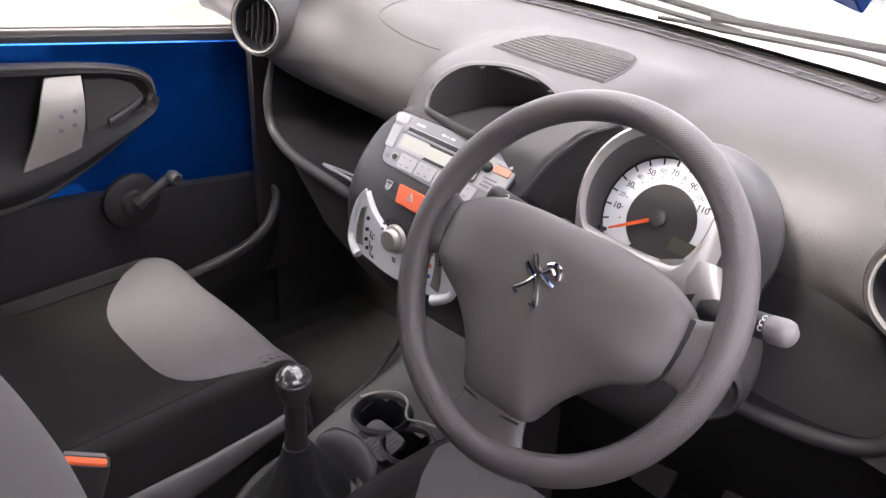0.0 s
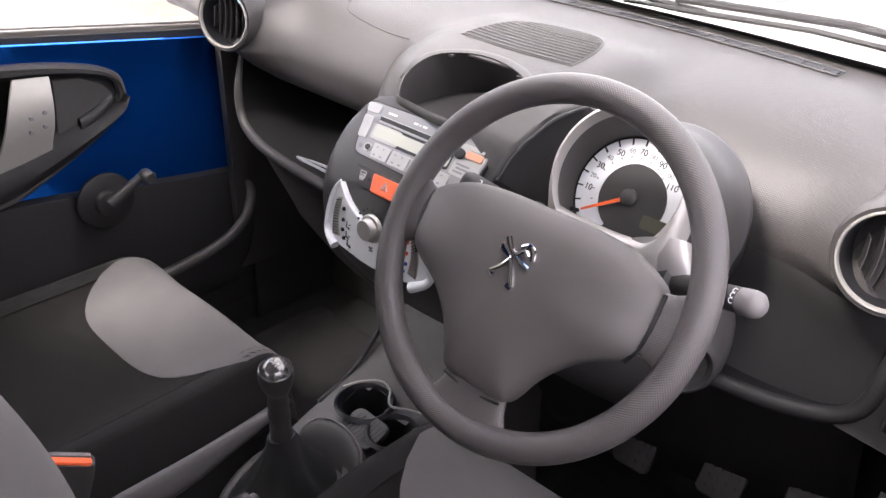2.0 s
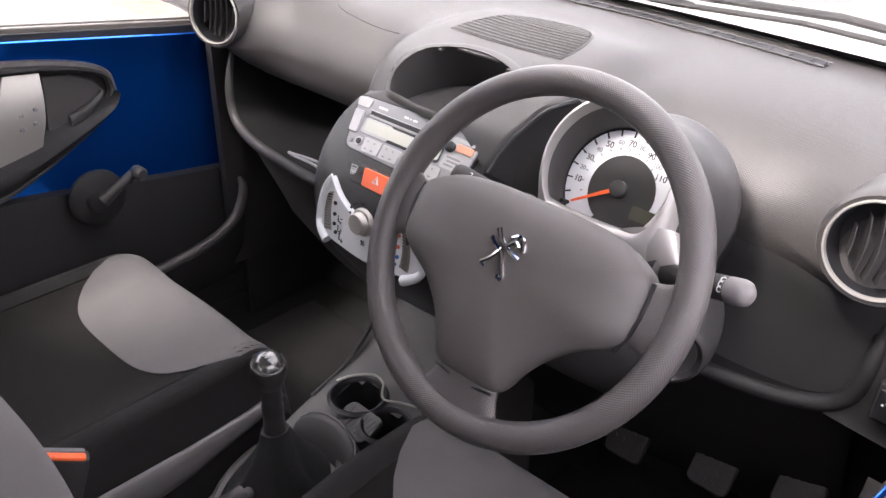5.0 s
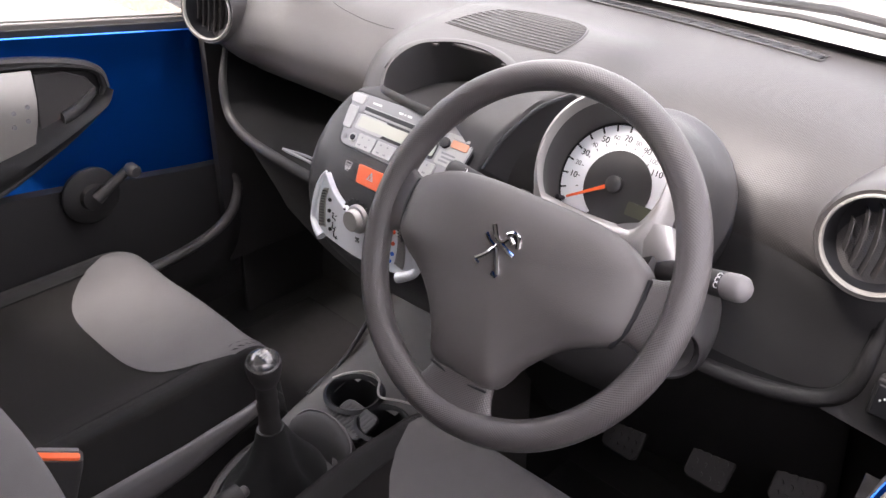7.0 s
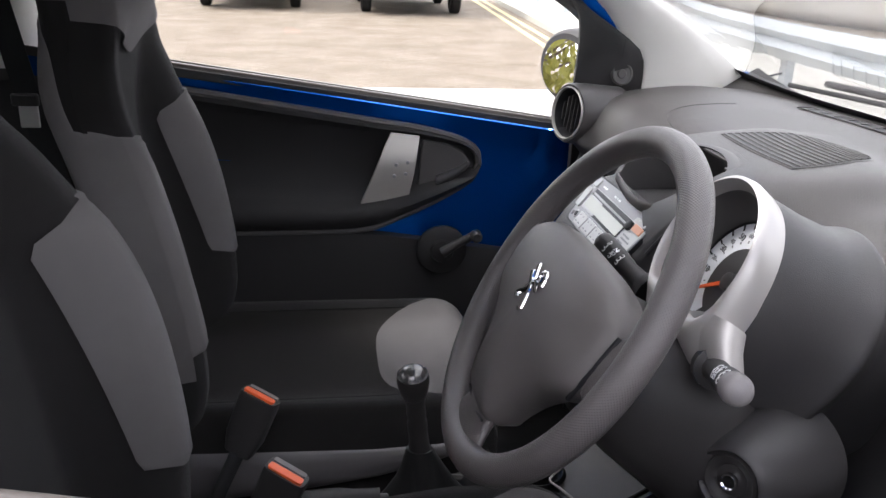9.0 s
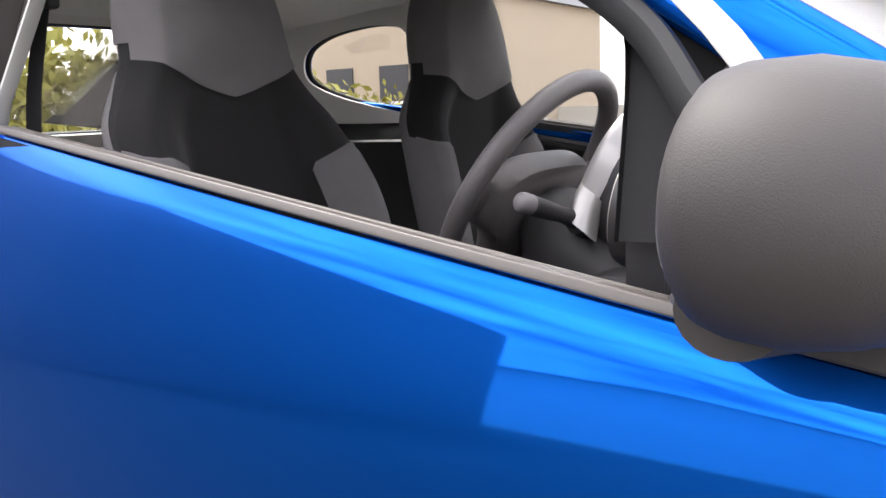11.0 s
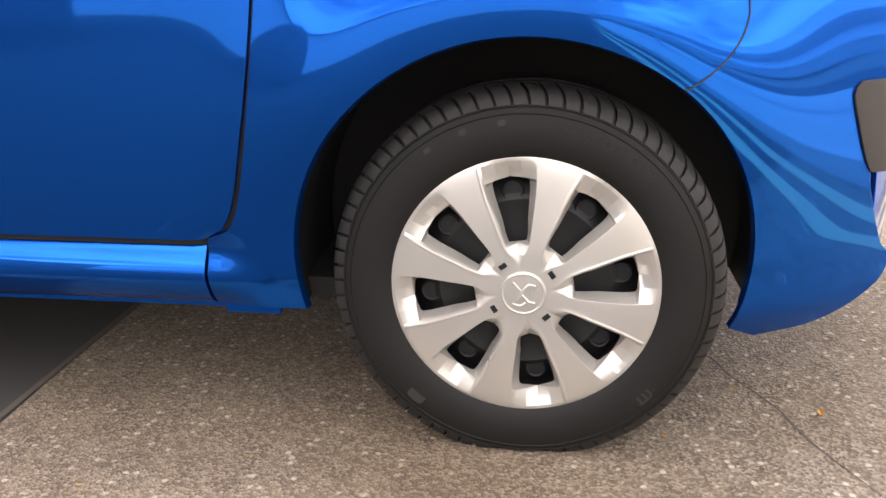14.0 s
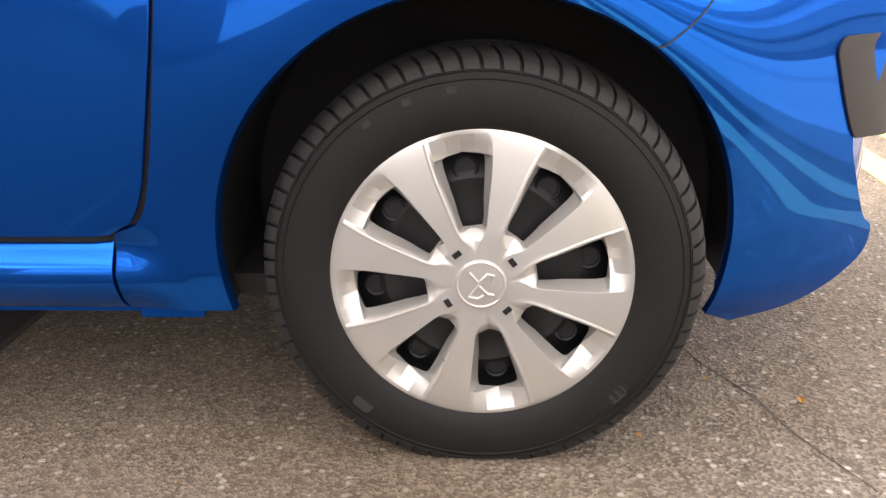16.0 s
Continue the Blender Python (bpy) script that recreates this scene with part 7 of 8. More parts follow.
# ---- rear bench and shelf ----
RB = thing("rear_bench", (0, -2.0, 0.24), "dark cloth rear bench seat", "rear seat")
part("bench_cushion", Geo().box((0, -1.98, 0.45), (1.14, 0.46, 0.18)), "fabric", RB, bevel=0.05, seg=4)
part("bench_back", Geo().box((0, -2.27, 0.71), (1.14, 0.12, 0.50), Matrix.Rotation(radians(12), 3, "X")), "fabric", RB, bevel=0.04, seg=4)
shelf = part("parcel_shelf_rear", Geo().box((0, -2.5, 1.0), (1.10, 0.34, 0.02)), "black", None, bevel=0.006)
tagged(shelf, "black carpeted rear parcel shelf", "parcel shelf")


# ---- console between the seats ----
CON = thing("centre_console", (0, -1.0, 0.24), "dark grey floor console with cup holders", "console")
rows = []
for y, w, h in ((-1.42, 0.060, 0.40), (-1.28, 0.066, 0.425), (-1.16, 0.074, 0.445), (-1.04, 0.086, 0.465), (-0.94, 0.092, 0.500), (-0.87, 0.094, 0.52), (-0.78, 0.100, 0.545), (-0.70, 0.112, 0.60), (-0.62, 0.12, 0.68)):
    rows.append([(0.01 - w * 1.12, y, 0.235), (0.01 - w * 1.05, y, h * 0.75), (0.01 - w, y, h - 0.012), (0.01 - w * 0.9, y, h), (0.01, y, h - 0.004), (0.01 + w * 0.9, y, h), (0.01 + w, y, h - 0.012), (0.01 + w * 1.05, y, h * 0.75), (0.01 + w * 1.12, y, 0.235)])
CUPS = ((-0.018, -0.862, 0.037), (0.058, -0.874, 0.032))
fine = [spline(r, 6) for r in rows]
fine = list(zip(*[spline([f[k] for f in fine], 8) for k in range(len(fine[0]))]))
g = Geo().grid([list(r) for r in fine])
g.f = [q for q in g.f if not any(g.v[q[0]][2] > 0.47 and math.hypot(sum(g.v[i][0] for i in q) / 4 - a, sum(g.v[i][1] for i in q) / 4 - b) < r for a, b, r in CUPS)]
part("console_body", g, "trim", CON, smooth=50)
for sx in (-1, 1):
    pts = spline([(0.01 + sx * 0.095, -0.90, 0.512), (0.01 + sx * 0.100, -0.82, 0.535), (0.01 + sx * 0.112, -0.74, 0.59), (0.01 + sx * 0.122, -0.67, 0.665), (0.01 + sx * 0.13, -0.62, 0.73)], 5)
    part("console_edge", Geo().tube(pts, 0.0038, 8), "shade", CON)
# cup holders with thin silver rim line
for a, b, r in CUPS:
    zc = 0.526 + 0.30 * (b + 0.87)
    part("cup_holder", Geo().lathe([(0.0, -0.085), (r * 0.92, -0.085), (r, -0.004), (r + 0.002, 0.003), (r + 0.006, 0.005), (r + 0.011, 0.001)], Matrix.Translation((a, b, zc)), 40), "ink", CON, "deep black cup holder", smooth=50)
rim = spline([(-0.062, -0.868, 0.538), (-0.049, -0.846, 0.543), (-0.024, -0.824, 0.546), (0.0, -0.827, 0.545), (0.014, -0.842, 0.544), (0.028, -0.850, 0.543), (0.050, -0.838, 0.543), (0.075, -0.828, 0.544)], 5)
part("cup_rim", Geo().tube(rim, 0.0019, 6), "satin", CON, "thin silver rim line")
av = part("ash_panel", Geo().prism(rect(-0.036, -0.026, 0.036, 0.026, 0.012), frame_at((0.020, -0.897, 0.520), (0, -0.30, 0.95)), -0.004, 0.006), "shade", CON, "small louvred panel", bevel=0.003)
AM = frame_at((0.020, -0.897, 0.520), (0, -0.30, 0.95))
for i in range(8):
    x = -0.026 + 0.0075 * i
    part("louvre", Geo().prism([(x - 0.0018, -0.018), (x + 0.0018, -0.018), (x + 0.0055, 0.018), (x + 0.0019, 0.018)], AM, 0.0055, 0.0068), "ink", av)
hood = spline([(-0.052, -0.950, 0.518), (-0.036, -0.938, 0.530), (-0.002, -0.930, 0.536), (0.035, -0.932, 0.532), (0.062, -0.942, 0.522), (0.076, -0.965, 0.502)], 5)
part("gaiter_hood", Geo().grid([[p + Vector((0, 0.014, -0.022)), p + Vector((0, 0.008, -0.002)), p, p + Vector((0, -0.008, -0.003)), p + Vector((0.004, -0.022, -0.022)), p + Vector((0.004, -0.030, -0.05))] for p in hood]), "shade", CON, "raised hood in front of the gaiter", smooth=60)
part("hood_line", Geo().tube([p + Vector((0, 0.004, 0.001)) for p in hood], 0.0014, 6), "valance", CON)
# loose pen-like stub in the front pocket
part("pocket_knob", Geo().lathe([(0.012, 0), (0.012, 0.014), (0.009, 0.018), (0, 0.018)], frame_at((-0.03, -0.70, 0.632), (0, -0.6, 0.6)), 20), "trim", CON)

# ---- gear lever ----
GL = thing("gear_lever", (0.0, -1.03, 0.47), "black gear lever with a chrome-capped knob", "gear lever")
K = Vector((0.048, -1.058, 0.727))
base = Vector((0.004, -1.030, 0.475))
ax = (K - base).normalized()
GM = frame_at(K, ax) @ Matrix.Scale(0.78, 4)
rows = []
for t, r, p in ((0.0, 0.072, 0.0), (0.05, 0.067, 0.4), (0.12, 0.054, 1.2), (0.20, 0.041, 1.5), (0.30, 0.030, 1.5), (0.40, 0.0235, 1.0), (0.48, 0.0195, 0.4), (0.53, 0.0165, 0.0)):
    c = base + (K - base) * t
    ring = []
    for i in range(32):
        a = 2 * math.pi * i / 32
        rr = r * (1 + 0.10 * p * math.cos(4 * a) + 0.04 * p * math.sin(7 * a + t * 9))
        ring.append(c + Vector((rr * math.cos(a), rr * 1.15 * math.sin(a), 0.004 * p * math.cos(4 * a))))
    rows.append(ring)
part("gaiter", Geo().loft(rows), "rubber", GL, "creased black leatherette gaiter", smooth=70)
part("gaiter_frame", Geo().tube([(0.004 + 0.082 * math.cos(a), -1.035 + 0.098 * math.sin(a), 0.472 + 0.03 * math.sin(a)) for a in np.linspace(0, 2 * math.pi, 40, endpoint=False)], 0.009, 8, closed=True), "trim", GL)
part("lever_collar", Geo().lathe([(0.0190, -0.180), (0.0215, -0.165), (0.0190, -0.150), (0.0175, -0.120), (0.0185, -0.092), (0.0160, -0.084), (0.0180, -0.070), (0.0165, -0.052), (0.0185, -0.040), (0.021, -0.028)], GM, 28), "black", GL, smooth=60)
kn = part("knob", Geo().lathe([(0.019, -0.036), (0.0225, -0.028), (0.0265, -0.014), (0.0285, 0.000), (0.0282, 0.010), (0.0268, 0.0150)], GM, 36), "black", GL, "rounded black knob", smooth=80)
part("knob_cap", Geo().lathe([(0.0272, 0.0140), (0.0270, 0.0165), (0.0255, 0.0172), (0.0248, 0.0158), (0.0235, 0.0180), (0.0200, 0.0235), (0.0140, 0.0275), (0.007, 0.0295), (0, 0.0300)], GM, 36), "knobcap", kn, "domed dark metal cap", smooth=80)
for pts in ([(-0.006, -0.005), (-0.006, 0.005)], [(0, -0.005), (0, 0.005)], [(0.006, -0.005), (0.006, 0.005)], [(-0.006, 0), (0.006, 0)]):
    part("gate_mark", Geo().tube([GM @ Vector((x, y, 0.0296)) for x, y in pts], 0.0006, 5), "greyprint", kn)

# ---- handbrake ----
HB = thing("handbrake", (0.02, -1.25, 0.42), "black handbrake lever lying low between the seats", "handbrake")
part("lever", Geo().tube(spline([(0.022, -1.46, 0.455), (0.022, -1.32, 0.50), (0.022, -1.2, 0.520), (0.022, -1.10, 0.522)], 5), [0.017] * 8 + [0.0185] * 5 + [0.016] * 3, 14), "black", HB, smooth=70)
part("release_button", Geo().lathe([(0.008, 0), (0.008, 0.010), (0.005, 0.013), (0, 0.013)], frame_at((0.022, -1.10, 0.522), (0, 1, 0)), 16), "trim", HB)


# ---- belt buckles ----
def buckle(x, y, z, lean):
    B = thing("belt_buckle", (x, y, z - 0.2), "black seat belt buckle with an orange release button", "belt buckle", "belt buckles")
    m = frame_at((x, y, z), (lean, 0.38, 0.95), (0.40, 1, 0)) @ Matrix.Scale(1.2, 4)
    part("buckle_body", Geo().loft([[m @ Vector((px, py, h)) for px, py in disc(0, 0, w, d, 24, 4.5)] for h, w, d in ((-0.085, 0.018, 0.011), (-0.06, 0.024, 0.0135), (-0.01, 0.0255, 0.0145), (-0.002, 0.0245, 0.0135))]), "black", B, smooth=50)
    part("button", Geo().prism(rect(-0.021, -0.0105, 0.021, 0.0005, 0.003), m, -0.004, 0.0012), "orange", B, "orange release button", bevel=0.001)
    part("tongue_slot", Geo().prism(rect(-0.020, 0.0035, 0.020, 0.0105, 0.002), m, -0.003, 0.0010), "stalkgrey", B)
    part("stem", Geo().tube([m @ Vector((0, 0, -0.07)), m @ Vector((0, -0.01, -0.14)), m @ Vector((0, -0.02, -0.24))], [0.012, 0.011, 0.011], 10), "webbing", B)
    return B


buckle(-0.086, -1.272, 0.640, -0.06)
buckle(0.098, -1.225, 0.628, 0.10)


# ---- seat belts on the door pillars ----
def seat_belt(sx):
    B = thing("seat_belt", (sx * 0.66, -1.72, 0.3), "black seat belt hanging from the door pillar", "seat belt", "seat belts")
    pts = spline([(sx * 0.556, -1.765, 1.30), (sx * 0.606, -1.746, 1.11), (sx * 0.624, -1.722, 0.95), (sx * 0.645, -1.67, 0.70), (sx * 0.655, -1.55, 0.42)], 5)
    g = Geo().grid([[p + Vector((0, -0.023, 0)), p + Vector((0, 0.023, 0))] for p in pts])
    part("webbing", g, "webbing", B, thick=0.0015)
    part("belt_guide", Geo().box((sx * 0.556, -1.765, 1.30), (0.025, 0.07, 0.05)), "black", B, bevel=0.008)
    part("belt_tongue", Geo().box((sx * 0.612, -1.728, 0.953), (0.006, 0.036, 0.044)), "cover", B, "bright belt tongue", bevel=0.003)
    part("tongue_grip", Geo().box((sx * 0.612, -1.732, 0.984), (0.014, 0.05, 0.024)), "black", B, bevel=0.005)


seat_belt(-1)
seat_belt(1)

# ---- pedals and mats ----
for x, z, y in ((0.298, 0.466, -0.585), (0.437, 0.499, -0.585), (0.556, 0.540, -0.585)):
    P = thing("pedal", (x, y, 0.25), "black rubber-faced foot pedal", "pedal", "pedals")
    m = frame_at((x, y, z), (0, -0.8, 0.6))
    pd = part("pedal_pad", Geo().prism(rect(-0.032, -0.028, 0.032, 0.028, 0.010), m, -0.006, 0.006), "black", P, bevel=0.004)
    for i in range(4):
        for j in range(3):
            part("pad_stud", Geo().prism(disc(-0.020 + 0.0133 * i, -0.015 + 0.015 * j, 0.0038, 0.0038, 8), m, 0.005, 0.0085), "black", pd)
    part("pedal_arm", Geo().tube([(x, y + 0.01, z), (x, y + 0.07, z + 0.12), (x, y + 0.16, z + 0.30)], 0.007, 8), "black", P)
for sx in (-1, 1):
    mt = part("floor_mat", Geo().box((sx * 0.38, -0.80, 0.245), (0.48, 0.62, 0.012)), "carpet", None, bevel=0.005)
    tagged(mt, "black carpet floor mat", "floor mat")
cp = part("carpet", Geo().box((0, -1.1, 0.234), (1.38, 1.5, 0.008)), "carpet", None)
tagged(cp, "black carpet over the car floor", "carpet")
# interior mirror on the windscreen
IMR = thing("interior_mirror", (0, -0.86, 1.30), "black interior mirror on the windscreen", "mirror")
part("mirror_case", Geo().loft([[(0.11 * f * math.cos(a), -0.90 + d, 1.285 + 0.034 * f * math.sin(a)) for a in np.linspace(0, 2 * math.pi, 32, endpoint=False)] for f, d in ((0.95, -0.006), (1.0, 0.0), (0.95, 0.02), (0.6, 0.03))]), "black", IMR, smooth=60)
part("mirror_face", Geo().prism(disc(0, 0, 0.1, 0.029, 32, 2.6), frame_at((0, -0.9065, 1.285), (0.1, -1, -0.1)), 0, 0.0015), "mirror", IMR)
part("mirror_stem", Geo().tube([(0, -0.88, 1.29), (0, -0.86, 1.33), (0, -0.86, 1.36)], 0.009, 10), "black", IMR)


# ---- beyond the car ----
def van(cx, cy, w, label):
    """Rear end of a parked van, its back doors towards the car park."""
    V = thing("van", (cx, cy, 0), label, "van", "parked vans")
    L = 4.6
    rows = []
    for z, d, k in ((0.45, 0.0, 1.0), (0.75, 0.02, 1.0), (1.1, 0.0, 1.0), (1.6, -0.05, 0.97), (2.05, -0.12, 0.9), (2.2, -0.3, 0.82)):
        hw = w / 2 * k
        rows.append([(cx + d, cy - hw * 0.97, z), (cx + d, cy + hw * 0.97, z), (cx + d - 0.08, cy + hw, z), (cx - L - d, cy + hw, z), (cx - L - d, cy - hw, z), (cx + d - 0.08, cy - hw, z)])
    body = part("body", Geo().loft(rows), "vanwhite", V, "white panelled body", bevel=0.03)
    part("bumper", Geo().box((cx + 0.04, cy, 0.58), (0.16, w * 1.0, 0.30)), "vandark", V, "dark grey rear bumper", bevel=0.04)
    part("rear_window", Geo().box((cx - 0.02, cy, 1.62), (0.03, w * 0.78, 0.42)), "vandark", V, bevel=0.02)
    part("door_split", Geo().box((cx + 0.025, cy, 1.2), (0.012, 0.015, 1.0)), "vandark", V)
    for s in (-1, 1):
        part("tail_lamp", Geo().box((cx + 0.02, cy + s * w * 0.465, 1.0), (0.06, 0.10, 0.48)), "lamp_red", V, "red tail lamp", bevel=0.015)
        part("reflector", Geo().box((cx + 0.125, cy + s * w * 0.40, 0.62), (0.012, 0.10, 0.05)), "lamp_red", V)
        for dx in (-0.75, -3.6):
            part("tyre", Geo().lathe([(0.16, -0.1), (0.29, -0.1), (0.325, -0.07), (0.325, 0.07), (0.29, 0.1), (0.16, 0.1)], frame_at((cx + dx, cy + s * (w / 2 - 0.11), 0.325), (0, s, 0)), 28), "tyre", V)
    part("number_plate", Geo().box((cx + 0.045, cy, 0.86), (0.02, 0.52, 0.12)), "yellow", V, "yellow plate")
    for i in range(6):
        part("plate_bar", Geo().box((cx + 0.057, cy - 0.19 + 0.076 * i, 0.86), (0.004, 0.04, 0.075)), "ink", V)
    part("underside", Geo().box((cx - 2.0, cy, 0.42), (3.6, w * 0.8, 0.14)), "liner_dark", V)
    return V


van(-16.0, -2.75, 1.95, "white panel van with dark bumper parked across the yard")
van(-15.4, 0.35, 1.95, "white panel van with dark bumper parked across the yard")


def parked_car(cx, cy, material, label, turn=0.0):
    V = thing("parked_car", (cx, cy, 0), label, "car", "distant parked cars")
    m = pose(cx, cy, 0, 0, 0, turn)
    body = Geo().loft([[m @ Vector((x, s, z)) for x, z in ((-1.9, 0.35), (1.9, 0.35), (1.95, 0.6), (1.7, 0.85), (0.9, 0.95), (0.45, 1.4), (-0.9, 1.45), (-1.5, 1.0), (-1.95, 0.9))] for s in (-0.82, -0.78, 0.78, 0.82)])
    part("body", body, material, V, bevel=0.05)
    part("side_glass", Geo().loft([[m @ Vector((x, s, z)) for x, z in ((-1.25, 1.0), (0.75, 0.98), (0.38, 1.34), (-0.85, 1.38))] for s in (-0.832, 0.832)]), "vandark", V)
    for x in (-1.2, 1.2):
        for s in (-1, 1):
            part("tyre", Geo().lathe([(0.0, -0.08), (0.26, -0.08), (0.30, -0.05), (0.30, 0.05), (0.26, 0.08), (0.0, 0.08)], m @ frame_at((x, s * 0.76, 0.30), (0, s, 0)), 24), "tyre", V)


parked_car(-22.4, -1.1, "bluecar", "pale blue car parked behind the vans", 90)
FEN = thing("fence", (-28.0, -6.8, 0), "grey steel palisade fence at the yard edge", "fence")
for i in range(11):
    part("fence_bar", Geo().box((-28.2 + 0.06 * i, -7.7 + 0.17 * i, 0.85), (0.05, 0.06, 1.7)), "galv", FEN, bevel=0.01)
for z in (0.35, 1.35):
    part("fence_rail", Geo().tube([(-28.22, -7.76, z), (-27.6, -5.94, z)], 0.03, 8), "galv", FEN)


def guard_rail():
    """Galvanised corrugated barrier along the kerb in front of the car."""
    G = thing("guard_rail", (0, 2.2, 0), "galvanised steel crash barrier on posts", "guard rail")
    for k in range(-9, 5):
        x0, x1 = k * 3.2, k * 3.2 + 3.2
        yy = lambda x: 2.35 - 0.0567 * x
        secs = [(-0.155, 0.0), (-0.12, -0.03), (-0.07, -0.07), (-0.03, -0.03), (0.0, 0.0), (0.03, -0.03), (0.07, -0.07), (0.12, -0.03), (0.155, 0.0)]
        part("rail", Geo().grid([[(x, yy(x) + d, 0.62 + z) for z, d in secs] for x in (x0, x1 + 0.05)]), "galv", G, thick=0.005, smooth=60)
        part("post", Geo().box((x0 + 0.3, yy(x0) + 0.10, 0.38), (0.12, 0.08, 0.76)), "galv", G, bevel=0.01)
        part("bolt", Geo().lathe([(0.02, 0), (0.02, 0.012), (0.012, 0.018), (0, 0.018)], frame_at((x0 + 0.3, yy(x0) - 0.002, 0.62), (0, -1, 0)), 10), "galv", G)


guard_rail()
# low orange-and-white barrier board by the kerb
BB = thing("barrier_board", (-9.6, 2.7, 0), "orange plastic barrier board with a pale foot", "barrier")
part("board", Geo().box((-9.6, 2.7, 0.62), (0.9, 0.06, 0.45)), "orange", BB, bevel=0.03)
part("foot", Geo().box((-9.6, 2.7, 0.12), (0.7, 0.4, 0.24)), "concrete", BB, bevel=0.05)


# buildings
def building(name, x0, y0, x1, y1, h, ridge, wall, label, rib=0.0, windows=()):
    B = thing(name, ((x0 + x1) / 2, (y0 + y1) / 2, 0), label, "building")
    g = Geo().loft([[(x0, y0, z), (x1, y0, z), (x1, y1, z), (x0, y1, z)] for z in (0, h)])
    part("walls", g, wall, B)
    ym = (y0 + y1) / 2
    xm = (x0 + x1) / 2
    g = Geo()
    if abs(x1 - x0) < abs(y1 - y0):
        g.add([(x0 - 0.3, y0 - 0.3, h), (x1 + 0.3, y0 - 0.3, h), (x1 + 0.3, y1 + 0.3, h), (x0 - 0.3, y1 + 0.3, h), (xm, y0 - 0.3, h + ridge), (xm, y1 + 0.3, h + ridge)], [(0, 1, 4), (1, 2, 5, 4), (2, 3, 5), (3, 0, 4, 5), (0, 3, 2, 1)])
    else:
        g.add([(x0 - 0.3, y0 - 0.3, h), (x1 + 0.3, y0 - 0.3, h), (x1 + 0.3, y1 + 0.3, h), (x0 - 0.3, y1 + 0.3, h), (x0 - 0.3, ym, h + ridge), (x1 + 0.3, ym, h + ridge)], [(0, 1, 5, 4), (1, 2, 5), (2, 3, 4, 5), (3, 0, 4), (0, 3, 2, 1)])
    part("roof", g, "roofing", B)
    for (px, py, pz, sx, sy, sz) in windows:
        w = part("window", Geo().box((px, py, pz), (sx, sy, sz)), "vandark", B)
        part("window_frame", Geo().box((px, py, pz - sz / 2 - 0.05), (sx + 0.05, sy + 0.1, 0.1)), "vanwhite", w)
    return B


# workshop on the driver's side, mirrored in the door
W1 = thing("workshop", (7.0, -13.0, 0), "grey clad flat-roofed workshop building", "building")
SHOP = [(3.75, -6.5), (11.2, -6.75), (12.4, -18.5), (0.2, -18.5)]
part("walls", Geo().loft([[(x, y, z) for x, y in SHOP] for z in (0, 3.8)]), "cladding", W1)
part("roof", Geo().loft([[(x, y, z) for x, y in SHOP] for z in (3.8, 3.95)]), "roofing", W1)
building("warehouse", 24.0, -17.0, 44.0, 14.0, 5.5, 1.2, "cladlight", "pale corrugated warehouse across the yard")
# houses behind the car
building("house", -9.0, -27.0, 3.0, -20.0, 5.2, 2.6, "brickwall", "cream rendered house with white windows", windows=[(-7 + 3.0 * i, -19.98, z, 1.2, 0.1, 1.2) for i in range(4) for z in (1.6, 4.0)])
building("house", -34.0, -24.0, -22.0, -16.0, 5.0, 2.6, "brickwall", "cream rendered house with white windows", windows=[(-21.98, -23 + 2.4 * i, 2.0, 0.1, 1.2, 1.2) for i in range(3)])
# low wall on the far side of the yard, pale retaining wall ahead
tagged(part("boundary_wall", Geo().box((-30, -8, 0.5), (0.3, 60, 1.0)), "concrete"), "low pale concrete boundary wall", "wall", kind="structure")
tagged(part("far_bank", Geo().box((-30, 14.0, 0.6), (140, 10.0, 1.2)), "concrete", bevel=0.3), "pale concrete bank beyond the crash barrier", "bank", kind="structure")


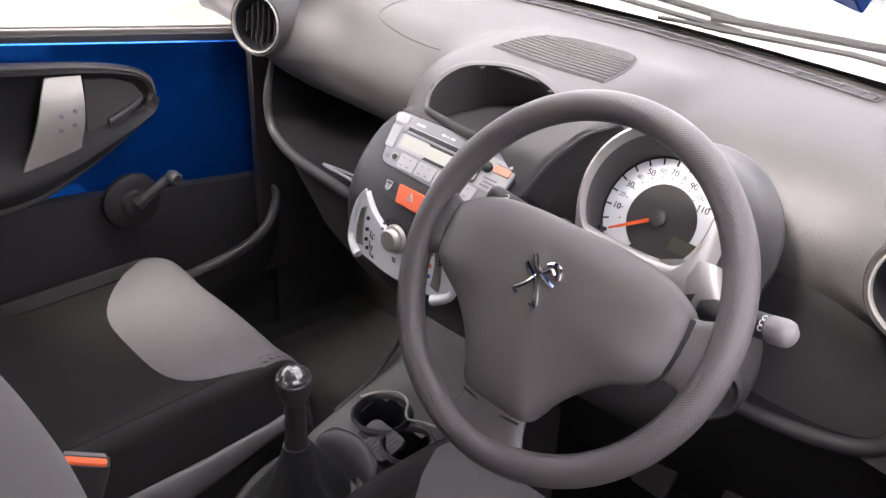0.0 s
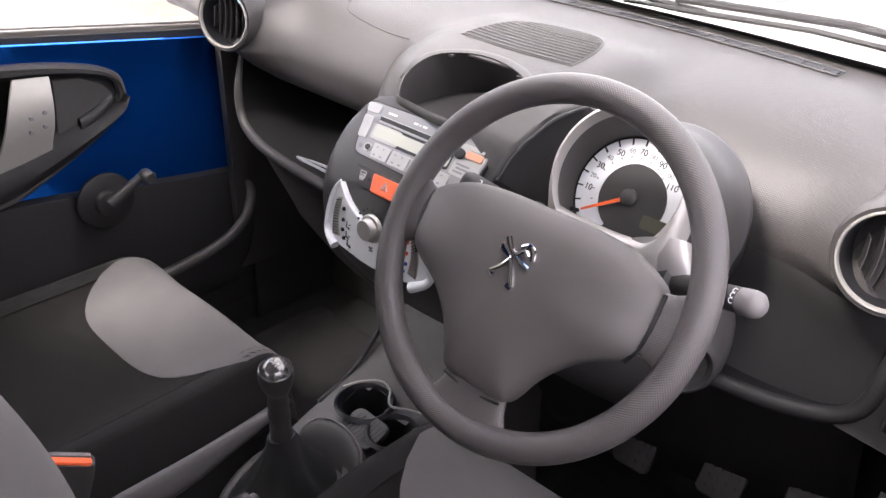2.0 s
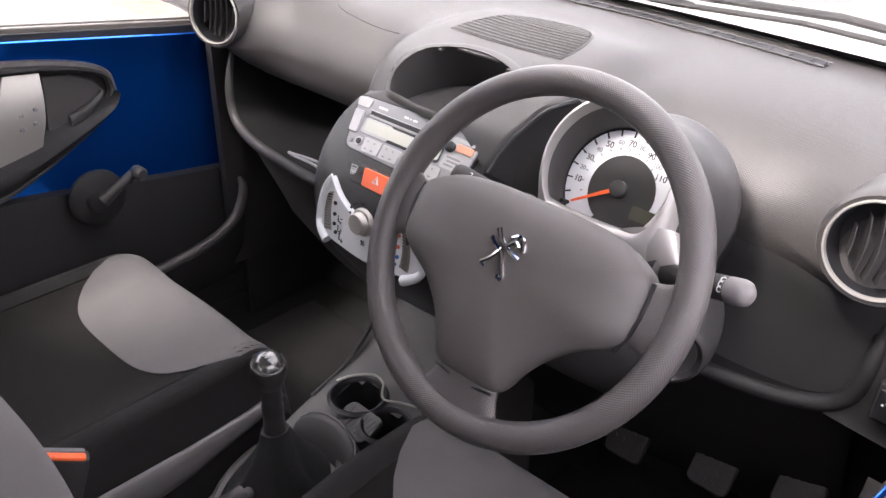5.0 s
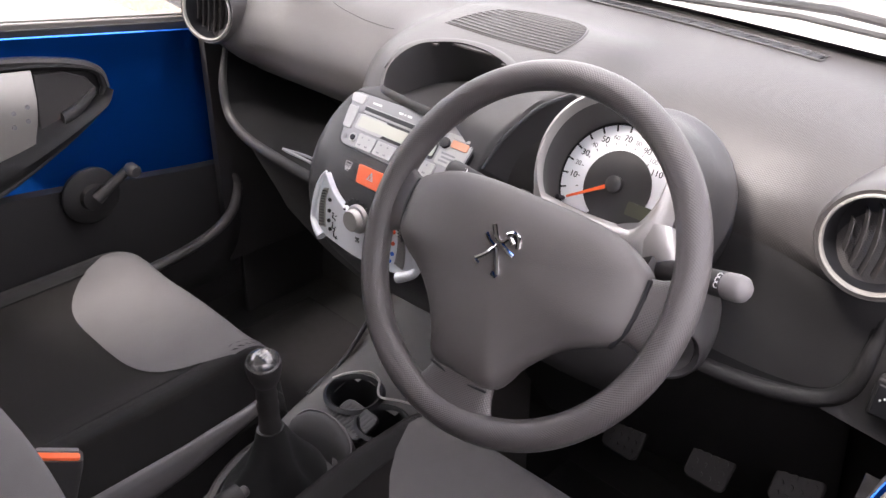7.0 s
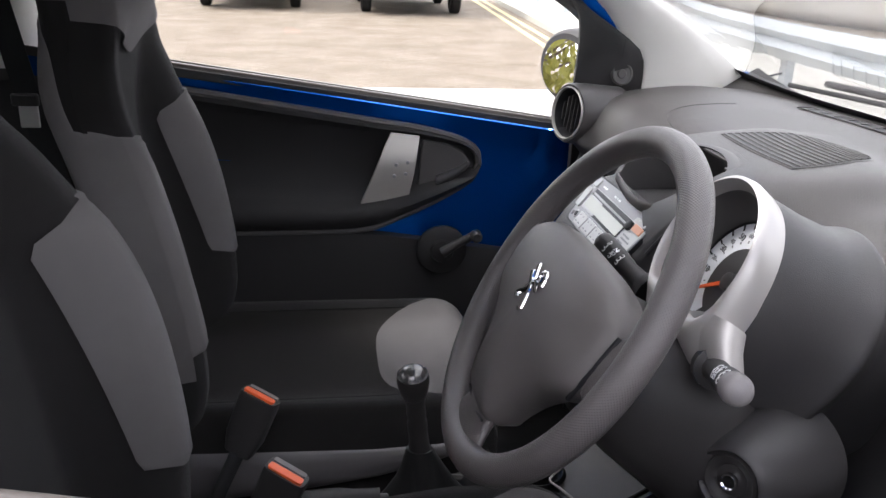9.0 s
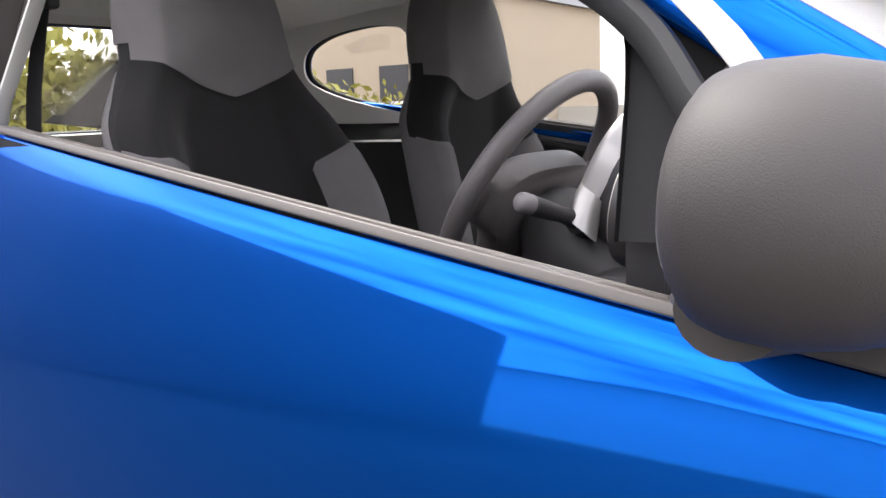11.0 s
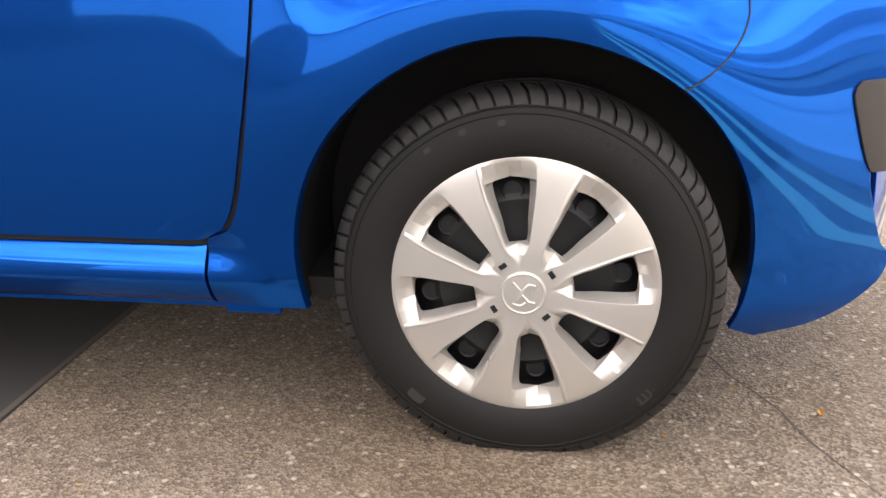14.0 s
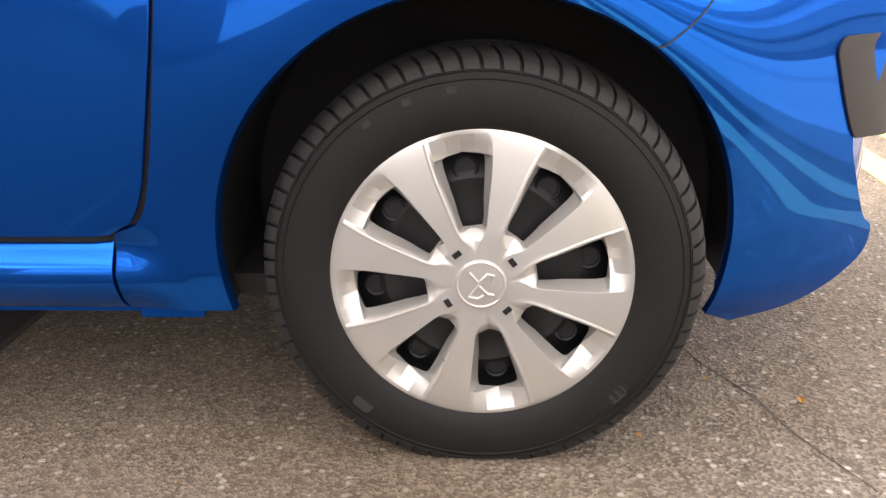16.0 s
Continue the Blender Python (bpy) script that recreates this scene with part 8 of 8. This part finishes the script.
def bush(cx, cy, r, h, material, label, n=900, seed=1):
    """Trunk with limbs and a crown of many small leaf clumps."""
    rnd = random.Random(seed)
    B = thing("bush", (cx, cy, 0), label, "bush")
    g = Geo()
    for i in range(7):
        a = rnd.uniform(0, 6.28)
        tip = Vector((cx + r * 0.6 * math.cos(a), cy + r * 0.6 * math.sin(a), h * rnd.uniform(0.6, 0.9)))
        g.tube([(cx, cy, 0), Vector((cx, cy, h * 0.3)).lerp(tip, 0.35), tip], [0.05, 0.03, 0.01], 6)
    part("limbs", g, "bark", B)
    g = Geo()
    for i in range(n):
        a, b = rnd.uniform(0, 6.28), math.acos(rnd.uniform(-0.5, 1))
        q = rnd.uniform(0.55, 1.0) * (0.8 + 0.25 * math.sin(3 * a + 2 * b))
        p = Vector((cx + r * q * math.sin(b) * math.cos(a), cy + r * q * math.sin(b) * math.sin(a), h * 0.5 + h * 0.5 * q * math.cos(b)))
        m = Matrix.Translation(p) @ Euler((rnd.uniform(0, 6), rnd.uniform(0, 6), rnd.uniform(0, 6))).to_matrix().to_4x4()
        s = rnd.uniform(0.05, 0.11)
        g.add([m @ Vector(v) for v in ((-s, 0, 0), (0, -s * 0.5, s * 0.1), (s, 0, 0), (0, s * 0.5, s * 0.1))], [(0, 1, 2, 3)])
    part("crown", g, material, B, smooth=10)


bush(-3.2, -7.5, 1.3, 2.1, "leafy", "yellow-green shrub beside the yard", 1500, 3)
bush(-6.0, -8.6, 1.6, 1.8, "leafy", "yellow-green shrub beside the yard", 1500, 5)
bush(-9.5, -9.5, 1.6, 1.6, "leafy", "yellow-green shrub beside the yard", 1200, 6)


def palm(cx, cy, h, seed):
    """Spiky plant: short trunk and arching blades."""
    rnd = random.Random(seed)
    P = thing("palm", (cx, cy, 0), "spiky green palm with arching narrow leaves", "palm")
    part("trunk", Geo().tube([(cx, cy, 0), (cx + 0.03, cy, h * 0.6), (cx, cy, h)], [0.14, 0.11, 0.10], 12), "bark", P)
    for i in range(60):
        a, up = rnd.uniform(0, 6.28), rnd.uniform(-0.3, 1.2)
        L = rnd.uniform(0.8, 1.3)
        rows = []
        for t in np.linspace(0, 1, 6):
            p = Vector((cx, cy, h)) + Vector((math.cos(a) * math.cos(up), math.sin(a) * math.cos(up), math.sin(up))) * L * t + Vector((0, 0, -0.55 * t * t))
            s = Vector((-math.sin(a), math.cos(a), 0)) * 0.03 * (1 - t) ** 0.7
            rows.append([p - s, p + Vector((0, 0, 0.006)), p + s])
        part("leaf", Geo().grid(rows), "leafdark", P)


palm(1.2, -9.0, 1.3, 2)
palm(-1.0, -10.2, 1.5, 4)
# fallen leaves on the tarmac
for i, (x, y, s) in enumerate(((0.619, 0.478, 0.009), (0.72, 0.22, 0.005), (0.55, 0.35, 0.004), (0.95, -0.62, 0.004), (0.85, -0.40, 0.003))):
    m = pose(x, y, 0.004, 12, 8, 40 * i)
    lf = part("fallen_leaf", Geo().grid([[m @ Vector((s * (-1 + 2 * a), w * s * math.sin(math.pi * (0.1 + 0.85 * a)) * 0.6, s * 0.35 * abs(w))) for w in (-1, 0, 1)] for a in np.linspace(0, 1, 6)]), "dryleaf", thick=0.001)
    tagged(lf, "small dry yellow-brown leaf on tarmac", "leaf", "fallen leaves")
